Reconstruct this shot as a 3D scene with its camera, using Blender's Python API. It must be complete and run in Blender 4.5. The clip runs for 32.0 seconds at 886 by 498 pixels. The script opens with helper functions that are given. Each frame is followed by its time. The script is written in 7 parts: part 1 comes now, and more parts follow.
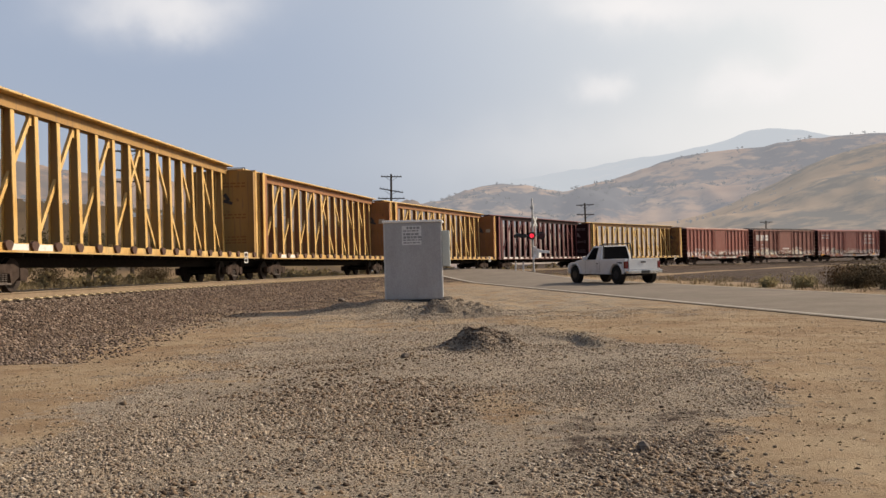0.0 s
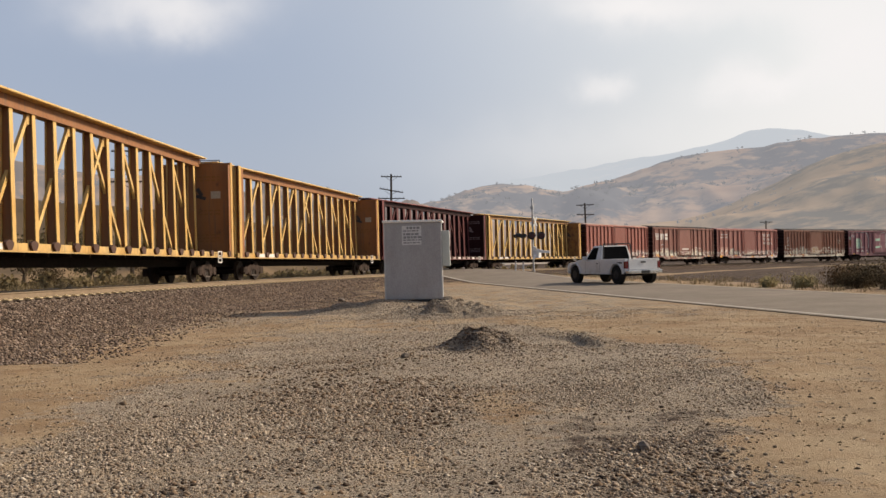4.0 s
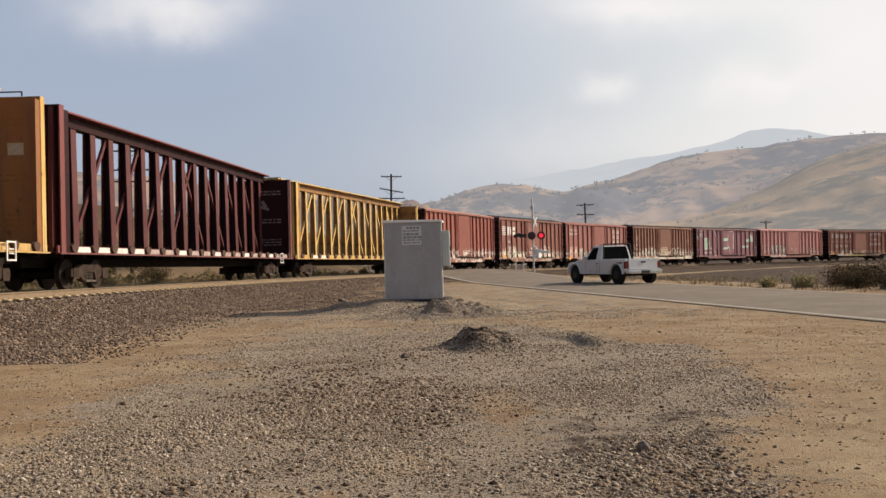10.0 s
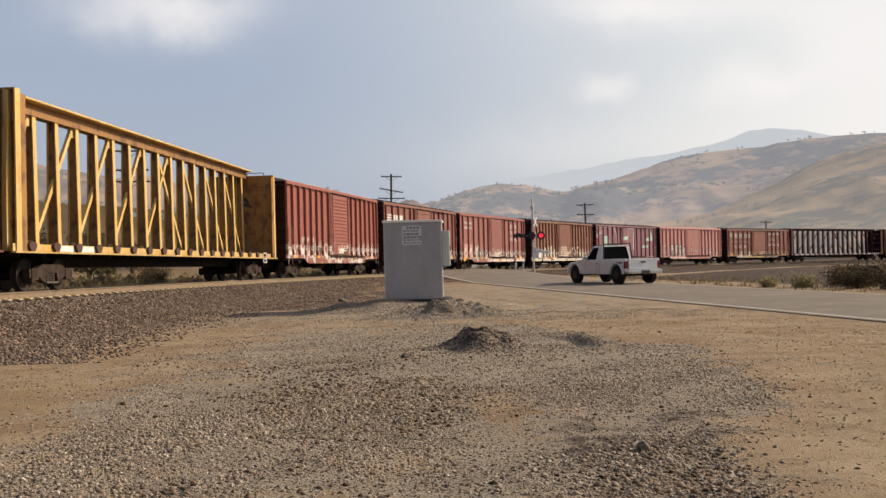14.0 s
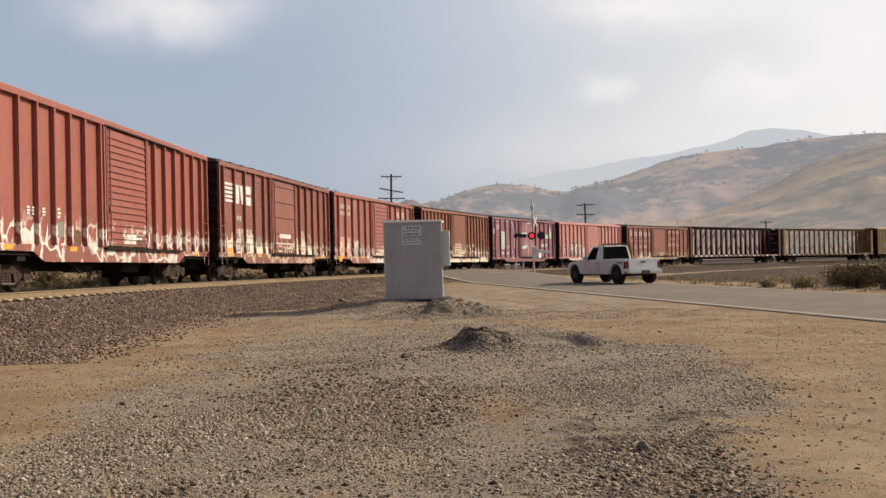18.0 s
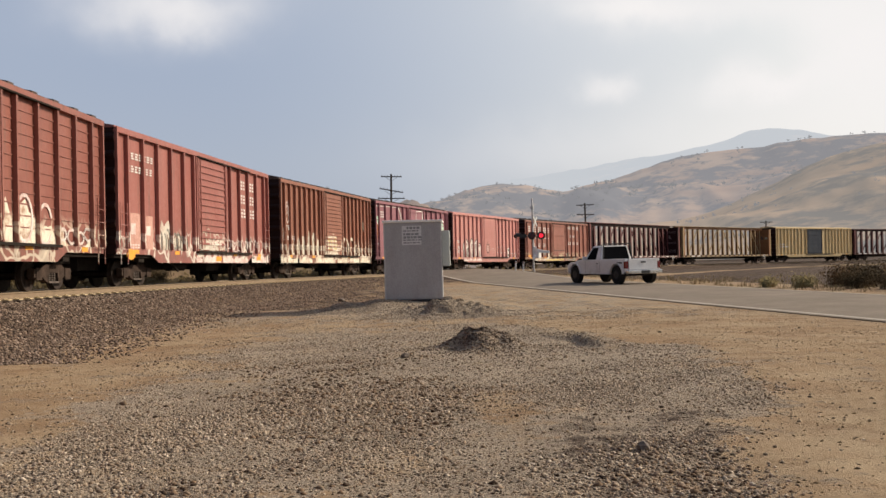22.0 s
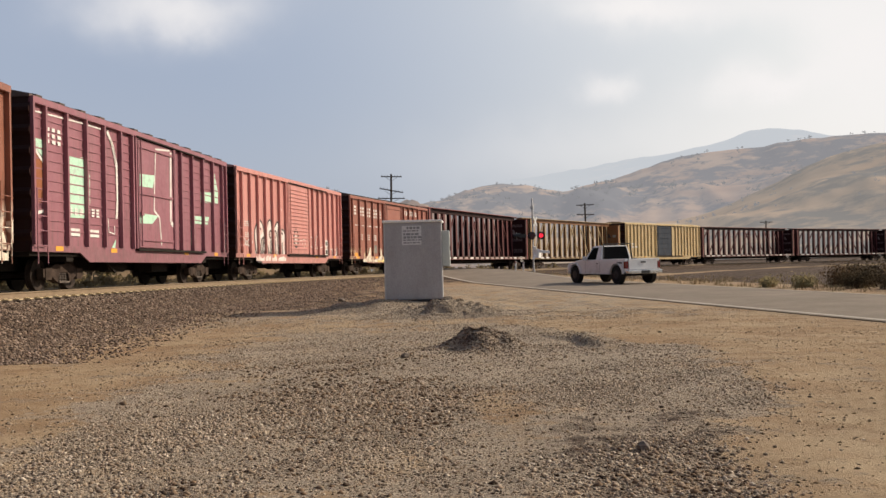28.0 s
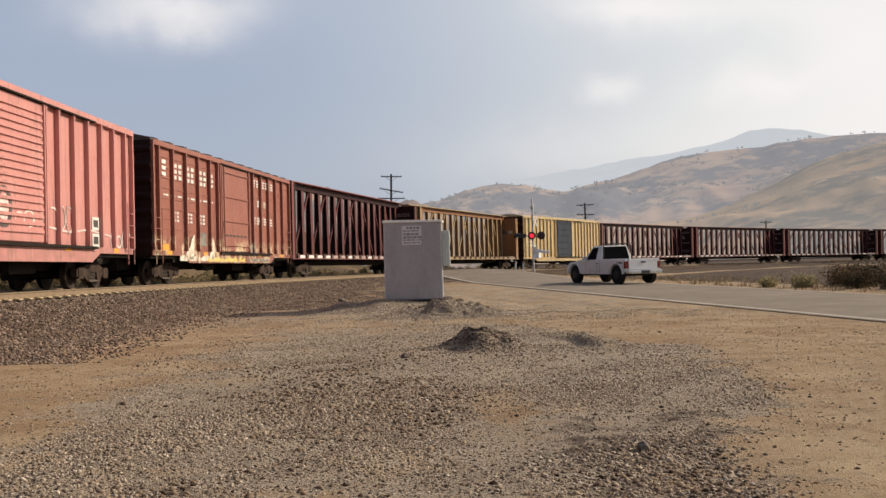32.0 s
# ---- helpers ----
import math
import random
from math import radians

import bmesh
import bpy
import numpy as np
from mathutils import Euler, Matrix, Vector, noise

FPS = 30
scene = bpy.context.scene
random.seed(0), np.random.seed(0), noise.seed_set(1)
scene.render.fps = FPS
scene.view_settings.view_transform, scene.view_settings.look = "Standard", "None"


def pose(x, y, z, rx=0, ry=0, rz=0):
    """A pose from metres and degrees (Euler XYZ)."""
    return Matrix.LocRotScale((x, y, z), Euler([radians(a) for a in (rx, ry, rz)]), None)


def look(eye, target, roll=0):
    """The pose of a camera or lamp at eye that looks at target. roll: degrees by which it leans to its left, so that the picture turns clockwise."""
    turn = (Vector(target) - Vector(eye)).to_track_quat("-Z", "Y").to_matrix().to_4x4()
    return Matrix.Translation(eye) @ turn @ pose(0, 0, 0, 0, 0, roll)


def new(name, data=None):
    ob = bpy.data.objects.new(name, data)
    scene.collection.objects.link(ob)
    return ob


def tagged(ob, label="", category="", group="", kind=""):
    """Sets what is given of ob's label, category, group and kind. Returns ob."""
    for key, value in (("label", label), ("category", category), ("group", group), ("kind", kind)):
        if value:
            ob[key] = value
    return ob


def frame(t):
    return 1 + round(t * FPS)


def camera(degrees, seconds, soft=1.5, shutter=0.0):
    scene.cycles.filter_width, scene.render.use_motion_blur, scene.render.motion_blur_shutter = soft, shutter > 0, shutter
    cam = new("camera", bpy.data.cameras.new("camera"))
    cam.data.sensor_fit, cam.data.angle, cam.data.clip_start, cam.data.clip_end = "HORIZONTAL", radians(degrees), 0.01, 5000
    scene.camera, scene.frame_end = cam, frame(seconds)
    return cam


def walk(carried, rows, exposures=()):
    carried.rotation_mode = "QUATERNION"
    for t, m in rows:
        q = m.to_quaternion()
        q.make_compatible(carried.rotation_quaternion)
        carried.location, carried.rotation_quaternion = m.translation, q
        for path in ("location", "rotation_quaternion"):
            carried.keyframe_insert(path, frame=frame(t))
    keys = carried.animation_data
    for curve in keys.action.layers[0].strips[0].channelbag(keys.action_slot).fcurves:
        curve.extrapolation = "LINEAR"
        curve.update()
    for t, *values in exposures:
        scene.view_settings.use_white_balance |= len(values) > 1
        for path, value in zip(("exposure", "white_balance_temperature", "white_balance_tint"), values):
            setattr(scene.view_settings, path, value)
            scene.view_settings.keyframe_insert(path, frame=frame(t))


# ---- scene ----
# One camera on a stand, still for the whole shot.
EYE = Vector((0.0, 0.0, 1.55))
cam = camera(48.24, 32.0, soft=1.5)
STAND = look(EYE, (0.0, 100.0, EYE.z + 0.80), -1.5)
walk(cam, [(0.0, STAND), (32.0, STAND)])
scene.view_settings.exposure = 0.0

# ---- light ----
SUN_AZ = radians(71)      # clockwise from the view axis (+y)
SUN_EL = radians(29)
world = bpy.data.worlds.new("hazy_sky")
scene.world = world
world.use_nodes = True


def build_world():
    nt = world.node_tree
    nt.nodes.clear()
    N, L = nt.nodes.new, nt.links.new
    out = N("ShaderNodeOutputWorld")
    bg = N("ShaderNodeBackground")
    sky = N("ShaderNodeTexSky")
    sky.sky_type = "NISHITA"
    sky.sun_disc = False
    sky.sun_elevation = SUN_EL
    sky.sun_rotation = SUN_AZ
    sky.dust_density = 3.5
    sky.air_density = 1.2
    # high thin haze: whitens the sky, more towards the sun and the horizon
    geo = N("ShaderNodeTexCoord")
    sunv = N("ShaderNodeVectorMath")
    sunv.operation = "DOT_PRODUCT"
    L(geo.outputs["Generated"], sunv.inputs[0])
    sunv.inputs[1].default_value = (math.sin(SUN_AZ) * math.cos(SUN_EL), math.cos(SUN_AZ) * math.cos(SUN_EL), math.sin(SUN_EL))
    glow = N("ShaderNodeMapRange")
    glow.interpolation_type = "SMOOTHERSTEP"
    glow.inputs[1].default_value, glow.inputs[2].default_value = 0.10, 0.88
    glow.inputs[3].default_value, glow.inputs[4].default_value = 0.0, 1.0
    L(sunv.outputs["Value"], glow.inputs[0])
    haze = N("ShaderNodeMixRGB")
    haze.inputs[1].default_value = (4.0, 4.65, 6.0, 1)
    haze.inputs[2].default_value = (9.6, 9.5, 9.1, 1)
    L(glow.outputs[0], haze.inputs[0])
    # the side of the sky away from the sun is deeper
    away = N("ShaderNodeMapRange")
    away.interpolation_type = "SMOOTHSTEP"
    away.inputs[1].default_value, away.inputs[2].default_value = -0.10, -0.72
    away.inputs[3].default_value, away.inputs[4].default_value = 0.0, 1.0
    L(sunv.outputs["Value"], away.inputs[0])
    deep = N("ShaderNodeMixRGB")
    deep.inputs[2].default_value = (1.5, 1.75, 2.4, 1)
    L(away.outputs[0], deep.inputs[0])
    L(haze.outputs[0], deep.inputs[1])
    sepv = N("ShaderNodeSeparateXYZ")
    L(geo.outputs["Generated"], sepv.inputs[0])
    low = N("ShaderNodeMapRange")
    low.interpolation_type = "SMOOTHSTEP"
    low.inputs[1].default_value, low.inputs[2].default_value = 0.0, 0.21
    low.inputs[3].default_value, low.inputs[4].default_value = 1.0, 0.0
    L(sepv.outputs["Z"], low.inputs[0])
    warm = N("ShaderNodeMixRGB")
    warm.inputs[1].default_value, warm.inputs[2].default_value = (1, 1, 1, 1), (1.16, 1.11, 1.03, 1)
    L(low.outputs[0], warm.inputs[0])
    pale = N("ShaderNodeVectorMath")
    pale.operation = "MULTIPLY"
    L(deep.outputs[0], pale.inputs[0])
    L(warm.outputs[0], pale.inputs[1])
    fall = N("ShaderNodeMapRange")
    fall.interpolation_type = "SMOOTHSTEP"
    fall.inputs[1].default_value, fall.inputs[2].default_value = 0.22, 0.62
    fall.inputs[3].default_value, fall.inputs[4].default_value = 0.86, 0.10
    L(sepv.outputs["Z"], fall.inputs[0])
    mix = N("ShaderNodeMixRGB")
    L(fall.outputs[0], mix.inputs[0])
    L(sky.outputs[0], mix.inputs[1])
    L(pale.outputs[0], mix.inputs[2])
    L(mix.outputs[0], bg.inputs[0])
    bg.inputs[1].default_value = 0.1
    L(bg.outputs[0], out.inputs[0])


build_world()
sun_data = bpy.data.lights.new("sun", "SUN")
sun_data.energy, sun_data.angle, sun_data.color = 4.9, radians(1.2), (1.0, 0.87, 0.70)
sun = new("sun", sun_data)
sun.matrix_world = look((math.sin(SUN_AZ) * math.cos(SUN_EL) * 90, math.cos(SUN_AZ) * math.cos(SUN_EL) * 90, math.sin(SUN_EL) * 90), (0, 0, 0))

# ---- materials ----


def noise_mat(name, a, b, scale=4.0, rough=0.8, metal=0.0, bump=0.2, fine=40.0, detail=5.0, c=None, cscale=0.7, cat=0.55, csoft=0.12, bdist=0.01, per_object=0.0, stretch=(1, 1, 1), world_space=False, spec=0.5):
    """Two-scale procedural surface: a/b mixed by grain, c as larger stains."""
    m = bpy.data.materials.new(name)
    m.use_nodes = True
    nt = m.node_tree
    N, L = nt.nodes.new, nt.links.new
    p = nt.nodes["Principled BSDF"]
    co = N("ShaderNodeTexCoord")
    mp = N("ShaderNodeMapping")
    mp.inputs["Scale"].default_value = stretch
    if world_space:
        g = N("ShaderNodeNewGeometry")
        L(g.outputs["Position"], mp.inputs[0])
    else:
        L(co.outputs["Object"], mp.inputs[0])
    n1 = N("ShaderNodeTexNoise")
    n1.inputs["Scale"].default_value, n1.inputs["Detail"].default_value = scale, detail
    n1.inputs["Roughness"].default_value = 0.65
    L(mp.outputs[0], n1.inputs[0])
    n2 = N("ShaderNodeTexNoise")
    n2.inputs["Scale"].default_value, n2.inputs["Detail"].default_value = fine, 3
    L(mp.outputs[0], n2.inputs[0])
    mix = N("ShaderNodeMixRGB")
    mix.inputs[1].default_value, mix.inputs[2].default_value = (*a, 1), (*b, 1)
    r = N("ShaderNodeMapRange")
    r.inputs[1].default_value, r.inputs[2].default_value = 0.3, 0.7
    L(n1.outputs[0], r.inputs[0])
    L(r.outputs[0], mix.inputs[0])
    last = mix.outputs[0]
    if c:
        n3 = N("ShaderNodeTexNoise")
        n3.inputs["Scale"].default_value, n3.inputs["Detail"].default_value = cscale, 6
        n3.inputs["Roughness"].default_value = 0.7
        L(mp.outputs[0], n3.inputs[0])
        r3 = N("ShaderNodeMapRange")
        r3.inputs[1].default_value, r3.inputs[2].default_value = cat - csoft, cat + csoft
        L(n3.outputs[0], r3.inputs[0])
        mx = N("ShaderNodeMixRGB")
        L(r3.outputs[0], mx.inputs[0])
        L(last, mx.inputs[1])
        mx.inputs[2].default_value = (*c, 1)
        last = mx.outputs[0]
    vr = N("ShaderNodeMapRange")
    vr.inputs[1].default_value, vr.inputs[2].default_value = 0.25, 0.75
    vr.inputs[3].default_value, vr.inputs[4].default_value = 0.82, 1.15
    L(n2.outputs[0], vr.inputs[0])
    hv = N("ShaderNodeHueSaturation")
    L(last, hv.inputs["Color"])
    if per_object:
        oi = N("ShaderNodeObjectInfo")
        orr = N("ShaderNodeMapRange")
        orr.inputs[3].default_value, orr.inputs[4].default_value = 1 - per_object, 1 + per_object
        L(oi.outputs["Random"], orr.inputs[0])
        mm = N("ShaderNodeMath")
        mm.operation = "MULTIPLY"
        L(orr.outputs[0], mm.inputs[0])
        L(vr.outputs[0], mm.inputs[1])
        L(mm.outputs[0], hv.inputs["Value"])
    else:
        L(vr.outputs[0], hv.inputs["Value"])
    L(hv.outputs[0], p.inputs["Base Color"])
    p.inputs["Roughness"].default_value, p.inputs["Metallic"].default_value = rough, metal
    p.inputs["Specular IOR Level"].default_value = spec if rough < 0.85 or spec != 0.5 else 0.15
    if bump:
        bp = N("ShaderNodeBump")
        bp.inputs["Strength"].default_value, bp.inputs["Distance"].default_value = bump, bdist
        L(n2.outputs[0], bp.inputs["Height"])
        L(bp.outputs[0], p.inputs["Normal"])
    return m


def paint_mat(name, col, fade, rust, tag=None, tag_top=2.1, tag_cut=0.5, dirt=(0.09, 0.07, 0.055), rust_cut=0.62, gloss=0.45):
    """Weathered railcar paint: sun-faded patches, rust, streaks from the roof, road dirt near the sill, sprayed patches (tag) on the lower wall."""
    m = bpy.data.materials.new(name)
    m.use_nodes = True
    nt = m.node_tree
    N, L = nt.nodes.new, nt.links.new
    p = nt.nodes["Principled BSDF"]
    co = N("ShaderNodeTexCoord")
    sep = N("ShaderNodeSeparateXYZ")
    L(co.outputs["Object"], sep.inputs[0])

    def noise_of(scale, stretch, detail=5.0):
        mp = N("ShaderNodeMapping")
        mp.inputs["Scale"].default_value = stretch
        L(co.outputs["Object"], mp.inputs[0])
        n = N("ShaderNodeTexNoise")
        n.inputs["Scale"].default_value, n.inputs["Detail"].default_value = scale, detail
        n.inputs["Roughness"].default_value = 0.65
        L(mp.outputs[0], n.inputs[0])
        return n.outputs[0]

    def ramp(v, lo, hi, a=0.0, b=1.0):
        r = N("ShaderNodeMapRange")
        r.inputs[1].default_value, r.inputs[2].default_value = lo, hi
        r.inputs[3].default_value, r.inputs[4].default_value = a, b
        L(v, r.inputs[0])
        return r.outputs[0]

    def mixed(f, a, b):
        x = N("ShaderNodeMixRGB")
        L(f, x.inputs[0])
        for i, v in ((1, a), (2, b)):
            if isinstance(v, tuple):
                x.inputs[i].default_value = (*v, 1)
            else:
                L(v, x.inputs[i])
        return x.outputs[0]

    def times(a, b):
        x = N("ShaderNodeMath")
        x.operation = "MULTIPLY"
        L(a, x.inputs[0])
        L(b, x.inputs[1])
        return x.outputs[0]

    base = mixed(ramp(noise_of(1.1, (1, 1, 0.6)), 0.35, 0.7), col, fade)
    streak = ramp(noise_of(1.6, (6, 6, 0.35), 4), 0.52, 0.72, 0, 0.55)
    base = mixed(streak, base, dirt)
    base = mixed(ramp(noise_of(2.6, (1, 1, 0.7), 7), rust_cut, rust_cut + 0.08, 0, 0.85), base, rust)
    if tag:
        low = ramp(sep.outputs["Z"], tag_top + 0.25, tag_top - 0.25)
        patch = ramp(noise_of(1.5, (1, 1, 0.8), 3.5), tag_cut, tag_cut + 0.05, 0, 0.8)
        base = mixed(times(low, patch), base, tag)
        wob = N("ShaderNodeVectorMath")
        wob.operation = "MULTIPLY_ADD"
        wn = N("ShaderNodeTexNoise")
        wn.inputs["Scale"].default_value = 1.3
        L(co.outputs["Object"], wn.inputs[0])
        L(wn.outputs["Color"], wob.inputs[0])
        wob.inputs[1].default_value = (0.9, 0.9, 0.9)
        L(co.outputs["Object"], wob.inputs[2])
        vo = N("ShaderNodeTexVoronoi")
        vo.feature = "DISTANCE_TO_EDGE"
        vo.inputs["Scale"].default_value = 1.5
        L(wob.outputs[0], vo.inputs[0])
        line = ramp(vo.outputs["Distance"], 0.075, 0.055, 0, 0.85)
        here = ramp(noise_of(0.45, (1, 1, 1), 2), 0.44, 0.50)
        base = mixed(times(times(low, line), here), base, tuple(min(0.8, v * 1.15) for v in tag))
    low2 = ramp(sep.outputs["Z"], 1.4, 1.0, 0, 0.4)
    base = mixed(times(low2, ramp(noise_of(3, (1, 1, 1)), 0.3, 0.7)), base, dirt)
    p.inputs["Specular IOR Level"].default_value = gloss
    L(base, p.inputs["Base Color"])
    L(ramp(noise_of(5, (1, 1, 1)), 0.3, 0.7, 0.38, 0.62), p.inputs["Roughness"])
    bp = N("ShaderNodeBump")
    bp.inputs["Strength"].default_value, bp.inputs["Distance"].default_value = 0.25, 0.012
    L(noise_of(14, (1, 1, 1)), bp.inputs["Height"])
    L(bp.outputs[0], p.inputs["Normal"])
    return m


def plain_mat(name, col, rough=0.5, metal=0.0, emit=None, strength=0.0):
    m = noise_mat(name, tuple(v * 0.88 for v in col), tuple(min(1, v * 1.1) for v in col), 9, rough, metal, 0.08)
    if emit:
        p = m.node_tree.nodes["Principled BSDF"]
        p.inputs["Emission Color"].default_value = (*emit, 1)
        p.inputs["Emission Strength"].default_value = strength
    return m


M = {}
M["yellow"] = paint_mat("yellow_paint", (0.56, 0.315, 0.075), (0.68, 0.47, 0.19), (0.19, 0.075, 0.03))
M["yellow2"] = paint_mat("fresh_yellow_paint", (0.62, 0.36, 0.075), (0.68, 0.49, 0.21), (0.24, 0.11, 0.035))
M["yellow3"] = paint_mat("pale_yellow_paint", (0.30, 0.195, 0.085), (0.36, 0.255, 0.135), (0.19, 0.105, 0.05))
# bulkhead and web yellows, darkened in the paint to stand for shade
M["ochre"] = paint_mat("shaded_ochre_paint", (0.25, 0.098, 0.030), (0.29, 0.125, 0.040), (0.12, 0.05, 0.022))
M["ochre_pale"] = paint_mat("shaded_mustard_paint", (0.32, 0.172, 0.045), (0.36, 0.205, 0.06), (0.16, 0.08, 0.03))
M["ochre2"] = paint_mat("shaded_stained_ochre_paint", (0.33, 0.16, 0.04), (0.30, 0.145, 0.042), (0.12, 0.055, 0.025), rust_cut=0.51)
# one maroon in three tones: shaded, part lit and sunlit, light put into colour
M["maroon"] = paint_mat("shaded_maroon_paint", (0.024, 0.006, 0.007), (0.036, 0.010, 0.010), (0.022, 0.009, 0.007), dirt=(0.026, 0.015, 0.013), gloss=0.15)
M["maroon_flange"] = paint_mat("part_lit_maroon_paint", (0.085, 0.020, 0.021), (0.13, 0.036, 0.035), (0.05, 0.02, 0.015), dirt=(0.04, 0.024, 0.02), gloss=0.3)
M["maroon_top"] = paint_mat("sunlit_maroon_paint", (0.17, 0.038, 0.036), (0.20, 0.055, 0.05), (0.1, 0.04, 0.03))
M["red"] = paint_mat("orange_red_paint", (0.265, 0.074, 0.053), (0.30, 0.098, 0.072), (0.2, 0.07, 0.04), (0.72, 0.68, 0.62), 1.75, 0.56)
M["brown"] = paint_mat("brown_red_paint", (0.215, 0.070, 0.050), (0.255, 0.094, 0.07), (0.16, 0.06, 0.035), (0.56, 0.485, 0.385), 1.7, 0.56)
M["red2"] = paint_mat("faded_red_paint", (0.275, 0.088, 0.070), (0.32, 0.12, 0.098), (0.2, 0.07, 0.045), (0.68, 0.63, 0.55), 1.7, 0.57)
M["rustbrown"] = paint_mat("rust_brown_paint", (0.225, 0.083, 0.050), (0.27, 0.11, 0.07), (0.14, 0.06, 0.035), (0.62, 0.55, 0.45), 1.9, 0.55)
M["purple"] = paint_mat("plum_paint", (0.235, 0.086, 0.108), (0.28, 0.115, 0.138), (0.15, 0.055, 0.05))
M["pink"] = paint_mat("salmon_red_paint", (0.49, 0.205, 0.18), (0.53, 0.245, 0.215), (0.32, 0.12, 0.08))
M["rust"] = paint_mat("rust_red_paint", (0.255, 0.082, 0.056), (0.295, 0.112, 0.078), (0.17, 0.06, 0.03), (0.56, 0.44, 0.28), 1.5, 0.58)
M["ybox"] = paint_mat("cream_yellow_paint", (0.47, 0.33, 0.15), (0.52, 0.39, 0.21), (0.27, 0.15, 0.06), (0.5, 0.36, 0.16), 1.6, 0.6)
M["blue_door"] = paint_mat("dark_slate_paint", (0.026, 0.034, 0.050), (0.046, 0.056, 0.074), (0.09, 0.07, 0.05), gloss=0.1)
# end paint darkened far below the side walls to stand for shade
M["endwall"] = paint_mat("grimy_shaded_end_paint", (0.026, 0.011, 0.010), (0.038, 0.017, 0.014), (0.025, 0.013, 0.010), dirt=(0.03, 0.02, 0.016), gloss=0.12)
M["roof"] = noise_mat("grimy_roof_steel", (0.10, 0.06, 0.05), (0.16, 0.11, 0.09), 3, 0.75, 0.2, 0.3, c=(0.06, 0.045, 0.04))
M["dusty_roof"] = noise_mat("dusty_faded_roof", (0.40, 0.27, 0.22), (0.52, 0.40, 0.34), 3, 0.8, 0.0, 0.2, c=(0.3, 0.13, 0.09), cscale=1.5)
M["steel"] = noise_mat("grimy_dark_steel", (0.014, 0.011, 0.009), (0.028, 0.022, 0.018), 6, 0.85, 0.0, 0.4, spec=0.1)
M["frame_steel"] = noise_mat("dusty_truck_casting", (0.028, 0.020, 0.016), (0.075, 0.052, 0.041), 5, 0.9, 0.0, 0.4, spec=0.08)
M["spring"] = noise_mat("dusty_spring_steel", (0.07, 0.05, 0.04), (0.13, 0.10, 0.08), 5, 0.8, 0.1, 0.3)
M["wheel"] = noise_mat("worn_wheel_steel", (0.024, 0.017, 0.014), (0.055, 0.040, 0.032), 7, 0.65, 0.15, 0.2, spec=0.15)
M["white_mark"] = noise_mat("worn_white_stencil", (0.62, 0.58, 0.54), (0.74, 0.71, 0.67), 6, 0.7, 0, 0.1, c=(0.42, 0.36, 0.32), cscale=3, cat=0.62)
M["black_mark"] = noise_mat("worn_black_stencil", (0.035, 0.03, 0.025), (0.07, 0.05, 0.04), 6, 0.7, 0, 0.1)
M["mint"] = noise_mat("sprayed_mint_paint", (0.36, 0.58, 0.43), (0.47, 0.70, 0.53), 5, 0.6, 0, 0.1, c=(0.36, 0.33, 0.33), cscale=3.5, cat=0.66)
M["rail_side"] = noise_mat("rusty_rail_steel", (0.185, 0.130, 0.080), (0.25, 0.18, 0.115), 5, 0.8, 0.1, 0.3, world_space=True)
M["rail_head"] = noise_mat("polished_rail_head", (0.35, 0.31, 0.27), (0.5, 0.46, 0.42), 5, 0.35, 0.9, 0.1, world_space=True)
M["tie"] = noise_mat("weathered_timber_tie", (0.085, 0.06, 0.045), (0.16, 0.12, 0.09), 9, 0.9, 0, 0.5, per_object=0.25)
M["plate"] = noise_mat("rusty_tie_plate", (0.50, 0.38, 0.22), (0.62, 0.50, 0.32), 9, 0.7, 0.1, 0.3)
M["asphalt"] = noise_mat("sunbleached_asphalt", (0.195, 0.157, 0.123), (0.262, 0.216, 0.172), 0.9, 0.9, 0, 0.4, 60, c=(0.18, 0.146, 0.113), cscale=0.25, world_space=True)
M["line_paint"] = noise_mat("worn_white_line", (0.42, 0.375, 0.31), (0.56, 0.51, 0.44), 3, 0.8, 0, 0.2, world_space=True)
M["galv"] = noise_mat("weathered_silver_paint", (0.35, 0.345, 0.355), (0.40, 0.395, 0.405), 1.2, 0.5, 0.3, 0.05, c=(0.32, 0.31, 0.31), cscale=0.8, stretch=(1.6, 1.6, 0.6))
M["galv_green"] = noise_mat("pale_green_grey_paint", (0.36, 0.385, 0.375), (0.43, 0.45, 0.44), 2.2, 0.55, 0.2, 0.1, stretch=(3, 3, 0.6))
M["sign"] = noise_mat("faded_white_sign", (0.56, 0.56, 0.56), (0.66, 0.66, 0.66), 4, 0.6, 0, 0.05)
M["sign_text"] = plain_mat("grey_sign_print", (0.24, 0.24, 0.25), 0.7)
M["timber"] = noise_mat("creosoted_pole_timber", (0.04, 0.03, 0.024), (0.085, 0.065, 0.05), 5, 0.9, 0, 0.5, stretch=(4, 4, 0.4))
M["glass_ins"] = plain_mat("grey_insulator", (0.25, 0.27, 0.27), 0.3)
M["mast"] = noise_mat("weathered_aluminium", (0.42, 0.42, 0.42), (0.55, 0.55, 0.54), 4, 0.5, 0.5, 0.1)
M["white_paint"] = noise_mat("dirty_white_paint", (0.78, 0.77, 0.75), (0.86, 0.85, 0.83), 4, 0.55, 0, 0.1)
M["black"] = plain_mat("matt_black_paint", (0.02, 0.02, 0.02), 0.6)
M["red_lens"] = plain_mat("glowing_red_lens", (0.55, 0.01, 0.02), 0.3, 0.0, (1.0, 0.03, 0.06), 1.5)
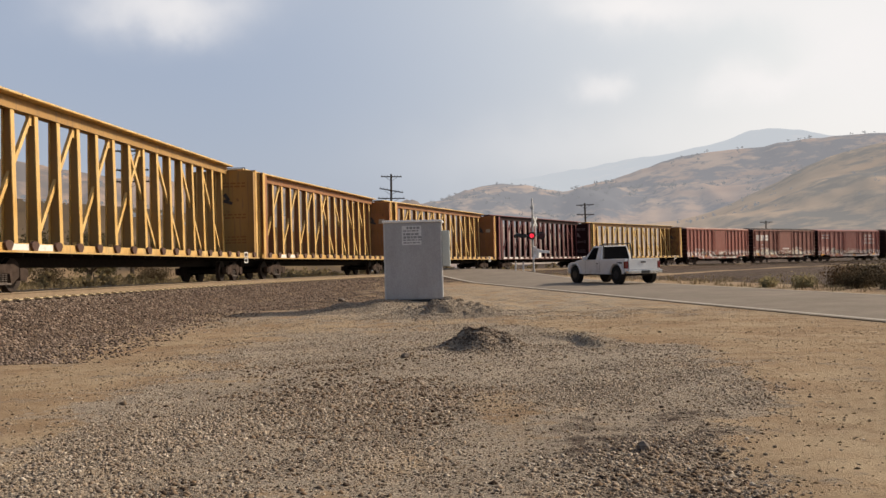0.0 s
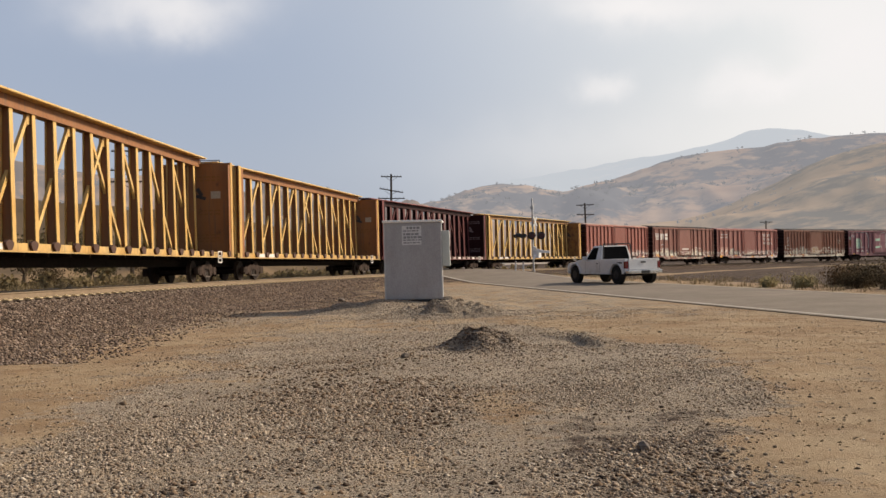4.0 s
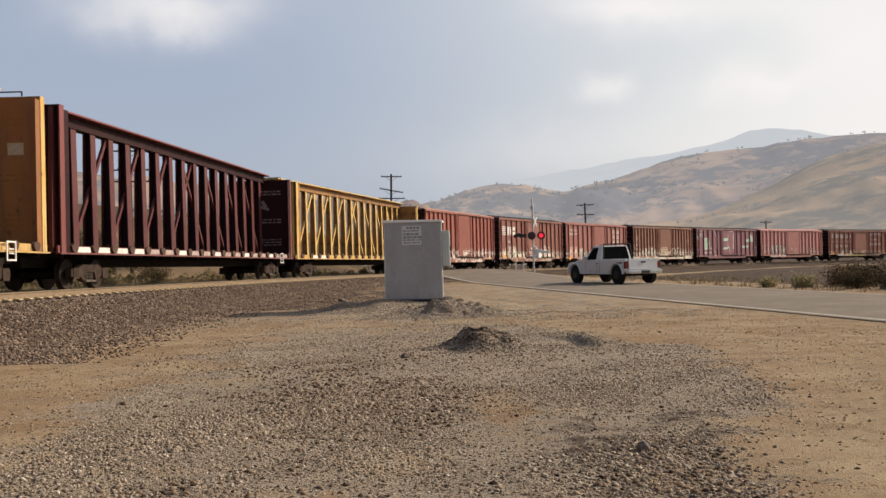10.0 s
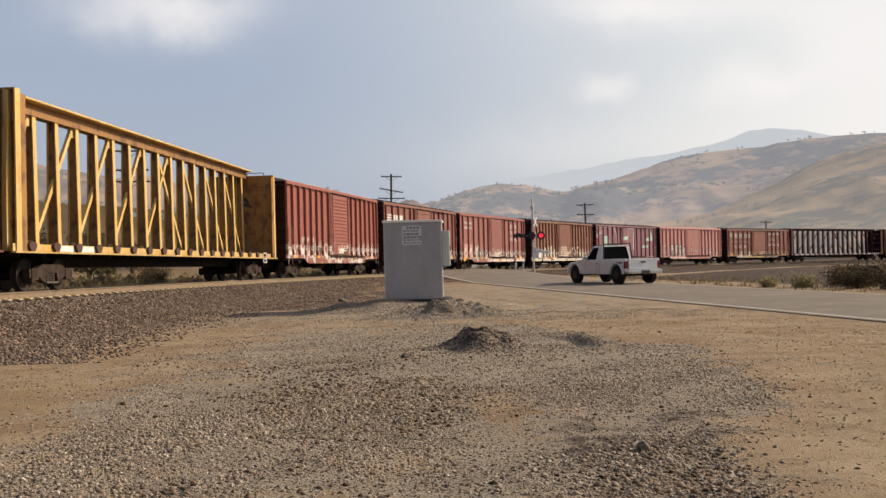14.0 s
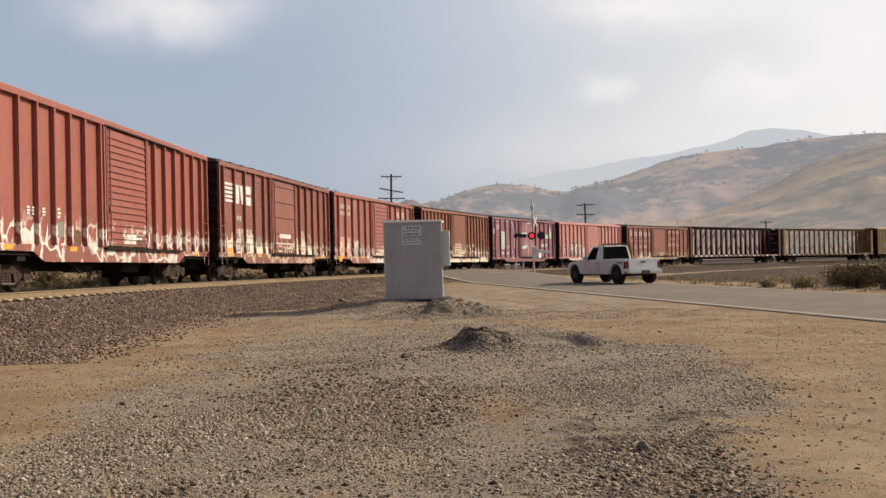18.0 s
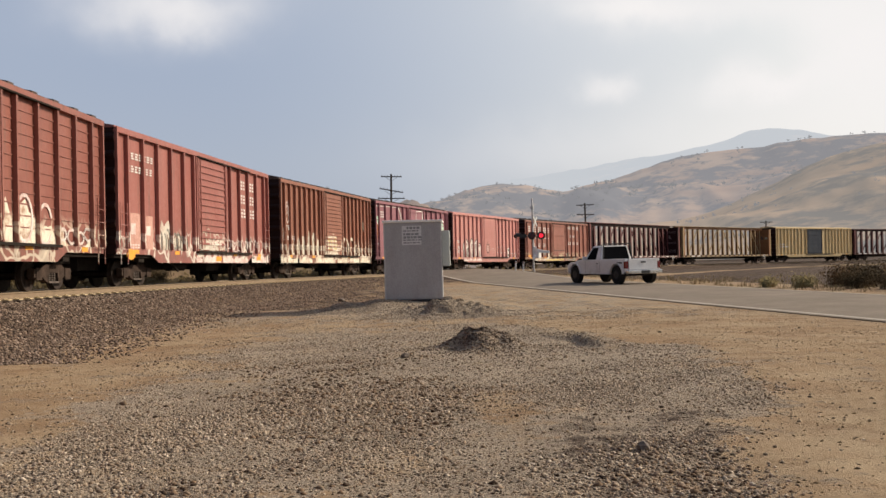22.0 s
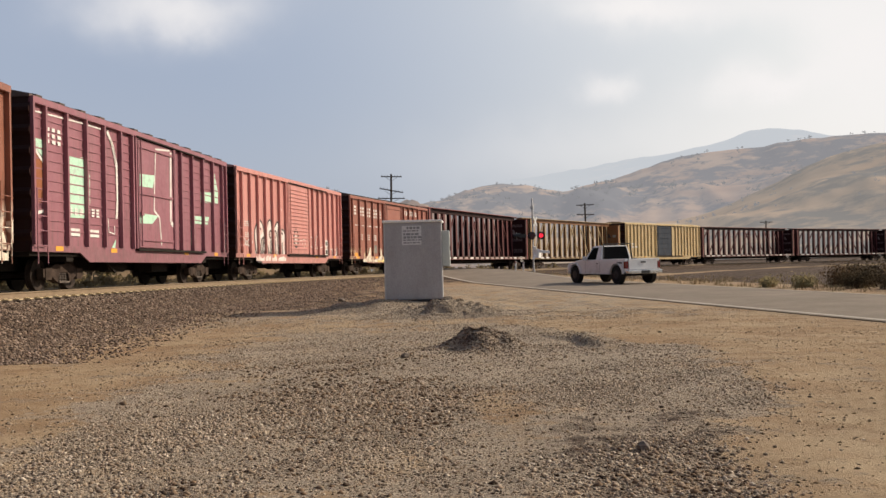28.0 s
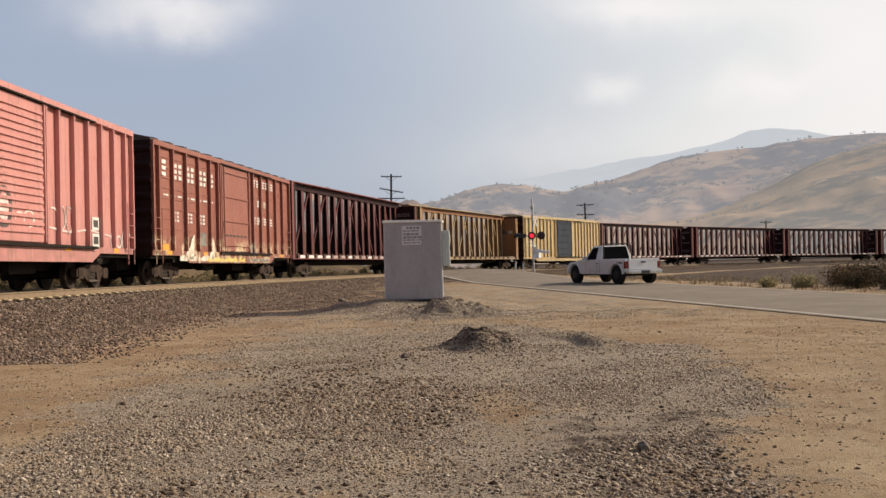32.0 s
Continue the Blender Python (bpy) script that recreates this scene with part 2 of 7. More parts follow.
M["car_white"] = noise_mat("dusty_white_car_paint", (0.66, 0.65, 0.645), (0.73, 0.72, 0.715), 2, 0.28, 0, 0.03, c=(0.45, 0.42, 0.39), cscale=1.6, cat=0.66)
M["tyre"] = plain_mat("black_tyre_rubber", (0.018, 0.017, 0.016), 0.85)
M["rim"] = plain_mat("dark_alloy_rim", (0.045, 0.045, 0.048), 0.5, 0.6)
M["chrome"] = plain_mat("dull_chrome", (0.6, 0.6, 0.6), 0.25, 1.0)
M["tint"] = plain_mat("dark_tinted_glass", (0.010, 0.010, 0.011), 0.15)
M["tint"].node_tree.nodes["Principled BSDF"].inputs["Specular IOR Level"].default_value = 0.0
M["tail"] = plain_mat("red_tail_lamp_plastic", (0.16, 0.015, 0.015), 0.2)
M["trim"] = plain_mat("black_plastic_trim", (0.03, 0.03, 0.03), 0.6)
M["marker"] = noise_mat("white_marker_plastic", (0.6, 0.58, 0.55), (0.72, 0.7, 0.66), 6, 0.6)
M["orange_mark"] = plain_mat("orange_reflector", (0.75, 0.33, 0.03), 0.5)

# ---- mesh helpers ----


def box(bm, x0, x1, y0, y1, z0, z1, m=None):
    vs = [bm.verts.new(v) for v in ((x0, y0, z0), (x1, y0, z0), (x1, y1, z0), (x0, y1, z0), (x0, y0, z1), (x1, y0, z1), (x1, y1, z1), (x0, y1, z1))]
    if m is not None:
        for v in vs:
            v.co = m @ v.co
    for f in ((3, 2, 1, 0), (4, 5, 6, 7), (0, 1, 5, 4), (1, 2, 6, 5), (2, 3, 7, 6), (3, 0, 4, 7)):
        bm.faces.new([vs[i] for i in f])
    return vs


def bar(bm, a, b, w, h, up=Vector((0, 1, 0))):
    """A straight rectangular member from a to b, w across up, h along up."""
    a, b = Vector(a), Vector(b)
    d = (b - a).normalized()
    side = d.cross(up).normalized()
    top = side.cross(d).normalized()
    vs = []
    for p in (a, b):
        for i, j in ((-1, -1), (1, -1), (1, 1), (-1, 1)):
            vs.append(bm.verts.new(p + side * (i * w / 2) + top * (j * h / 2)))
    for f in ((0, 1, 2, 3), (7, 6, 5, 4), (0, 4, 5, 1), (1, 5, 6, 2), (2, 6, 7, 3), (3, 7, 4, 0)):
        bm.faces.new([vs[i] for i in f])


def tube(bm, a, b, r0, r1=None, seg=10, caps=True):
    a, b = Vector(a), Vector(b)
    r1 = r0 if r1 is None else r1
    q = (b - a).to_track_quat("Z", "Y")
    rings = []
    for p, r in ((a, r0), (b, r1)):
        rings.append([bm.verts.new(p + q @ Vector((r * math.cos(2 * math.pi * i / seg), r * math.sin(2 * math.pi * i / seg), 0))) for i in range(seg)])
    for i in range(seg):
        j = (i + 1) % seg
        bm.faces.new((rings[0][i], rings[0][j], rings[1][j], rings[1][i]))
    if caps:
        bm.faces.new(rings[0][::-1])
        bm.faces.new(rings[1])


def prism(bm, outline, y0, y1):
    """A closed x-z outline drawn out along y."""
    a = [bm.verts.new((x, y0, z)) for x, z in outline]
    b = [bm.verts.new((x, y1, z)) for x, z in outline]
    n = len(a)
    bm.faces.new(a)
    bm.faces.new(b[::-1])
    for i in range(n):
        j = (i + 1) % n
        bm.faces.new((a[j], a[i], b[i], b[j]))


def soften(bm, w, seg=2):
    bmesh.ops.bevel(bm, geom=bm.edges[:], offset=w, segments=seg, affect="EDGES", profile=0.6, clamp_overlap=True)


def mesh_of(name, bm, material, smooth=False):
    bmesh.ops.recalc_face_normals(bm, faces=bm.faces[:])
    me = bpy.data.meshes.new(name)
    bm.to_mesh(me)
    bm.free()
    for mt in (material if isinstance(material, (list, tuple)) else [material]):
        me.materials.append(mt)
    if smooth:
        for f in me.polygons:
            f.use_smooth = True
    return me


def part(name, bm, material, parent, label="", smooth=False, at=None):
    me = bm if isinstance(bm, bpy.types.Mesh) else mesh_of(name, bm, material, smooth)
    ob = new(name, me)
    ob.parent = parent
    if at is not None:
        ob.matrix_basis = at
    if label:
        ob["label"] = label
    return ob


def pieces(name, bm, material, parent, label=""):
    """Each loose piece of bm becomes a part of its own."""
    bm.verts.index_update()
    seen = set()
    first = None
    for v0 in bm.verts:
        if v0.index in seen:
            continue
        stack, island = [v0], []
        seen.add(v0.index)
        while stack:
            v = stack.pop()
            island.append(v)
            for e in v.link_edges:
                o = e.other_vert(v)
                if o.index not in seen:
                    seen.add(o.index)
                    stack.append(o)
        one = bmesh.new()
        to = {v: one.verts.new(v.co) for v in island}
        for f in {f for v in island for f in v.link_faces}:
            one.faces.new([to[v] for v in f.verts])
        ob = part(name, one, material, parent, label)
        first = first or ob
    bm.free()
    return first


def thing(name, m, label, category, group="", kind=""):
    ob = new(name)
    ob.empty_display_size = 0.3
    ob.matrix_basis = m
    return tagged(ob, label, category, group, kind)


def stuff_mesh(name, verts, faces, material, smooth=False):
    me = bpy.data.meshes.new(name)
    me.from_pydata(verts, [], faces)
    me.materials.append(material)
    if smooth:
        me.polygons.foreach_set("use_smooth", [True] * len(me.polygons))
    me.update()
    return me


# ---- the line of the railway ----
S_REF = 90.0
STEP = 0.5
S_TAB = np.arange(0.0, 620.0, STEP)


def lay_track():
    u = (np.clip(S_TAB, 50.0, 262.0) - S_REF) / 100
    k = -0.00546 - 0.00374 * u + 0.00533 * u**2 - 0.00357 * u**3 + 0.00135 * u**4
    k[S_TAB < 50] *= 0.4
    k[S_TAB > 262] *= 0.3
    i0 = int(S_REF / STEP)
    th = np.concatenate([[0], np.cumsum((k[1:] + k[:-1]) / 2 * STEP)])
    th += 1.41256 - th[i0]
    out = []
    for f, o in ((np.cos, -9.05585), (np.sin, 47.86593)):
        c = f(th)
        p = np.concatenate([[0], np.cumsum((c[1:] + c[:-1]) / 2 * STEP)])
        out.append(p - p[i0] + o)
    return out[0], out[1], th


TX, TY, TTH = lay_track()


def rail_z(s):
    """Height of the rail head: the line falls gently away from the near end."""
    s = np.minimum(s, 300.0)
    return EYE.z - 0.8384 - 0.010445 * (s - S_REF)


def track_at(s):
    """Point on the centre line at rail height, and the heading (towards growing s)."""
    return (float(np.interp(s, S_TAB, TX)), float(np.interp(s, S_TAB, TY)), float(rail_z(s)), float(np.interp(s, S_TAB, TTH)))


def beside(s, d, dz=0.0):
    """A point d metres to the camera's side of the centre line."""
    x, y, z, th = track_at(s)
    return Vector((x + math.sin(th) * d, y - math.cos(th) * d, z + dz))


# ---- ground ----
def smooth(e0, e1, v):
    t = np.clip((v - e0) / (e1 - e0), 0, 1)
    return t * t * (3 - 2 * t)


def track_dist(x, y):
    """Distance to the centre line (positive on the camera's side) and the station."""
    best = np.full(x.shape, 1e9)
    sta = np.zeros(x.shape)
    side = np.ones(x.shape)
    for i in range(0, len(S_TAB), 6):
        dx, dy = x - TX[i], y - TY[i]
        d = dx * dx + dy * dy
        near = d < best
        al = dx * np.cos(TTH[i]) + dy * np.sin(TTH[i])
        cr = dx * np.sin(TTH[i]) - dy * np.cos(TTH[i])
        best = np.where(near, d, best)
        sta = np.where(near, S_TAB[i] + al, sta)
        side = np.where(near, np.where(np.abs(al) < 6, cr, np.sign(cr) * np.sqrt(d)), side)
    return side, sta


def rumple(x, y, f, seed):
    """Smooth sum of sines, about -1 to 1."""
    r = np.random.RandomState(seed)
    v = np.zeros(np.shape(x))
    for i in range(7):
        a, p, q = r.rand() * 6.28, r.rand() * 6.28, f * (0.6 + 1.6 * r.rand())
        v = v + np.sin((x * math.cos(a) + y * math.sin(a)) * q + p)
    return v / 3.5


ROAD_DIR = Vector((-0.192, 0.981, 0)).normalized()
ROAD_MID = Vector((10.1, 33.0, 0))
ROAD_HALF = 3.5


def road_coords(x, y):
    dx, dy = x - ROAD_MID.x, y - ROAD_MID.y
    return dx * ROAD_DIR.x + dy * ROAD_DIR.y, dx * ROAD_DIR.y - dy * ROAD_DIR.x


def road_z(along):
    """The road climbs a little to the crossing and drops behind it."""
    return 0.0 + 0.46 * smooth(24, 46, along) - 0.5 * smooth(58, 90, along)


BOX_AT = (-0.87, 29.9)
MOUND = (0.56, 16.1)


def ground_z(x, y):
    x, y = np.asarray(x, float), np.asarray(y, float)
    d, s = track_dist(x, y)
    zr = rail_z(np.clip(s, 20, 300))
    z = 0.035 * rumple(x, y, 0.35, 3) + 0.015 * rumple(x, y, 1.6, 4)
    # falls with the line to the far right, and behind the line
    z = z - 0.0105 * np.maximum(0, np.minimum(y, 400) - 48) * smooth(4, 22, x)
    z = np.where(d < 0, np.maximum(zr - 0.34 + 0.12 * smooth(3, 9, -d) - 0.008 * np.maximum(0, -d - 20), -3.0) + 0.06 * rumple(x, y, 0.2, 6) * smooth(6, 20, -d), z)
    # fill round the cabinet and the heap of gravel
    z = z + 0.30 * np.exp(-(((x - BOX_AT[0] - 0.3) / 2.3) ** 2 + ((y - BOX_AT[1]) / 2.1) ** 2) ** 1.6)
    z = z + 0.40 * np.exp(-np.sqrt(0.05 + ((x - MOUND[0] + 0.02) / 0.43) ** 2 + ((y - MOUND[1]) / 0.40) ** 2) ** 1.7) * (1 + 0.40 * rumple(x, y, 5, 9) + 0.22 * rumple(x, y, 13, 19)) + 0.11 * np.exp(-(((x - MOUND[0] - 0.45) / 0.7) ** 2 + ((y - MOUND[1]) / 0.6) ** 2)) * (1 + 0.6 * rumple(x, y, 4, 10))
    ra, rc = (x - 2.42) * 0.26 - (y - 16.9) * 0.966, (x - 2.42) * 0.966 + (y - 16.9) * 0.26
    z = z + 0.19 * np.exp(-((ra / 1.3) ** 2 + ((rc + 0.12 * np.sin(ra * 3)) / 0.11) ** 2)) * (1 + 0.5 * rumple(x, y, 3, 14))
    z = z + 0.30 * np.exp(-(((x - 0.15) / 1.25) ** 2 + ((y - 26.9) / 0.8) ** 2) ** 1.3) * (1 + 0.5 * rumple(x, y, 2.6, 12) + 0.35 * rumple(x, y, 8, 20))
    z = z + 0.20 * np.exp(-(((x + 2.9) / 1.3) ** 2 + ((y - 28.6) / 0.6) ** 2)) * (1 + 0.6 * rumple(x, y, 2.6, 13))
    z = z + 0.022 * np.clip(rumple(x, y, 3.4, 61), -0.4, 1.5) * smooth(30, 20, y) * smooth(-7, -4, x) * smooth(7, 4, x)
    z = z + 0.035 * rumple(x, y, 2.3, 62) * smooth(20, 24, y) * smooth(50, 42, y) * smooth(-7, -4, x) * smooth(9, 6, x)
    # road bed
    al, ac = road_coords(x, y)
    w = smooth(ROAD_HALF + 2.6, ROAD_HALF + 0.2, np.abs(ac)) * smooth(-70, -60, al)
    z = z * (1 - w) + (road_z(al) - 0.035) * w
    # ballast bank
    top = zr - 0.24
    bank = top - np.maximum(0, np.abs(d) - 2.05) / 2.1 + 0.02 * rumple(x, y, 4, 11)
    z = np.where(np.abs(d) < 8, np.maximum(z, np.minimum(bank, top)), z)
    # keep the crossing clear
    z = np.where((np.abs(ac) < ROAD_HALF + 0.6) & (np.abs(d) < 7) & (np.abs(d) > 1.8), np.minimum(z, np.maximum(road_z(al) - 0.05, -9)), z)
    return z


def grid_axis(lo, hi, step, far, grow=1.16, hi2=0.0, step2=0.7):
    mid = list(np.arange(lo, hi + 1e-6, step)) + list(np.arange(hi + step2, hi2, step2))
    out, v, s = [], mid[-1], step2
    while v < far:
        s *= grow
        v += s
        out.append(v)
    pre, v, s = [], lo, step
    while v > -far:
        s *= grow
        v -= s
        pre.append(v)
    return np.array(pre[::-1] + mid + out)


def ground_material():
    m = bpy.data.materials.new("dirt_and_gravel")
    m.use_nodes = True
    nt = m.node_tree
    N, L = nt.nodes.new, nt.links.new
    p = nt.nodes["Principled BSDF"]
    p.inputs["Roughness"].default_value = 1.0
    p.inputs["Specular IOR Level"].default_value = 0.1
    geo = N("ShaderNodeNewGeometry")
    pos = geo.outputs["Position"]

    def noi(scale, detail=6, rough=0.6):
        n = N("ShaderNodeTexNoise")
        n.inputs["Scale"].default_value, n.inputs["Detail"].default_value, n.inputs["Roughness"].default_value = scale, detail, rough
        L(pos, n.inputs[0])
        return n.outputs[0]

    def ramp(v, lo, hi, a=0.0, b=1.0):
        r = N("ShaderNodeMapRange")
        r.interpolation_type = "SMOOTHSTEP"
        r.inputs[1].default_value, r.inputs[2].default_value = lo, hi
        r.inputs[3].default_value, r.inputs[4].default_value = a, b
        L(v, r.inputs[0])
        return r.outputs[0]

    def mixed(f, a, b):
        x = N("ShaderNodeMixRGB")
        L(f, x.inputs[0])
        for i, v in ((1, a), (2, b)):
            if isinstance(v, tuple):
                x.inputs[i].default_value = (*v, 1)
            else:
                L(v, x.inputs[i])
        return x.outputs[0]

    att = N("ShaderNodeAttribute")
    att.attribute_name = "cover"      # x: gravel, y: ballast, z: dry grass
    sep = N("ShaderNodeSeparateXYZ")
    L(att.outputs["Vector"], sep.inputs[0])
    dirt = mixed(ramp(noi(0.45, 8, 0.7), 0.38, 0.62), (0.33, 0.218, 0.128), (0.445, 0.335, 0.215))
    dirt = mixed(ramp(noi(0.22, 5, 0.6), 0.50, 0.62, 0, 0.55), dirt, (0.35, 0.238, 0.138))
    dirt = mixed(ramp(noi(1.5, 10, 0.78), 0.5, 0.64, 0, 0.6), dirt, (0.235, 0.155, 0.092))
    dirt = mixed(ramp(noi(3.2, 9, 0.8), 0.57, 0.66, 0, 0.6), dirt, (0.13, 0.088, 0.052))
    dirt = mixed(ramp(noi(6.0, 8, 0.75), 0.58, 0.68, 0, 0.5), dirt, (0.50, 0.40, 0.28))
    dirt = mixed(ramp(noi(45.0, 3, 0.6), 0.56, 0.66, 0, 0.5), dirt, (0.11, 0.08, 0.052))
    speck = noi(38.0, 4, 0.75)
    speck2 = noi(95.0, 2, 0.6)
    gravel = mixed(ramp(speck, 0.41, 0.56), (0.065, 0.045, 0.032), (0.40, 0.325, 0.245))
    gravel = mixed(ramp(speck2, 0.54, 0.64, 0, 0.7), gravel, (0.56, 0.48, 0.385))
    gravel = mixed(ramp(noi(0.6, 6, 0.7), 0.42, 0.62, 0, 0.6), gravel, (0.42, 0.345, 0.262))
    ballast = mixed(ramp(speck, 0.42, 0.66), (0.05, 0.034, 0.026), (0.18, 0.128, 0.098))
    grass = mixed(ramp(noi(1.4, 8, 0.75), 0.35, 0.7), (0.22, 0.15, 0.07), (0.12, 0.088, 0.042))

    def cover(channel, k=0.55):
        a = N("ShaderNodeMath")
        a.operation = "ADD"
        L(sep.outputs[channel], a.inputs[0])
        L(ramp(noi(1.1, 10, 0.8), 0.3, 0.7, -k, k), a.inputs[1])
        return ramp(a.outputs[0], 0.25, 0.75)

    clump = ramp(noi(4.5, 9, 0.8), 0.52, 0.64, 0, 0.45)
    gravel = mixed(clump, gravel, (0.13, 0.092, 0.065))
    gravel = mixed(ramp(noi(0.9, 7, 0.75), 0.54, 0.66, 0, 0.55), gravel, dirt)
    col = mixed(cover(2), dirt, grass)
    col = mixed(cover(0, 0.7), col, gravel)
    col = mixed(cover(1, 0.5), col, ballast)
    tone = N("ShaderNodeHueSaturation")
    tone.inputs["Value"].default_value = 0.90
    L(col, tone.inputs["Color"])
    L(tone.outputs[0], p.inputs["Base Color"])
    add = N("ShaderNodeMath")
    add.operation = "ADD"
    L(speck, add.inputs[0])
    L(noi(7, 8, 0.7), add.inputs[1])
    bp = N("ShaderNodeBump")
    bp.inputs["Strength"].default_value, bp.inputs["Distance"].default_value = 0.8, 0.035
    L(add.outputs[0], bp.inputs["Height"])
    L(bp.outputs[0], p.inputs["Normal"])
    return m


def gravel_cover(x, y):
    w = 0.55 * rumple(x, y, 0.9, 21) + 0.3 * rumple(x, y, 2.6, 22)
    right = 2.0 + 1.7 * smooth(7.5, 12, y) - 2.6 * smooth(14, 25, y)
    g = smooth(-5.2, -2.4, x + w) * smooth(right + 0.5, right - 0.35, x + 0.7 * w) * smooth(29, 18, y + w * 3)
    lane = 1.6 * np.exp(-((x - 0.6) / 0.5) ** 2 - ((y - 10.2) / 1.4) ** 2) + 1.6 * np.exp(-((x + 0.6) / 0.45) ** 2 - ((y - 6.3) / 0.35) ** 2)
    heap = np.exp(-(((x - 0.1) / 1.9) ** 2 + ((y - 26.8) / 1.5) ** 2) ** 1.5) + np.exp(-(((x + 3.0) / 1.8) ** 2 + ((y - 28.6) / 1.1) ** 2) ** 1.5)
    apron = 0.55 * smooth(21, 27, y) * smooth(60, 48, y) * smooth(-9, -6, x) * smooth(9, 5, x)
    return np.clip(np.maximum(g * (1 - 0.5 * np.minimum(lane, 1.6)), apron) + heap, 0, 1)


def build_ground():
    xs = grid_axis(-16, 14, 0.1, 4300, hi2=54)
    ys = grid_axis(3.5, 50, 0.1, 4300, hi2=128)
    X, Y = np.meshgrid(xs, ys)
    Z = ground_z(X, Y)
    nx, ny = len(xs), len(ys)
    verts = np.stack([X.ravel(), Y.ravel(), Z.ravel()], 1)
    i = np.arange((ny - 1) * (nx - 1))
    r, c = i // (nx - 1), i % (nx - 1)
    a = r * nx + c
    faces = np.stack([a, a + 1, a + nx + 1, a + nx], 1)
    me = stuff_mesh("ground", verts.tolist(), faces.tolist(), ground_material(), True)
    d, s = track_dist(X.ravel(), Y.ravel())
    cover = np.zeros((len(verts), 3), np.float32)
    cover[:, 0] = gravel_cover(X.ravel(), Y.ravel())
    zr = rail_z(np.clip(s, 20, 300)) - 0.24
    toe = 2.05 + np.maximum(0.2, zr - np.where(d > 0, 0.0 - 0.0105 * np.maximum(0, Y.ravel() - 48) * smooth(4, 22, X.ravel()), zr - 0.5)) * 2.1
    cover[:, 1] = smooth(toe + 1.6 + 1.2 * smooth(110, 150, s), toe - 0.9, np.abs(d))
    xx, yy = X.ravel(), Y.ravel()
    spill = smooth(29.6, 32.0, yy + 0.5 * rumple(xx, yy, 0.9, 51)) * smooth(-1.0, -2.2, xx) * (d > 0) * smooth(60, 45, yy)
    verge = 1.0 * smooth(36, 44, yy) * smooth(ROAD_HALF + 1.0, ROAD_HALF + 2.5, road_coords(xx, yy)[1]) * (d > 0) * smooth(140, 90, yy)
    cover[:, 1] = np.maximum(cover[:, 1], np.maximum(0.6 * spill, verge))
    hx, hy = X.ravel() - MOUND[0], Y.ravel() - MOUND[1]
    cover[:, 1] = np.maximum(cover[:, 1], 0.3 * np.exp(-((hx / 0.75) ** 2 + (hy / 0.7) ** 2) ** 2))
    near_right = smooth(0.4, 1.2, xx + 0.5 * rumple(xx, yy, 0.9, 52)) * smooth(10.8, 8.6, yy) * smooth(3.4, 2.4, xx)
    cover[:, 1] = np.maximum(cover[:, 1], 0.5 * near_right * cover[:, 0] + 0.2 * np.clip(1.4 * rumple(xx, yy, 0.8, 45), 0, 1) * smooth(13, 8, yy) * cover[:, 0])
    # dark ballast tone beside the line and over the field seen beneath far cars
    ballast_tone = smooth(96, 112, s) * np.where(d < 0, 1.0, smooth(300, 240, s)) * np.where(d < 0, smooth(-420, -300, d), smooth(17.5, 15.5, d + 0.8 * rumple(xx, yy, 0.5, 53)))
    cover[:, 1] = np.maximum(cover[:, 1], ballast_tone)
    far = np.maximum(smooth(24, 60, np.abs(X.ravel() - 9) + np.maximum(0, Y.ravel() - 40)), np.where(d < 0, 1.0, 0.0))
    cover[:, 2] = 0.9 * far
    # pale dirt track beside the line
    lane = np.exp(-((d - 18.0 - 0.6 * rumple(xx, yy, 0.15, 58)) / 0.95) ** 4) * smooth(112, 124, s) * smooth(215, 190, s)
    bare = smooth(ROAD_HALF + 3.6, ROAD_HALF + 1.2, road_coords(xx, yy)[1]) * smooth(ROAD_HALF - 0.5, ROAD_HALF, road_coords(xx, yy)[1]) * smooth(30, 34, yy) * smooth(70, 60, yy)
    cover[:, 1] -= 2.2 * lane + 1.6 * bare
    cover[:, 2] -= 2.2 * lane + 1.6 * bare
    at = me.attributes.new("cover", "FLOAT_VECTOR", "POINT")
    at.data.foreach_set("vector", cover.ravel())
    ob = new("ground", me)
    tagged(ob, "dry tan dirt and grey gravel ground beside the railway", "ground", kind="structure")


build_ground()

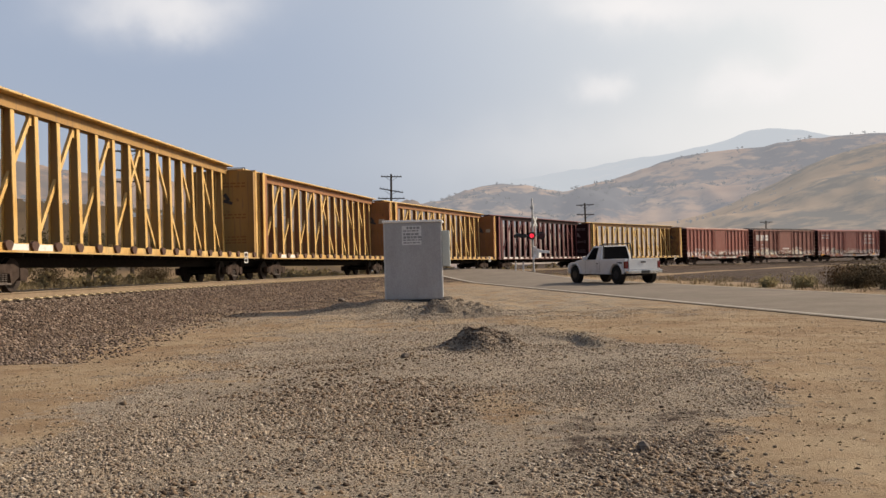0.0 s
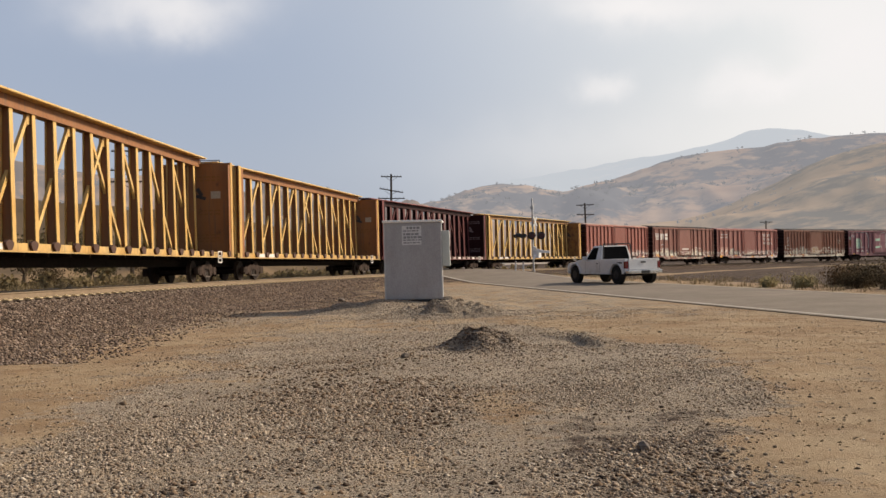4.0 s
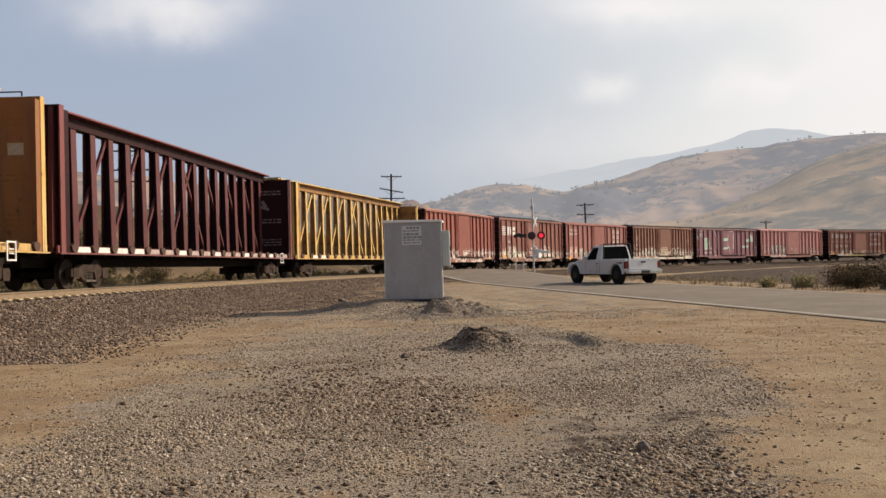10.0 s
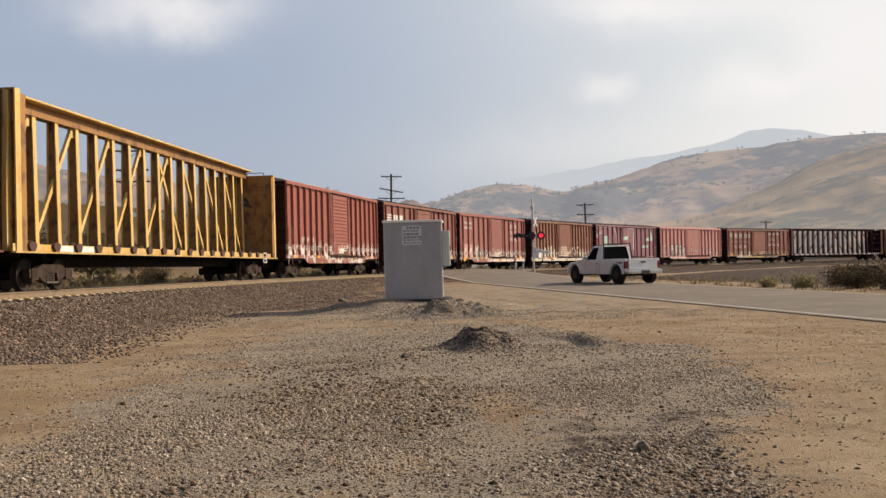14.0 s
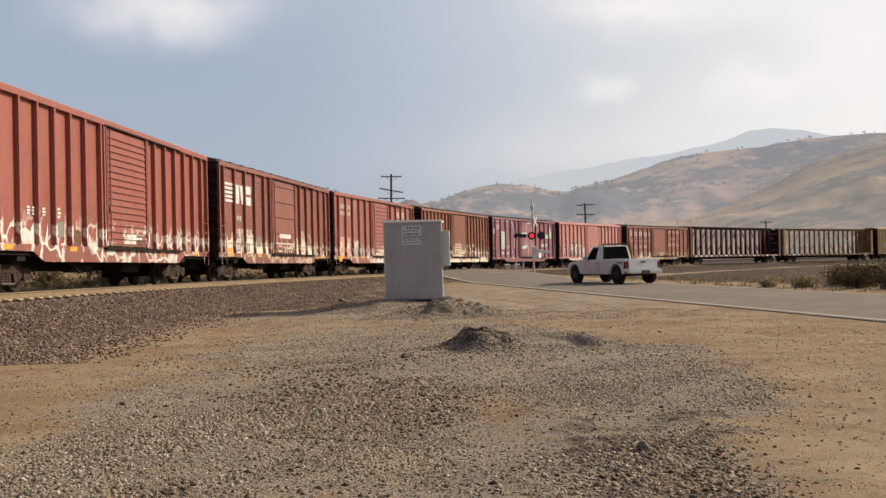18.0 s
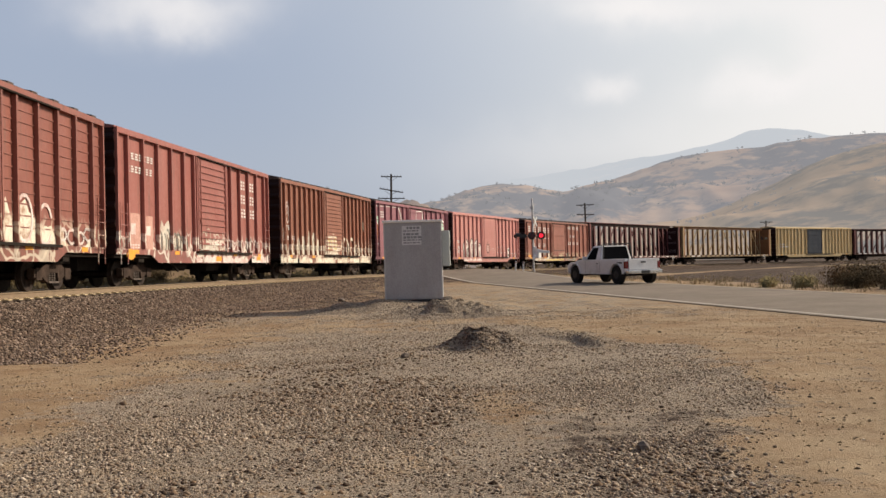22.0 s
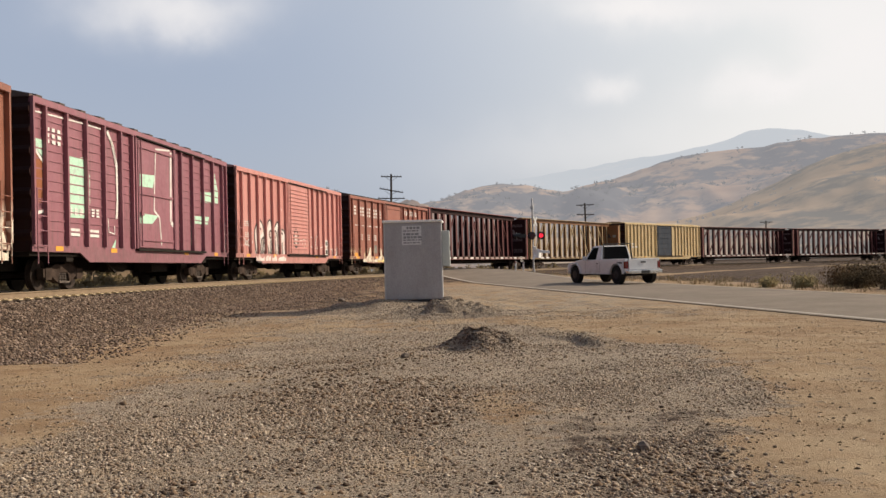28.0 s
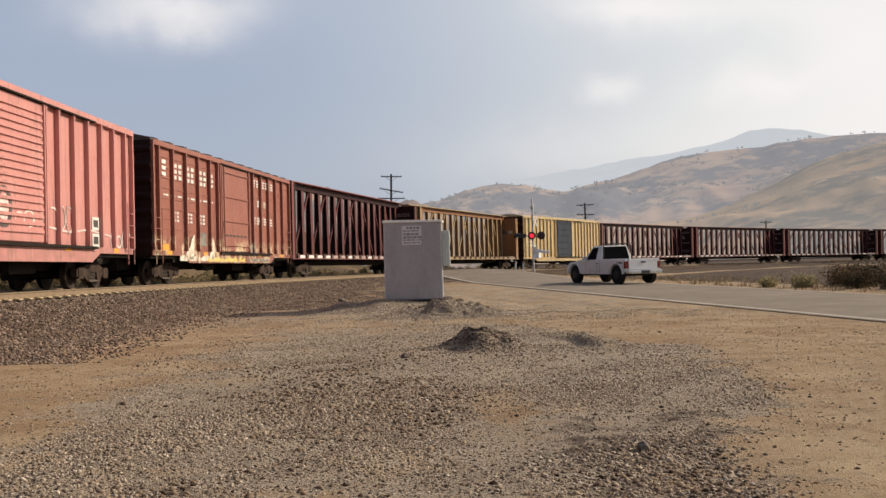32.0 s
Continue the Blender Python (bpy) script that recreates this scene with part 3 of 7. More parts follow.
# ---- road ----
def build_road():
    bm = bmesh.new()
    prev = None
    for al in np.arange(-62, 96, 1.0):
        row = []
        for ac in (-ROAD_HALF, -ROAD_HALF * 0.5, 0, ROAD_HALF * 0.5, ROAD_HALF):
            p = ROAD_MID + ROAD_DIR * float(al) + Vector((ROAD_DIR.y, -ROAD_DIR.x, 0)) * ac
            row.append(bm.verts.new((p.x, p.y, float(road_z(al)) + 0.03 - 0.0035 * ac * ac)))
        if prev:
            for i in range(4):
                bm.faces.new((prev[i], prev[i + 1], row[i + 1], row[i]))
        prev = row
    ext = bmesh.ops.extrude_face_region(bm, geom=bm.faces[:])
    for v in [g for g in ext["geom"] if isinstance(g, bmesh.types.BMVert)]:
        v.co.z -= 0.3
    road = new("road", mesh_of("road", bm, M["asphalt"]))
    tagged(road, "sun-bleached two-lane asphalt road to the crossing", "road", kind="structure")
    for name, ac, w in (("edge_line", -ROAD_HALF + 0.22, 0.13), ("edge_line", ROAD_HALF - 0.22, 0.13)):
        bm = bmesh.new()
        prev = None
        for al in np.arange(-60, 40, 1.0):
            row = []
            for k in (-w / 2, w / 2):
                p = ROAD_MID + ROAD_DIR * float(al) + Vector((ROAD_DIR.y, -ROAD_DIR.x, 0)) * (ac + k)
                row.append(bm.verts.new((p.x, p.y, float(road_z(al)) + 0.036 - 0.0035 * (ac + k) ** 2)))
            if prev:
                bm.faces.new((prev[0], prev[1], row[1], row[0]))
            prev = row
        part(name, bm, M["line_paint"], road, "worn white edge line")


build_road()


# ---- track ----
def sweep(bm, profile, s0, s1, step, off, mats=None):
    """Draws a closed (across, up) profile along the line at offset off."""
    prev = None
    for s in np.arange(s0, s1 + 1e-6, step):
        x, y, z, th = track_at(float(s))
        n = Vector((math.sin(th), -math.cos(th), 0))
        row = [bm.verts.new(Vector((x, y, z)) + n * (off + a) + Vector((0, 0, h))) for a, h in profile]
        if prev:
            for i in range(len(row)):
                j = (i + 1) % len(row)
                f = bm.faces.new((prev[i], prev[j], row[j], row[i]))
                if mats:
                    f.material_index = mats[i]
        else:
            bm.faces.new(row)
        prev = row
    bm.faces.new(prev[::-1])


RAIL = [(-0.075, -0.185), (0.075, -0.185), (0.075, -0.165), (0.012, -0.145), (0.012, -0.045), (0.036, -0.035), (0.036, -0.004), (0.028, 0), (-0.028, 0), (-0.036, -0.004), (-0.036, -0.035), (-0.012, -0.045), (-0.012, -0.145), (-0.075, -0.165)]
RAIL_M = [0] * 14
for q in (6, 7, 8):
    RAIL_M[q] = 1


def build_track():
    t = thing("railway_track", Matrix(), "curved railway track with rusty rails on timber ties", "railway track", kind="structure")
    for off in (-0.7535, 0.7535):
        bm = bmesh.new()
        sweep(bm, RAIL, 20, 330, 1.0, off, RAIL_M)
        part("rail", bm, [M["rail_side"], M["rail_head"]], t, "rusty steel rail with a worn bright head")
    bm = bmesh.new()
    box(bm, -0.115, 0.115, -1.3, 1.3, -0.36, -0.19)
    soften(bm, 0.012, 1)
    tie = mesh_of("tie", bm, M["tie"])
    bm = bmesh.new()
    for y in (-0.7535, 0.7535):
        box(bm, -0.10, 0.10, y - 0.24, y + 0.24, -0.187, -0.165)
        for sx in (-0.05, 0.05):
            for sy in (-0.115, 0.115):
                box(bm, sx - 0.016, sx + 0.016, y + sy - 0.016, y + sy + 0.016, -0.17, -0.135)
    plate = mesh_of("tie_plate", bm, M["plate"])
    rnd = random.Random(4)
    s = 54.0
    while s < 200:
        x, y, z, th = track_at(s)
        m = Matrix.Translation((x, y, z)) @ Matrix.Rotation(th + rnd.uniform(-0.015, 0.015), 4, "Z")
        k = part("tie", tie, None, t, at=m)
        if s < 130:
            part("tie_plate", plate, None, t, at=m)
        s += 0.56
    return t


build_track()

# ---- railway cars ----
WHEEL_R = 0.42


def bogie_meshes():
    # cast side frame in outline, bolster, springs
    frames = []
    for y in (-0.99, 0.99):
        bm = bmesh.new()
        top = [(-1.15, 0.34), (-1.15, 0.56), (-0.72, 0.58), (-0.48, 0.68), (0.48, 0.68), (0.72, 0.58), (1.15, 0.54), (1.15, 0.36), (0.72, 0.38), (0.50, 0.26), (0.34, 0.20), (0.26, 0.46), (-0.26, 0.46), (-0.34, 0.20), (-0.50, 0.26), (-0.72, 0.38)]
        prism(bm, top, y - 0.09, y + 0.09)
        for x in (-0.89, 0.89):
            prism(bm, [(x - 0.17, 0.28), (x - 0.17, 0.58), (x + 0.17, 0.58), (x + 0.17, 0.28)], y - 0.11, y + 0.11)
        frames.append(mesh_of("side_frame", bm, M["frame_steel"]))
    bm = bmesh.new()
    box(bm, -0.2, 0.2, -0.95, 0.95, 0.42, 0.66)
    tube(bm, (0, 0, 0.66), (0, 0, 0.8), 0.3, seg=14)
    for x in (-0.42, 0.42):
        box(bm, x - 0.06, x + 0.06, -0.8, 0.8, 0.3, 0.44)
    bol = mesh_of("bolster", bm, M["steel"])
    bm = bmesh.new()
    tube(bm, (0, -0.95, 0), (0, 0.95, 0), 0.075, seg=8)
    for y in (-1, 1):
        tube(bm, (0, y * 0.69, 0), (0, y * 0.81, 0), WHEEL_R, WHEEL_R - 0.01, seg=28)
        tube(bm, (0, y * 0.66, 0), (0, y * 0.69, 0), WHEEL_R + 0.025, seg=28)
        tube(bm, (0, y * 0.81, 0), (0, y * 0.90, 0), 0.13, 0.11, seg=12)
        for k in range(6):
            a = k * math.pi / 3
            tube(bm, (0.26 * math.cos(a), y * 0.81, 0.26 * math.sin(a)), (0.26 * math.cos(a), y * 0.817, 0.26 * math.sin(a)), 0.045, seg=6)
    ws = mesh_of("wheelset", bm, M["wheel"])
    springs = []
    for y in (-1.0, 1.0):
        bm = bmesh.new()
        for x in (-0.15, 0.0, 0.15):
            for k in range(5):
                tube(bm, (x, y, 0.235 + 0.046 * k), (x, y, 0.262 + 0.046 * k), 0.068, seg=8)
        box(bm, -0.3, 0.3, y - 0.1, y + 0.1, 0.19, 0.235)
        springs.append(mesh_of("spring_group", bm, M["spring"]))
    return frames, bol, ws, springs


BOGIE = bogie_meshes()
WHEELS = []


def add_bogies(car, half):
    for x in (-half, half):
        b = part("bogie", BOGIE[1], None, car, "grimy steel bogie", at=Matrix.Translation((x, 0, 0)))
        for fr in BOGIE[0]:
            part("side_frame", fr, None, b, "dusty cast steel side frame")
        for sp in BOGIE[3]:
            part("spring_group", sp, None, b, "row of coil springs")
        for dx in (-0.89, 0.89):
            WHEELS.append(part("wheelset", BOGIE[2], None, b, "worn steel wheels on an axle", at=Matrix.Translation((dx, 0, WHEEL_R))))


def add_couplers(car, end, tip):
    for sg in (-1, 1):
        bm = bmesh.new()
        box(bm, min(sg * (end - 0.7), sg * tip), max(sg * (end - 0.7), sg * tip), -0.09, 0.09, 0.76, 0.96)
        box(bm, min(sg * (tip - 0.3), sg * tip), max(sg * (tip - 0.3), sg * tip), -0.17, 0.17, 0.72, 1.0)
        part("coupler", bm, M["steel"], car)


def stencil_bars(bm, x0, z0, w, rows, y, rnd, h=0.12, gap=0.09, face="y"):
    """Rows of short bars for lettering that cannot be read."""
    z = z0
    for r in range(rows):
        x = x0
        end = x0 + w * rnd.uniform(0.6, 1.0)
        while x < end:
            l = rnd.uniform(0.10, 0.28)
            if face == "y":
                box(bm, x, x + l, y - 0.006, y, z - h, z)
            else:
                box(bm, y - 0.006, y, x, x + l, z - h, z)
            x += l + 0.06
        z -= h + gap


def centerbeam(name, L, mats, label, rnd, group="railway cars of the freight train"):
    """Skeleton lumber car: end bulkheads, tall centre truss of tapered posts and diagonals, narrow decks, winches along the sill."""
    body, bulk, top, sill = (M[k] for k in mats)
    car = thing(name, Matrix(), label, "railway car", group)
    half = L / 2 - 0.42
    H = 4.86
    bd = 0.36
    inner = half - bd
    # centre sill and bolsters
    bm = bmesh.new()
    box(bm, -half + 0.1, half - 0.1, -0.33, 0.33, 0.62, 1.02)
    for x in np.linspace(-inner, inner, 19):
        prism(bm, [(x - 0.05, 0.86), (x - 0.05, 1.04), (x + 0.05, 1.04), (x + 0.05, 0.86)], -1.36, 1.36)
    part("underframe", bm, M["steel"], car, "grimy steel underframe")
    bm = bmesh.new()
    for sy in (-1, 1):
        box(bm, -half, half, sy * 1.42 - (0.06 if sy > 0 else 0), sy * 1.42 + (0.06 if sy < 0 else 0), 0.985, 1.17)
        box(bm, -half, half, min(sy * 1.36, sy * 1.50), max(sy * 1.36, sy * 1.50), 0.945, 0.982)
    pieces("side_sill", bm, sill, car, "worn side sills with faded paint, sunlit tone painted in on maroon cars")
    bm = bmesh.new()
    for sy in (-1, 1):
        box(bm, -inner, inner, min(sy * 0.36, sy * 1.36), max(sy * 0.36, sy * 1.36), 1.045, 1.09)
    pieces("deck", bm, M["steel"], car, "dark steel deck")
    # posts: tapered transverse plates with an edge flange on each side
    n = 18
    xs = [-inner + (i + 0.5) * 2 * inner / n for i in range(n)]

    def post_half(z):
        return 0.18 - 0.055 * (z - 1.05) / (H - 1.05)
    bm = bmesh.new()
    z0, z1 = 1.06, H - 0.1
    rows = []
    for z in (z0, z1):
        h = post_half(z)
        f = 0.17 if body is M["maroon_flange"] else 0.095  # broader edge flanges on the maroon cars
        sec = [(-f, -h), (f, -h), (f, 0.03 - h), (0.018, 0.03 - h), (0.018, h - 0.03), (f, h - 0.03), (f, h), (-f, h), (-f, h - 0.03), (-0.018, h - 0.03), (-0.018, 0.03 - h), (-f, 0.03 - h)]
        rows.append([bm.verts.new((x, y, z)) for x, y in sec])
    # web faces (index 1) take the bulk paint, shade put in as darker colour
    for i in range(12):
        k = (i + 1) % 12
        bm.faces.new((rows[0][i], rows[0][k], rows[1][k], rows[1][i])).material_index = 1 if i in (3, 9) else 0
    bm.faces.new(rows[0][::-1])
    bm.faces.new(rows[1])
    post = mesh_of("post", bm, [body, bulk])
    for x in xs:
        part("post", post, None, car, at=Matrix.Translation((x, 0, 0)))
    # diagonals rise to the middle from both ends, in both faces of the truss
    dmesh = {}
    step = xs[1] - xs[0]
    for sg in (1, -1):
        bm = bmesh.new()
        bar(bm, (0, 0, z0 + 0.15), (sg * step * 1.9, 0, z1 - 0.05), 0.13, 0.09)
        box(bm, -0.14, 0.14, -0.05, 0.05, z0, z0 + 0.3)
        box(bm, sg * step * 1.9 - 0.13, sg * step * 1.9 + 0.13, -0.05, 0.05, z1 - 0.3, z1 - 0.02)
        dmesh[sg] = mesh_of("diagonal", bm, body)
    for i in range(0, n // 2 - 1, 2):
        part("diagonal", dmesh[1], None, car, at=Matrix.Translation((xs[i], 0, 0)))
        part("diagonal", dmesh[-1], None, car, at=Matrix.Translation((xs[n - 1 - i], 0, 0)))
    part("diagonal", dmesh[1], None, car, at=Matrix.Translation((xs[n // 2 - 1], 0, 0)))
    # top chord
    bm = bmesh.new()
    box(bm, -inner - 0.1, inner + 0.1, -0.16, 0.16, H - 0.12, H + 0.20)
    # shade beneath the chord is painted in with the darker bulk colour
    part("top_beam", bm, bulk, car, "web of the top beam with shade painted in")
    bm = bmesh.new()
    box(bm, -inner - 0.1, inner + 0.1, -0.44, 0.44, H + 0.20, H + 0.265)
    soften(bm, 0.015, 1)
    # on maroon cars the chord's lighter paint carries sunlight in its colour
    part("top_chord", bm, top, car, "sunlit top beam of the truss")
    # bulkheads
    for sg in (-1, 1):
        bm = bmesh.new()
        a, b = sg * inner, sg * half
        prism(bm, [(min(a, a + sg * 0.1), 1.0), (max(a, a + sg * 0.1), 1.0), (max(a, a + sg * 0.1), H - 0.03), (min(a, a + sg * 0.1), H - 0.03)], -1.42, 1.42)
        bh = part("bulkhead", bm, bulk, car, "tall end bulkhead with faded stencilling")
        bm = bmesh.new()
        for y in (-1.28, -0.5, 0.38, 1.16):
            prism(bm, [(a + sg * 0.1, 1.0), (b, 1.0), (b, 2.2), (a + sg * 0.26, H - 0.03), (a + sg * 0.1, H - 0.03)], y, y + 0.12)
        pieces("brace", bm, body, bh)
        bm = bmesh.new()
        for y in (-1.46, 1.42):
            box(bm, min(a, a + sg * 0.24), max(a, a + sg * 0.24), y, y + 0.04, 0.98, H + 0.02)
        pieces("edge_plate", bm, top, bh, "bright bulkhead edge plates")
        bm = bmesh.new()
        for y in (-1.44, 1.42):
            box(bm, min(a - sg * 0.28, a - sg * 0.003), max(a - sg * 0.28, a - sg * 0.003), y, y + 0.02, 0.98, H - 0.08)
        box(bm, min(a, a + sg * 0.24), max(a, a + sg * 0.24), -1.42, 1.42, H - 0.03, H + 0.02)
        pieces("edge_flange", bm, bulk, bh)
        bm = bmesh.new()
        for zz in np.arange(1.3, H - 0.2, 0.42):
            tube(bm, (b - sg * 0.05, -1.0, float(zz)), (b - sg * 0.05, -0.55, float(zz)), 0.014, seg=6)
        for y in (-1.0, -0.55):
            tube(bm, (b - sg * 0.05, y, 1.1), (b - sg * 0.05, y, H - 0.1), 0.018, seg=6)
        part("ladder", bm, M["frame_steel"], bh)
        if sg > 0:
            bm = bmesh.new()
            stencil_bars(bm, -1.0, 4.35, 1.9, 2, a - 0.001, rnd, 0.07, 0.07, "x")
            stencil_bars(bm, -1.0, 2.95, 1.9, 2, a - 0.001, rnd, 0.06, 0.08, "x")
            stencil_bars(bm, -1.0, 1.95, 1.9, 3, a - 0.001, rnd, 0.05, 0.08, "x")
            part("stencil", bm, M["brown_mark" if mats[1] != "maroon" else "grey_mark"], bh, "faded unreadable stencil lines")["kind"] = "stuff"
            bm = bmesh.new()
            bar(bm, (a - 0.006, -0.25, 3.55), (a - 0.006, -0.05, 3.85), 0.16, 0.012, Vector((1, 0, 0)))
            bar(bm, (a - 0.006, -0.4, 3.42), (a - 0.006, 0.0, 3.55), 0.14, 0.012, Vector((1, 0, 0)))
            if mats[1] == "ochre":
                bp = bmesh.new()
                box(bp, a - 0.008, a - 0.001, -1.02, -0.62, 3.42, 3.72)
                part("data_plate", bp, M["pale_plate"], bh, "small pale data plate")
            part("emblem", bm, M["black_mark" if mats[1] != "maroon" else "grey_mark"], bh, "plain emblem shape")
            bm = bmesh.new()
            for y in (-1.0, -0.2):
                bar(bm, (a, y, H + 0.03), (a, y, H + 0.14), 0.03, 0.03)
            bar(bm, (a, -1.0, H + 0.14), (a, -0.2, H + 0.14), 0.03, 0.03, Vector((0, 0, 1)))
            part("hand_rail", bm, M["frame_steel"], bh)
    # winches and pockets along the camera-facing sill
    bm = bmesh.new()
    prism(bm, [(-0.07, 0.99), (0.10, 0.99), (0.19, 1.11), (0.19, 1.17), (0.07, 1.225), (-0.07, 1.225), (-0.17, 1.17), (-0.17, 1.11)], -1.50, -1.425)
    win = mesh_of("winch", bm, M["winch"])
    for x in np.linspace(-half + 0.8, half - 0.8, 19):
        part("winch", win, None, car, at=Matrix.Translation((float(x), 0, 0)))
    bm = bmesh.new()
    bm2 = bmesh.new()
    ws = np.linspace(-half + 0.8, half - 0.8, 19)
    for i in range(18):
        x0, x1 = ws[i] + 0.16, ws[i + 1] - 0.2
        tgt = bm2 if i in (1, 2) or (mats[0] == "maroon_flange" and i % 3 == 0) else bm
        prism(tgt, [(x0, 1.0), (x1, 1.0), (x1 - 0.02, 1.15), (x0 + 0.16, 1.15)], -1.432, -1.421)
    pieces("sill_patch", bm, M["pale_sill"] if mats[0] == "maroon_flange" else top, car, "pale scuffed sill panels")
    pieces("sill_patch", bm2, M["white_mark"], car, "white stencil panels")
    bm = bmesh.new()
    x = half - 2.6
    for e in ((x, x + 0.5, 0.74, 0.78), (x, x + 0.5, 1.16, 1.20), (x, x + 0.05, 0.78, 1.16), (x + 0.45, x + 0.5, 0.78, 1.16), (x + 0.12, x + 0.38, 0.9, 0.93), (x + 0.12, x + 0.38, 1.0, 1.03)):
        box(bm, e[0], e[1], -1.55, -1.53, e[2], e[3])
    part("data_panel", bm, M["white_mark"], car, "white framed data panel")
    add_couplers(car, half, L / 2 - 0.02)
    add_bogies(car, L / 2 - 2.95)
    return car


def boxcar(name, L, mat, label, rnd, H=4.76, ribs=((-7.4, -2.7, 5), (2.6, 7.3, 5)), door=(-1.5, 1.75), door_mat=None, hbars=0, slats=9, roof_ribs=True, flat_roof=False, extra=None, bars=True, inset=(0.7, 0.7), roof_mat=None):
    """Outside-post boxcar: ribbed walls, sliding door on a track, roof, grimy ends with painted-in shade, ladders.
    ribs: left and right of the door; hbars: rows of horizontal wall seams.
    """
    car = thing(name, Matrix(), label, "railway car", "railway cars of the freight train")
    half = L / 2 - (inset[0] + inset[1]) / 2
    shift = (inset[0] - inset[1]) / 2
    zero = DATUM - shift
    WALL[car] = (half - 0.02, zero)
    door = (door[0] + zero, door[1] + zero)
    W = 1.52
    zb, zt = 1.03, H - 0.02
    pm = M[mat]
    bm = bmesh.new()
    box(bm, -half + 0.03, half - 0.03, -W, W, zb, zt)
    part("body", bm, pm, car, "weathered steel side walls")
    # lower side sill, deeper between the bogies
    bm = bmesh.new()
    for y in (-W - 0.045, W + 0.005):
        prism(bm, [(-half, zb + 0.12), (-half, zb - 0.05), (-half + 2.6, zb - 0.05), (-half + 3.2, zb - 0.30), (half - 3.2, zb - 0.30), (half - 2.6, zb - 0.05), (half, zb - 0.05), (half, zb + 0.12)], y, y + 0.04)
    pieces("side_sill", bm, pm, car)
    bm = bmesh.new()
    box(bm, -half, half, -0.35, 0.35, 0.52, 0.88)
    # floor slab added beneath the body to darken the underside
    box(bm, -half + 0.05, half - 0.05, -1.45, 1.45, 0.885, 1.02)
    for x in (-L / 2 + 3, L / 2 - 3):
        box(bm, x - 0.2, x + 0.2, -1.4, 1.4, 0.75, 0.98)
    box(bm, 1.0, 2.4, -1.1, -0.5, 0.45, 0.85)
    tube(bm, (-2.4, -0.9, 0.65), (-1.0, -0.9, 0.65), 0.2)
    bar(bm, (-3.2, -1.2, 0.9), (-2.2, -1.2, 0.45), 0.06, 0.06)
    part("underframe", bm, M["steel"], car, "grimy underframe with brake gear")
    # top rail
    bm = bmesh.new()
    for y in (-W - 0.13, W):
        box(bm, -half, half, y, y + 0.13, zt - 0.138, zt + 0.018)
    pieces("top_rail", bm, pm, car)
    # ribs
    bm = bmesh.new()
    prism(bm, [(-0.042, zb + 0.12), (0.042, zb + 0.12), (0.042, zt - 0.14), (-0.042, zt - 0.14)], -W - 0.125, -W)
    rib = mesh_of("rib", bm, pm)
    xs = [-half + 0.05, door[0] - 0.32, door[0] - 0.1, door[1] + 0.1, half - 0.05]
    for a, b, n in ribs:
        xs += [zero + a + (b - a) * i / (n - 1) for i in range(n)]
    for x in xs:
        part("rib", rib, None, car, at=Matrix.Translation((x, 0, 0)))
    if hbars:
        bm = bmesh.new()
        for z in np.linspace(zb + 0.5, zt - 0.45, hbars):
            for a, b in ((-half, door[0]), (door[1], half)):
                prism(bm, [(a, z - 0.018), (b, z - 0.018), (b, z + 0.018), (a, z + 0.018)], -W - 0.022, -W)
        pieces("wall_seam", bm, pm, car, "horizontal wall seams")
    # door
    dm = M[door_mat] if door_mat else pm
    bm = bmesh.new()
    box(bm, door[0], door[1], -W - 0.075, -W - 0.005, zb + 0.16, zt - 0.17)
    soften(bm, 0.012, 1)
    d = part("door", bm, dm, car, "closed sliding door")
    bm = bmesh.new()
    for z in np.linspace(zb + 0.42, zt - 0.4, slats):
        prism(bm, [(door[0] + 0.12, z - 0.045), (door[1] - 0.12, z - 0.045), (door[1] - 0.12, z + 0.03), (door[0] + 0.12, z + 0.03)], -W - 0.12, -W - 0.075)
    pieces("door_corrugation", bm, dm, d)
    bm = bmesh.new()
    tube(bm, (door[0] + 0.25, -W - 0.13, zb + 0.2), (door[0] + 0.25, -W - 0.13, zt - 0.2), 0.025, seg=6)
    box(bm, door[0] + 0.15, door[0] + 0.35, -W - 0.17, -W - 0.12, zb + 1.15, zb + 1.28)
    for x in (door[0], door[1] - 0.05):
        box(bm, x, x + 0.05, -W - 0.13, -W - 0.075, zb + 0.16, zt - 0.17)
    pieces("lock_bar", bm, dm, d)
    bm = bmesh.new()
    box(bm, door[0] - 0.1, min(half - 0.2, door[1] + 3.2), -W - 0.16, -W - 0.04, zb + 0.06, zb + 0.13)
    box(bm, door[0] - 0.1, min(half - 0.2, door[1] + 3.2), -W - 0.16, -W - 0.04, zt - 0.16, zt - 0.12)
    pieces("door_track", bm, M["steel"], car, "dark door rail")
    # ends
    for sg in (-1, 1):
        bm = bmesh.new()
        outline = [(sg * (half - 0.03), zb - 0.05), (sg * half, zb - 0.05)]
        for z in np.linspace(zb + 0.35, zt - 0.3, 7):
            outline += [(sg * half, z - 0.14), (sg * (half + 0.07), z - 0.04), (sg * (half + 0.07), z + 0.04), (sg * half, z + 0.14)]
        outline += [(sg * half, zt + 0.02), (sg * (half - 0.03), zt + 0.02)]
        prism(bm, outline, -W - 0.04, W + 0.04)
        part("end_wall", bm, M["endwall"], car, "grimy corrugated end wall with shade painted in")
    # roof with raised seams
    bm = bmesh.new()
    prof = [(-W - 0.05, zt), (-W - 0.05, zt + 0.06), (-W * 0.5, zt + 0.22), (0, zt + 0.27), (W * 0.5, zt + 0.22), (W + 0.05, zt + 0.06), (W + 0.05, zt)]
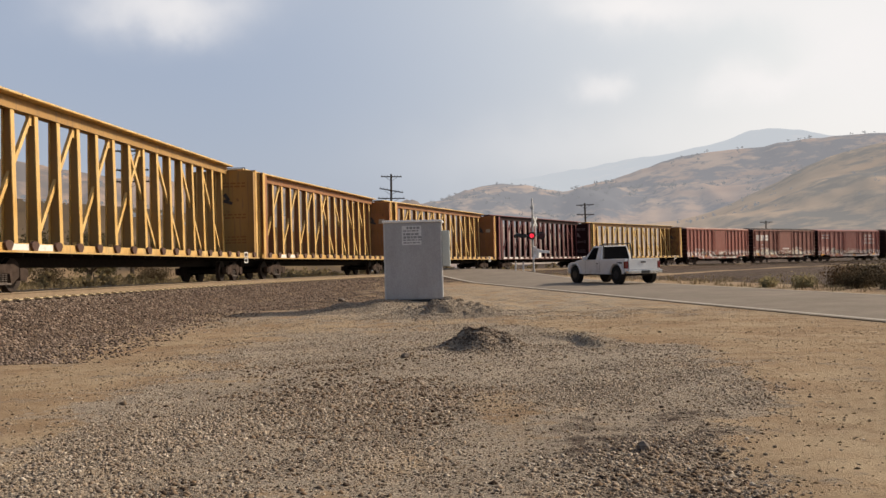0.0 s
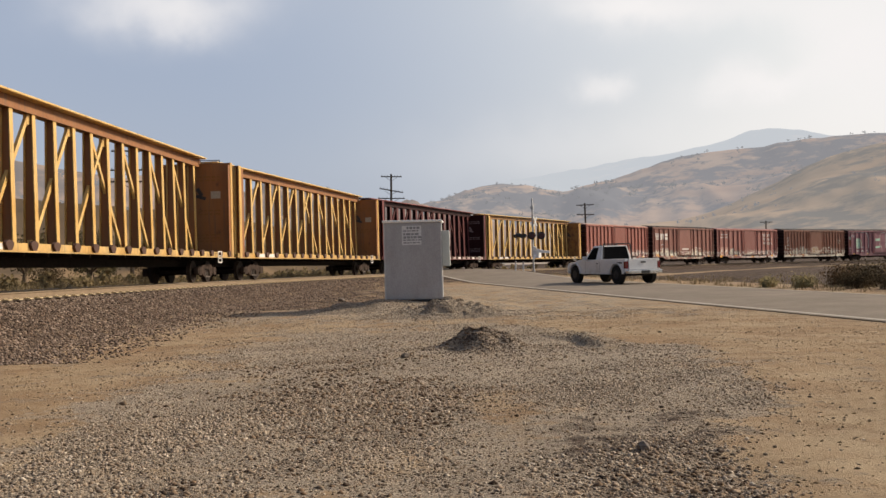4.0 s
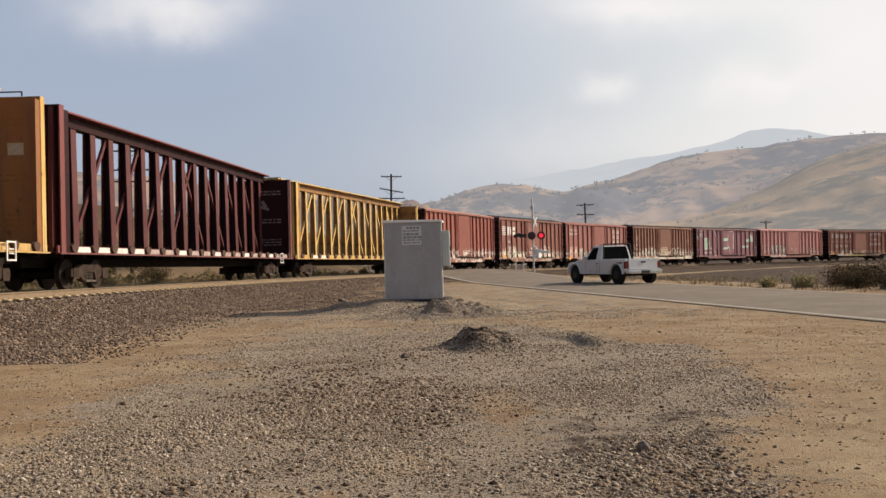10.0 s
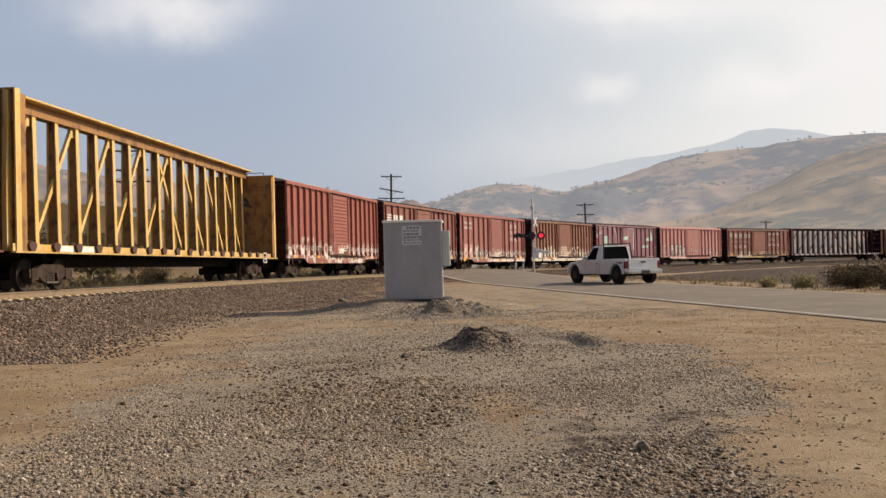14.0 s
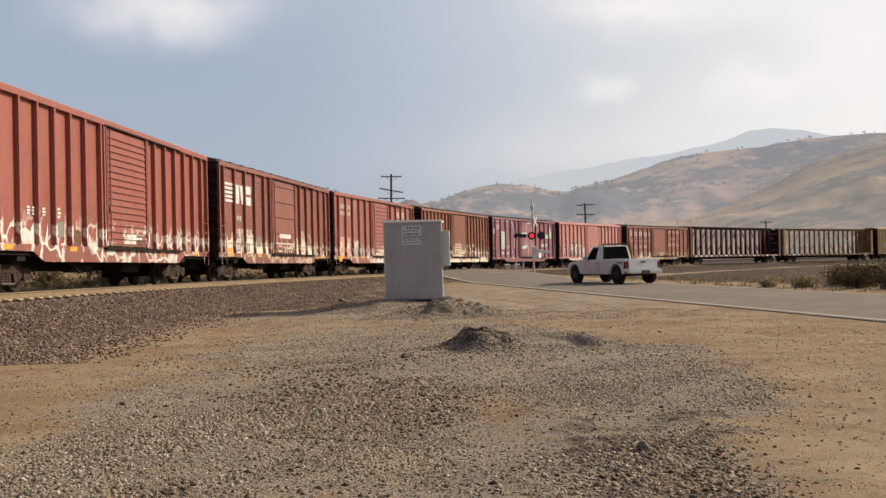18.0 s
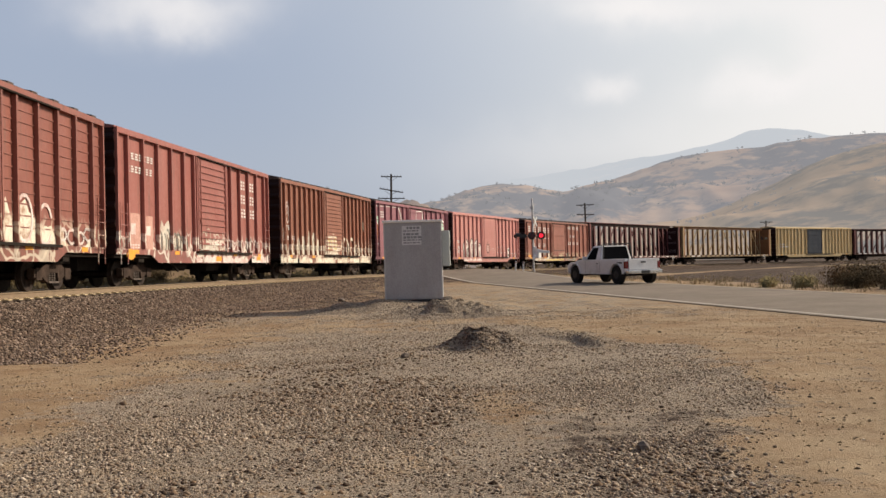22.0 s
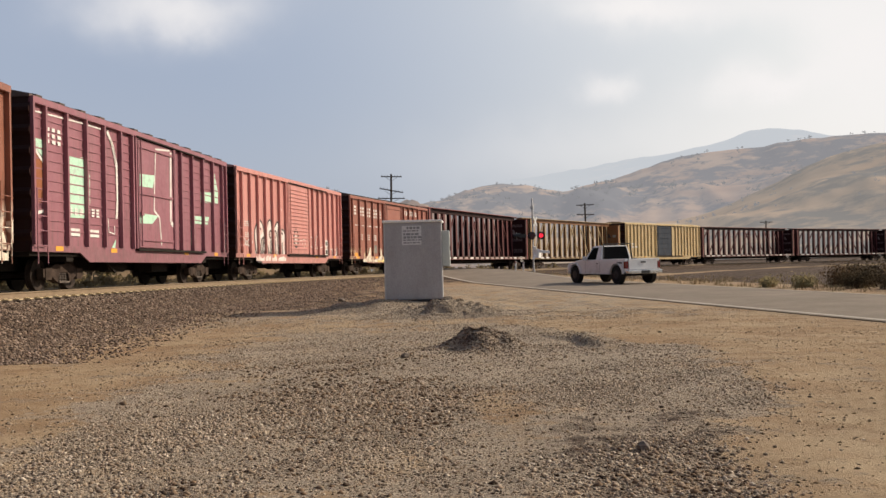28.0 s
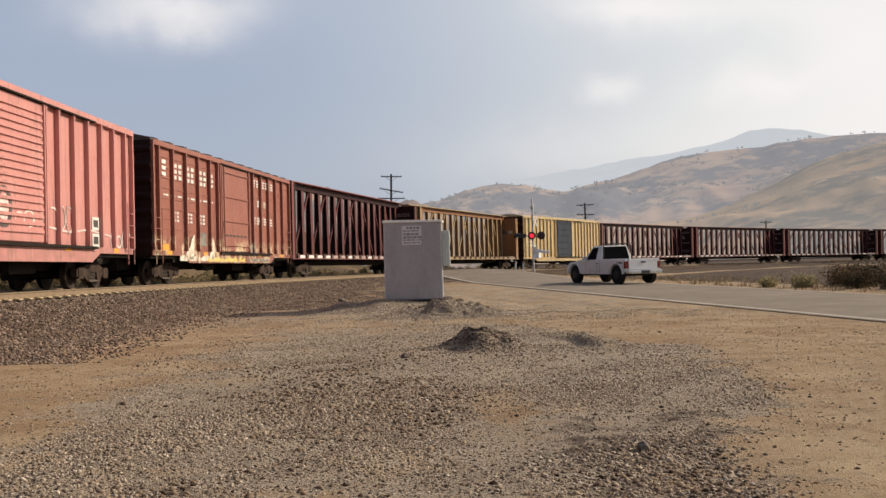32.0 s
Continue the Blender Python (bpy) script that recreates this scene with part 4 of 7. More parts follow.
    rows = []
    for x in (-half - 0.03, half + 0.03):
        rows.append([bm.verts.new((x, y, z)) for y, z in prof])
    bm.faces.new(rows[0])
    bm.faces.new(rows[1][::-1])
    for i in range(7):
        j = (i + 1) % 7
        bm.faces.new((rows[0][j], rows[0][i], rows[1][i], rows[1][j]))
    roof = part("roof", bm, M[roof_mat] if roof_mat else pm if flat_roof else M["roof"], car, "dusty steel roof")
    if roof_ribs:
        bm = bmesh.new()
        for k in range(2):
            sy = -1 if k == 0 else 1
            bar(bm, (0, sy * (W + 0.03), zt + 0.08), (0, sy * W * 0.5, zt + 0.25), 0.3, 0.06, Vector((0, 0, 1)))
            bar(bm, (0, sy * W * 0.5, zt + 0.25), (0, 0, zt + 0.30), 0.3, 0.05, Vector((0, 0, 1)))
        rr = mesh_of("roof_seam", bm, M["roof"])
        for x in np.linspace(-half + 0.5, half - 0.5, 13):
            part("roof_seam", rr, None, roof, at=Matrix.Translation((float(x), 0, 0)))
    # ladders and steps at both corners
    for x0 in (-half + 0.12, half - 0.62):
        bm = bmesh.new()
        for z in np.arange(zb + 0.1, zb + 1.5, 0.36):
            tube(bm, (x0, -W - 0.13, float(z)), (x0 + 0.5, -W - 0.13, float(z)), 0.014, seg=6)
        for x in (x0, x0 + 0.5):
            box(bm, x - 0.015, x + 0.015, -W - 0.14, -W - 0.12, zb - 0.35, zb + 1.5)
        part("ladder", bm, pm, car)
    if bars:
        bm = bmesh.new()
        stencil_bars(bm, -half + 1.15, 2.75, 1.9, 2, -W - 0.007, rnd, 0.2, 0.16)
        pieces("stencil", bm, M["white_mark"], car, "faded white stencil marks")
    bm = bmesh.new()
    for x in (-half + 1.2, -half + 4.6, half - 5.0, half - 1.6):
        box(bm, x, x + 0.42, -W - 0.052, -W - 0.046, zb - 0.02, zb + 0.10)
    pieces("reflector", bm, M["orange_mark"], car, "orange reflector strips")
    if extra:
        extra(car, half, W, zb, zt)
    for ob in car.children:
        ob.location.x += shift
    add_couplers(car, half, L / 2 - 0.02)
    add_bogies(car, L / 2 - 3.0)
    return car


M["brown_mark"] = plain_mat("faded_brown_stencil", (0.24, 0.11, 0.03), 0.8)
M["grey_mark"] = plain_mat("faded_grey_stencil", (0.26, 0.19, 0.18), 0.8)
M["winch"] = plain_mat("rusty_winch_steel", (0.07, 0.03, 0.018), 0.8)
M["pale_sill"] = noise_mat("pale_scuffed_sill", (0.36, 0.28, 0.26), (0.47, 0.39, 0.36), 5, 0.7, c=(0.3, 0.2, 0.17), cscale=2)


WALL = {}
DATUM = -0.2     # doors, posts and marks are set out from a little behind the middle


def flat_on_wall(name, car, quads, W, mat, label, lift=0.012):
    """Sprayed or stencilled shapes as thin sheets on the wall: x, z corners."""
    half, zero = WALL[car]
    bm = bmesh.new()
    for q in quads:
        prism(bm, [(max(-half, min(half, x + zero)), z) for x, z in q], -W - lift - 0.003, -W - lift + 0.003)
    pieces(name, bm, M[mat], car, label)


def rect(x0, x1, z0, z1):
    return [(x0, z0), (x1, z0), (x1, z1), (x0, z1)]


def glyphs(x0, x1, z0, z1, n, seed):
    """n worn marks in a row from x0 to x1, each a stack of three plain bars."""
    rnd = random.Random(seed)
    q = []
    pitch = (x1 - x0) / n
    h = z1 - z0
    for i in range(n):
        a = x0 + i * pitch
        for f in (0.0, 0.38, 0.76):
            l = pitch * rnd.uniform(0.5, 0.7)
            q.append(rect(a, a + l, z0 + h * f, z0 + h * (f + 0.24)))
    return q


def ribbon(pts, w):
    """Quads of a painted stroke of width w through the points (x, z)."""
    q = []
    for (ax, az), (bx, bz) in zip(pts, pts[1:]):
        l = math.hypot(bx - ax, bz - az) or 1
        nx, nz = -(bz - az) / l * w / 2, (bx - ax) / l * w / 2
        q.append([(ax - nx, az - nz), (bx - nx, bz - nz), (bx + nx, bz + nz), (ax + nx, az + nz)])
    return q


def curl(cx, cz, rx, rz, a0, a1, w, n=9):
    """A curved stroke: part of an ellipse, degrees a0 to a1."""
    return ribbon([(cx + rx * math.cos(radians(a0 + (a1 - a0) * i / n)), cz + rz * math.sin(radians(a0 + (a1 - a0) * i / n))) for i in range(n + 1)], w)


def wash(x0, x1, z0, z1, seed, ragged=0.25, step=0.17):
    """A flaking painted field with a ragged upper edge, in upright strips."""
    rnd = random.Random(seed)
    q, x, top = [], x0, z1
    while x < x1 - 0.02:
        w = min(step * rnd.uniform(0.7, 1.3), x1 - x)
        new_top = z1 + rnd.uniform(-ragged, ragged * 0.6)
        if rnd.random() > 0.16:
            q.append([(x, z0), (x + w, z0), (x + w, max(z0 + 0.05, new_top)), (x, max(z0 + 0.05, top))])
        x, top = x + w, new_top
    return q


def scrawl(x0, x1, z0, z1, n, seed, w=0.045):
    """Loose sprayed handwriting strokes inside a box."""
    rnd = random.Random(seed)
    q = []
    for i in range(n):
        cx = x0 + (x1 - x0) * (i + 0.5) / n
        rx, rz = (x1 - x0) / n * rnd.uniform(0.35, 0.7), (z1 - z0) * rnd.uniform(0.25, 0.5)
        q += curl(cx, (z0 + z1) / 2 + rnd.uniform(-0.1, 0.1) * (z1 - z0), rx, rz, rnd.uniform(0, 360), rnd.uniform(420, 640), w, 8)
    return q


def red_marks(car, half, W, zb, zt):
    flat_on_wall("stencil", car, glyphs(-5.6, -4.55, 1.86, 2.06, 4, 3) + glyphs(-4.0, -3.72, 1.84, 2.1, 1, 8) + glyphs(-0.75, -0.1, 2.86, 2.96, 3, 4), W, "white_mark", "small white stencil marks", 0.02)
    flat_on_wall("data_panel", car, [rect(-4.08, -3.62, 1.35, 1.76)], W, "slate_patch", "small grey-green data panel", 0.018)
    flat_on_wall("paint_patch", car, wash(-3.15, -2.55, 1.1, 1.55, 5, 0.12), W, "rust_patch", "dark rusty repair patch", 0.018)
    flat_on_wall("graffiti", car, wash(-7.9, -4.4, 0.98, 1.55, 11, 0.4, 0.22) + scrawl(-4.3, -3.2, 1.0, 1.6, 3, 12, 0.07), W, "pink_white", "worn white sprayed patches", 0.014)
    flat_on_wall("graffiti", car, scrawl(2.9, 4.6, 1.15, 1.75, 4, 13, 0.05) + scrawl(4.9, 8.0, 1.0, 1.9, 7, 14, 0.055) + wash(5.2, 8.1, 0.98, 1.15, 15, 0.12), W, "pink_white", "thin white sprayed scrawl", 0.014)
    flat_on_wall("paint_patch", car, [rect(1.2, 1.95, 1.25, 1.55), rect(-0.9, 1.7, 1.2, 1.28)], W, "rust_patch", "rusty scrapes on the door", 0.079)


def striped_logo(car, half, W, zb, zt):
    # plain white stripes running into plain blocks
    q = [rect(-7.05 + 0.02 * i, -5.75, 3.90 - 0.17 * i, 3.995 - 0.17 * i) for i in range(5)]
    q += [[(-5.75, 3.2), (-5.42, 3.2), (-5.42, 3.98), (-5.75, 3.98)], [(-5.34, 3.98), (-4.95, 3.98), (-4.95, 3.2), (-5.14, 3.2)],
          rect(-4.85, -4.02, 3.66, 4.0), rect(-4.85, -4.02, 3.2, 3.54)]
    flat_on_wall("logo_shape", car, q, W, "white_mark", "white striped logo shape", 0.024)
    flat_on_wall("stencil", car, glyphs(-5.7, -5.1, 2.5, 2.68, 2, 1) + glyphs(-5.9, -3.9, 1.98, 2.16, 6, 2), W, "white_mark", "faded white stencil marks", 0.024)
    flat_on_wall("paint_patch", car, wash(-8.1, -6.2, zb - 0.05, 1.92, 21, 0.3) + wash(-6.2, -3.7, zb - 0.05, 1.88, 22, 0.3) + wash(-3.7, -1.8, zb - 0.05, 1.75, 23, 0.4), W, "cream_wash", "flaking cream paint along the lower wall", 0.014)
    flat_on_wall("paint_patch", car, wash(2.2, 4.3, zb + 0.05, 2.0, 24, 0.55, 0.24) + wash(4.3, 8.0, zb + 0.0, 1.45, 25, 0.35, 0.24), W, "cream_wash", "flaking cream paint patches", 0.014)
    flat_on_wall("paint_patch", car, wash(-1.2, 1.9, 1.2, 1.95, 26, 0.3), W, "rust_patch", "brown rust field on the door", 0.0795)
    flat_on_wall("graffiti", car, [rect(-0.35, 1.35, 1.9, 2.15), rect(-0.9, 1.75, 1.62, 1.68)] + scrawl(-0.6, 1.6, 1.22, 1.55, 4, 27, 0.07), W, "pink_white", "pale painted box on the door", 0.083)
    flat_on_wall("data_panel", car, [rect(-5.95, -5.35, 1.22, 1.58), rect(-4.85, -4.25, 1.22, 1.58), rect(-3.5, -2.85, 1.45, 1.88)], W, "slate_patch", "small dark data panels", 0.03)
    flat_on_wall("data_panel", car, glyphs(-5.85, -5.4, 1.3, 1.5, 2, 6) + glyphs(-4.75, -4.3, 1.3, 1.5, 2, 7), W, "white_mark", "pale lines on the data panels", 0.036)
    flat_on_wall("reflector", car, [rect(-6.95, -6.3, 1.18, 1.34)], W, "orange_mark", "orange reflector panel", 0.03)
    flat_on_wall("graffiti", car, curl(3.4, 1.75, 0.42, 0.55, 0, 360, 0.09, 14) + curl(4.55, 1.65, 0.38, 0.5, 20, 330, 0.09, 12) + scrawl(5.3, 7.6, 1.15, 1.7, 4, 28, 0.07), W, "pink_white", "white sprayed outlines", 0.024)


def big_letters(car, half, W, zb, zt):
    # huge pale shapes sprayed over the wall
    q = [[(-6.05, 1.9), (-4.95, 1.92), (-4.72, 2.3), (-4.7, 3.1), (-4.92, 3.58), (-6.0, 3.52)], [(4.78, 2.98), (6.86, 3.05), (6.9, 3.5), (6.5, 4.2), (6.2, 3.9), (6.3, 3.45), (4.78, 3.36)],
         [(3.75, 2.15), (5.55, 2.19), (5.72, 2.48), (3.75, 2.43)], [(-7.95, 3.6), (-7.3, 3.3), (-7.3, 3.75), (-7.95, 3.8)], [(-3.75, 0.75), (-3.15, 0.75), (-3.02, 1.4)]]
    flat_on_wall("graffiti", car, q, W, "mint", "pale mint graffiti blocks", 0.014)
    q = [[(-1.28, 3.1), (-0.2, 3.12), (0.05, 3.54), (-1.26, 3.48)], [(-1.34, 1.94), (-0.27, 1.97), (0.25, 2.25), (-1.32, 2.26)]]
    flat_on_wall("graffiti", car, q, W, "mint", "pale mint graffiti blocks on the door", 0.079)
    flat_on_wall("graffiti", car, ribbon([(0.12, 4.4), (0.0, 3.5), (-0.12, 2.4), (0.35, 2.2), (0.5, 1.3)], 0.07) + ribbon([(0.1, 4.4), (1.4, 4.5)], 0.06) + ribbon([(1.5, 4.45), (1.45, 3.4), (1.4, 2.1), (1.6, 2.0)], 0.15), W, "white_mark", "thin white strokes on the door", 0.083)
    q = ribbon([(-7.9, 4.42), (-7.95, 3.6), (-7.35, 3.2), (-7.35, 2.0), (-7.9, 1.9)], 0.08) + ribbon([(-7.9, 4.42), (-5.0, 4.5), (-3.6, 4.5)], 0.04)
    q += ribbon([(-3.5, 4.5), (-3.1, 4.1), (-2.88, 3.6), (-2.86, 2.6), (-2.94, 2.0)], 0.12) + [[(-3.45, 4.5), (-2.95, 3.95), (-2.86, 3.3), (-3.1, 3.9)]]
    q += ribbon([(7.6, 1.0), (7.75, 2.5)], 0.12)
    q += ribbon([(-3.55, 2.0), (-3.5, 1.6), (-3.1, 1.55), (-3.1, 1.8)], 0.03) + ribbon([(2.4, 0.8), (2.9, 1.05)], 0.05)
    flat_on_wall("graffiti", car, q, W, "white_mark", "white graffiti strokes", 0.02)
    flat_on_wall("graffiti", car, ribbon([(3.72, 4.35), (3.7, 3.0), (3.62, 1.37)], 0.07), W, "slate_patch", "dull teal painted stripe", 0.02)
    flat_on_wall("paint_patch", car, [[(-8.0, 2.2), (-7.42, 2.2), (-7.4, 3.2), (-7.9, 3.5), (-8.0, 3.4)]], W, "rust_patch2", "orange-brown unpainted corner", 0.012)
    flat_on_wall("stencil", car, glyphs(-7.2, -6.3, 3.72, 4.12, 3, 31) + glyphs(-6.0, -5.1, 1.98, 2.16, 3, 32) + glyphs(-4.95, -4.05, 1.98, 2.2, 3, 33) + [rect(-6.05, -5.4, 1.42, 1.5), rect(-6.05, -5.4, 1.55, 1.62), rect(-4.8, -4.2, 1.42, 1.5), rect(-4.8, -4.2, 1.55, 1.62)], W, "white_mark", "worn white stencil marks", 0.026)


def bubble_tag(car, W, bubbles, base, fill, rim_mat, lift=0.012):
    """Overlapping sprayed bubble forms: dark outline under a pale fill, with short dark strokes."""
    fills, rims, holes = list(base), [], []
    for k, (cx, cz, rx, rz) in enumerate(bubbles):
        ring, rim = [], []
        for i in range(26):
            a = 2 * math.pi * i / 26
            w = 1 + 0.10 * math.sin(2 * a + k * 2.1) + 0.08 * math.sin(3 * a + k * 1.7) + 0.05 * math.sin(5 * a + k)
            lean = (0.10 if k % 2 else -0.06) * math.sin(a) * rz
            ring.append((cx + lean + math.cos(a) * rx * w, max(0.74, cz + math.sin(a) * rz * w)))
            rim.append((cx + lean + math.cos(a) * (rx * w + 0.10), max(0.74, cz + math.sin(a) * (rz * w + 0.10))))
        fills.append(ring)
        rims += ribbon([((a[0] + b[0]) / 2, (a[1] + b[1]) / 2) for a, b in zip(ring, rim)] + [((ring[0][0] + rim[0][0]) / 2, (ring[0][1] + rim[0][1]) / 2)], 0.085)
        u, v = math.sin(k * 2.7 + cx), math.cos(k * 1.9 + cz)
        holes += curl(cx + 0.1 * u * rx, cz + 0.42 * rz, 0.34 * rx, 0.2 * rz, 40 * u, 250 + 60 * v, 0.075)
        holes += ribbon([(cx + 0.25 * u * rx, cz - 0.75 * rz), (cx - 0.1 * v * rx, cz - 0.2 * rz), (cx + 0.15 * u * rx, cz + 0.1 * rz)], 0.07)
    flat_on_wall("graffiti", car, fills, W, fill, "bubble-shaped pale graffiti", lift)
    flat_on_wall("graffiti", car, rims, W, rim_mat, "dark graffiti outline", lift + 0.007)
    flat_on_wall("graffiti", car, holes, W, rim_mat, "dark graffiti strokes", lift + 0.014)


def white_tag(car, half, W, zb, zt):
    bubble_tag(car, W, ((-5.35, 1.75, 0.52, 0.88), (-4.75, 1.25, 0.42, 0.62), (-3.95, 1.7, 0.46, 0.84), (-3.2, 1.7, 0.46, 0.86), (-2.35, 1.62, 0.5, 0.86)),
               [rect(-5.9, -2.0, zb - 0.05, 1.3)], "pink_white", "dark_tag")
    flat_on_wall("graffiti", car, wash(-5.85, -1.85, zb - 0.2, zb + 0.04, 48, 0.16, 0.2), W, "pink_white", "white graffiti on the sill", 0.05)
    flat_on_wall("graffiti", car, curl(-0.35, 1.95, 0.34, 0.42, 0, 360, 0.14, 16), W, "dark_tag", "dark graffiti ring on the door", 0.0825)
    flat_on_wall("graffiti", car, [[(-0.6, 1.7), (-0.2, 1.65), (-0.1, 2.0), (-0.25, 2.25), (-0.55, 2.2)]] + scrawl(0.2, 1.6, 1.5, 2.0, 3, 41, 0.05), W, "pink_white", "white graffiti on the door", 0.079)
    flat_on_wall("stencil", car, glyphs(-7.15, -6.2, 2.32, 2.54, 4, 42) + glyphs(-7.05, -6.15, 1.85, 2.05, 4, 43) + scrawl(-7.3, -6.2, 1.45, 1.8, 4, 44, 0.05) + glyphs(-2.6, -2.25, 3.2, 3.3, 2, 45), W, "white_mark", "white stencil marks and scrawl", 0.02)
    flat_on_wall("graffiti", car, scrawl(2.1, 3.6, 1.35, 2.2, 3, 46, 0.045) + ribbon([(2.0, 1.6), (3.4, 1.5), (4.6, 1.62), (6.6, 1.45)], 0.045) + scrawl(6.2, 8.0, 1.0, 1.7, 4, 47, 0.06), W, "pink_white", "thin white sprayed scrawl", 0.016)
    flat_on_wall("data_panel", car, [rect(4.85, 5.35, 1.62, 1.98), rect(4.85, 5.35, 1.15, 1.52)], W, "white_mark", "white data panels", 0.02)
    flat_on_wall("data_panel", car, [rect(4.94, 5.26, 1.7, 1.9), rect(4.94, 5.26, 1.23, 1.44)], W, "black_mark", "dark blocks on the data panels", 0.027)


def low_tag(car, half, W, zb, zt):
    flat_on_wall("stencil", car, glyphs(-7.3, -5.2, 3.92, 4.12, 7, 51) + glyphs(-7.3, -5.3, 3.52, 3.72, 7, 52), W, "white_mark", "two rows of faded white marks", 0.02)
    q = []
    for r, z in enumerate((3.80, 3.22, 2.64)):
        for x0, n in ((3.62, 3), (4.85, 3), (6.08, 1)):
            if not (r == 0 and n == 1):
                q += glyphs(x0, x0 + 0.33 * n, z, z + 0.36, n, 53 + r * 7 + n)
    flat_on_wall("stencil", car, q, W, "white_mark", "rows of white lettering bars", 0.02)
    flat_on_wall("paint_patch", car, [rect(-7.38, -6.4, 1.0, 2.26), rect(-6.28, -5.4, 1.0, 2.22)], W, "pink_patch", "pale pink repaint patches", 0.014)
    flat_on_wall("stencil", car, [rect(-7.1, -6.75, 1.6, 1.95), rect(-6.05, -5.6, 1.6, 1.9)] + glyphs(-7.2, -6.4, 1.1, 1.3, 4, 58), W, "pink_white", "small pale panels", 0.02)
    flat_on_wall("graffiti", car, wash(-5.1, -3.4, zb - 0.05, 1.95, 54, 0.35, 0.2) + wash(-3.4, -2.3, zb - 0.05, 1.6, 55, 0.35, 0.2), W, "pale_tag", "flaking pale graffiti field", 0.014)
    flat_on_wall("graffiti", car, scrawl(-5.0, -2.3, 1.0, 1.9, 8, 56, 0.08), W, "slate_patch", "grey-green graffiti strokes", 0.02)
    flat_on_wall("graffiti", car, scrawl(-5.0, -2.3, 0.95, 1.7, 6, 57, 0.05), W, "grey_tag", "brown graffiti strokes", 0.025)
    flat_on_wall("graffiti", car, wash(-1.2, 1.5, 1.22, 1.5, 59, 0.25, 0.2) + scrawl(-1.0, 1.4, 1.3, 2.0, 5, 60, 0.05), W, "pale_tag", "pale sprayed patches on the door", 0.079)
    flat_on_wall("graffiti", car, scrawl(1.42, 1.95, 1.95, 2.85, 2, 61, 0.09), W, "grey_mark", "grey sprayed loops", 0.016)
    flat_on_wall("graffiti", car, scrawl(1.9, 6.4, 1.1, 1.75, 10, 62, 0.05) + wash(-1.5, 8.0, zb - 0.28, zb - 0.02, 63, 0.16, 0.3), W, "pink_white", "white sprayed scrawl and splashes", 0.05)
    flat_on_wall("data_panel", car, [rect(4.6, 5.3, 1.3, 1.8)], W, "slate_patch", "small grey data panel", 0.018)
    flat_on_wall("reflector", car, [[(-7.2 + 0.3 * math.cos(radians(30 * i)), 0.98 + 0.17 * math.sin(radians(30 * i))) for i in range(12)], rect(0.6, 1.2, 0.8, 0.98), rect(5.9, 6.5, 0.86, 1.02)], W, "orange_mark", "orange reflector panels", 0.06)


def long_tag(car, half, W, zb, zt):
    flat_on_wall("graffiti", car, scrawl(-6.92, -6.48, 2.7, 3.75, 1, 71, 0.06) + curl(-6.7, 3.45, 0.18, 0.28, 0, 400, 0.055) + curl(-6.7, 2.95, 0.2, 0.25, 90, 500, 0.055), W, "pink_white", "tall white sprayed loops", 0.016)
    flat_on_wall("stencil", car, glyphs(-6.95, -6.1, 2.35, 2.58, 3, 72) + glyphs(-7.05, -5.6, 1.88, 2.06, 5, 73), W, "white_mark", "faded white stencil marks", 0.02)
    flat_on_wall("paint_patch", car, wash(-7.65, -7.25, 1.9, 2.5, 74, 0.12, 0.14) + wash(-7.6, -6.3, 1.05, 1.35, 75, 0.2), W, "pale_tag", "pale yellow stained patches", 0.014)
    top = ((-6.2, 1.68), (-5.75, 1.78), (-4.9, 2.06), (-4.0, 2.33), (-2.9, 2.26), (-1.75, 2.05))
    q = []
    rnd = random.Random(76)
    x = -6.25
    while x < -1.8:
        t = float(np.interp(x, [p[0] for p in top], [p[1] for p in top])) + rnd.uniform(-0.25, 0.05)
        w = rnd.uniform(0.16, 0.34)
        lean = rnd.uniform(-0.12, 0.12)
        q.append([(x, zb - 0.05), (x + w, zb - 0.05), (x + w + lean, t), (x + lean + 0.05, t + 0.05), (x + lean - 0.05, t - 0.15)])
        if rnd.random() < 0.5:
            q.append(rect(x, x + 0.5, t - 0.5, t - 0.3))
        x += w + rnd.uniform(0.06, 0.15)
    flat_on_wall("graffiti", car, q, W, "cream_wash", "tall cream block graffiti running down the wall", 0.014)
    flat_on_wall("graffiti", car, [[(-1.0, 1.22), (0.85, 1.22), (1.0, 1.7), (0.9, 2.2), (0.3, 2.36), (-0.3, 2.2), (-0.8, 2.33), (-1.05, 2.0), (-0.9, 1.6)]], W, "cream_wash", "cream graffiti blob on the door", 0.079)
    flat_on_wall("graffiti", car, scrawl(-0.9, 0.9, 1.3, 2.2, 4, 77, 0.06), W, "yellow_spray", "yellow graffiti strokes on the door", 0.0825)
    q = curl(2.7, 1.55, 0.55, 0.6, -30, 300, 0.17, 14) + curl(3.9, 1.6, 0.6, 0.55, 0, 360, 0.17, 16) + scrawl(4.6, 5.6, 1.0, 1.9, 2, 78, 0.12) + curl(6.6, 3.0, 0.2, 0.4, 0, 330, 0.07) + wash(5.8, 7.8, zb - 0.02, 1.4, 79, 0.35)
    q += wash(-7.9, 7.9, zb - 0.28, zb + 0.02, 80, 0.14, 0.3)
    flat_on_wall("graffiti", car, q, W, "cream_wash", "pale graffiti outlines and splashes", 0.05)


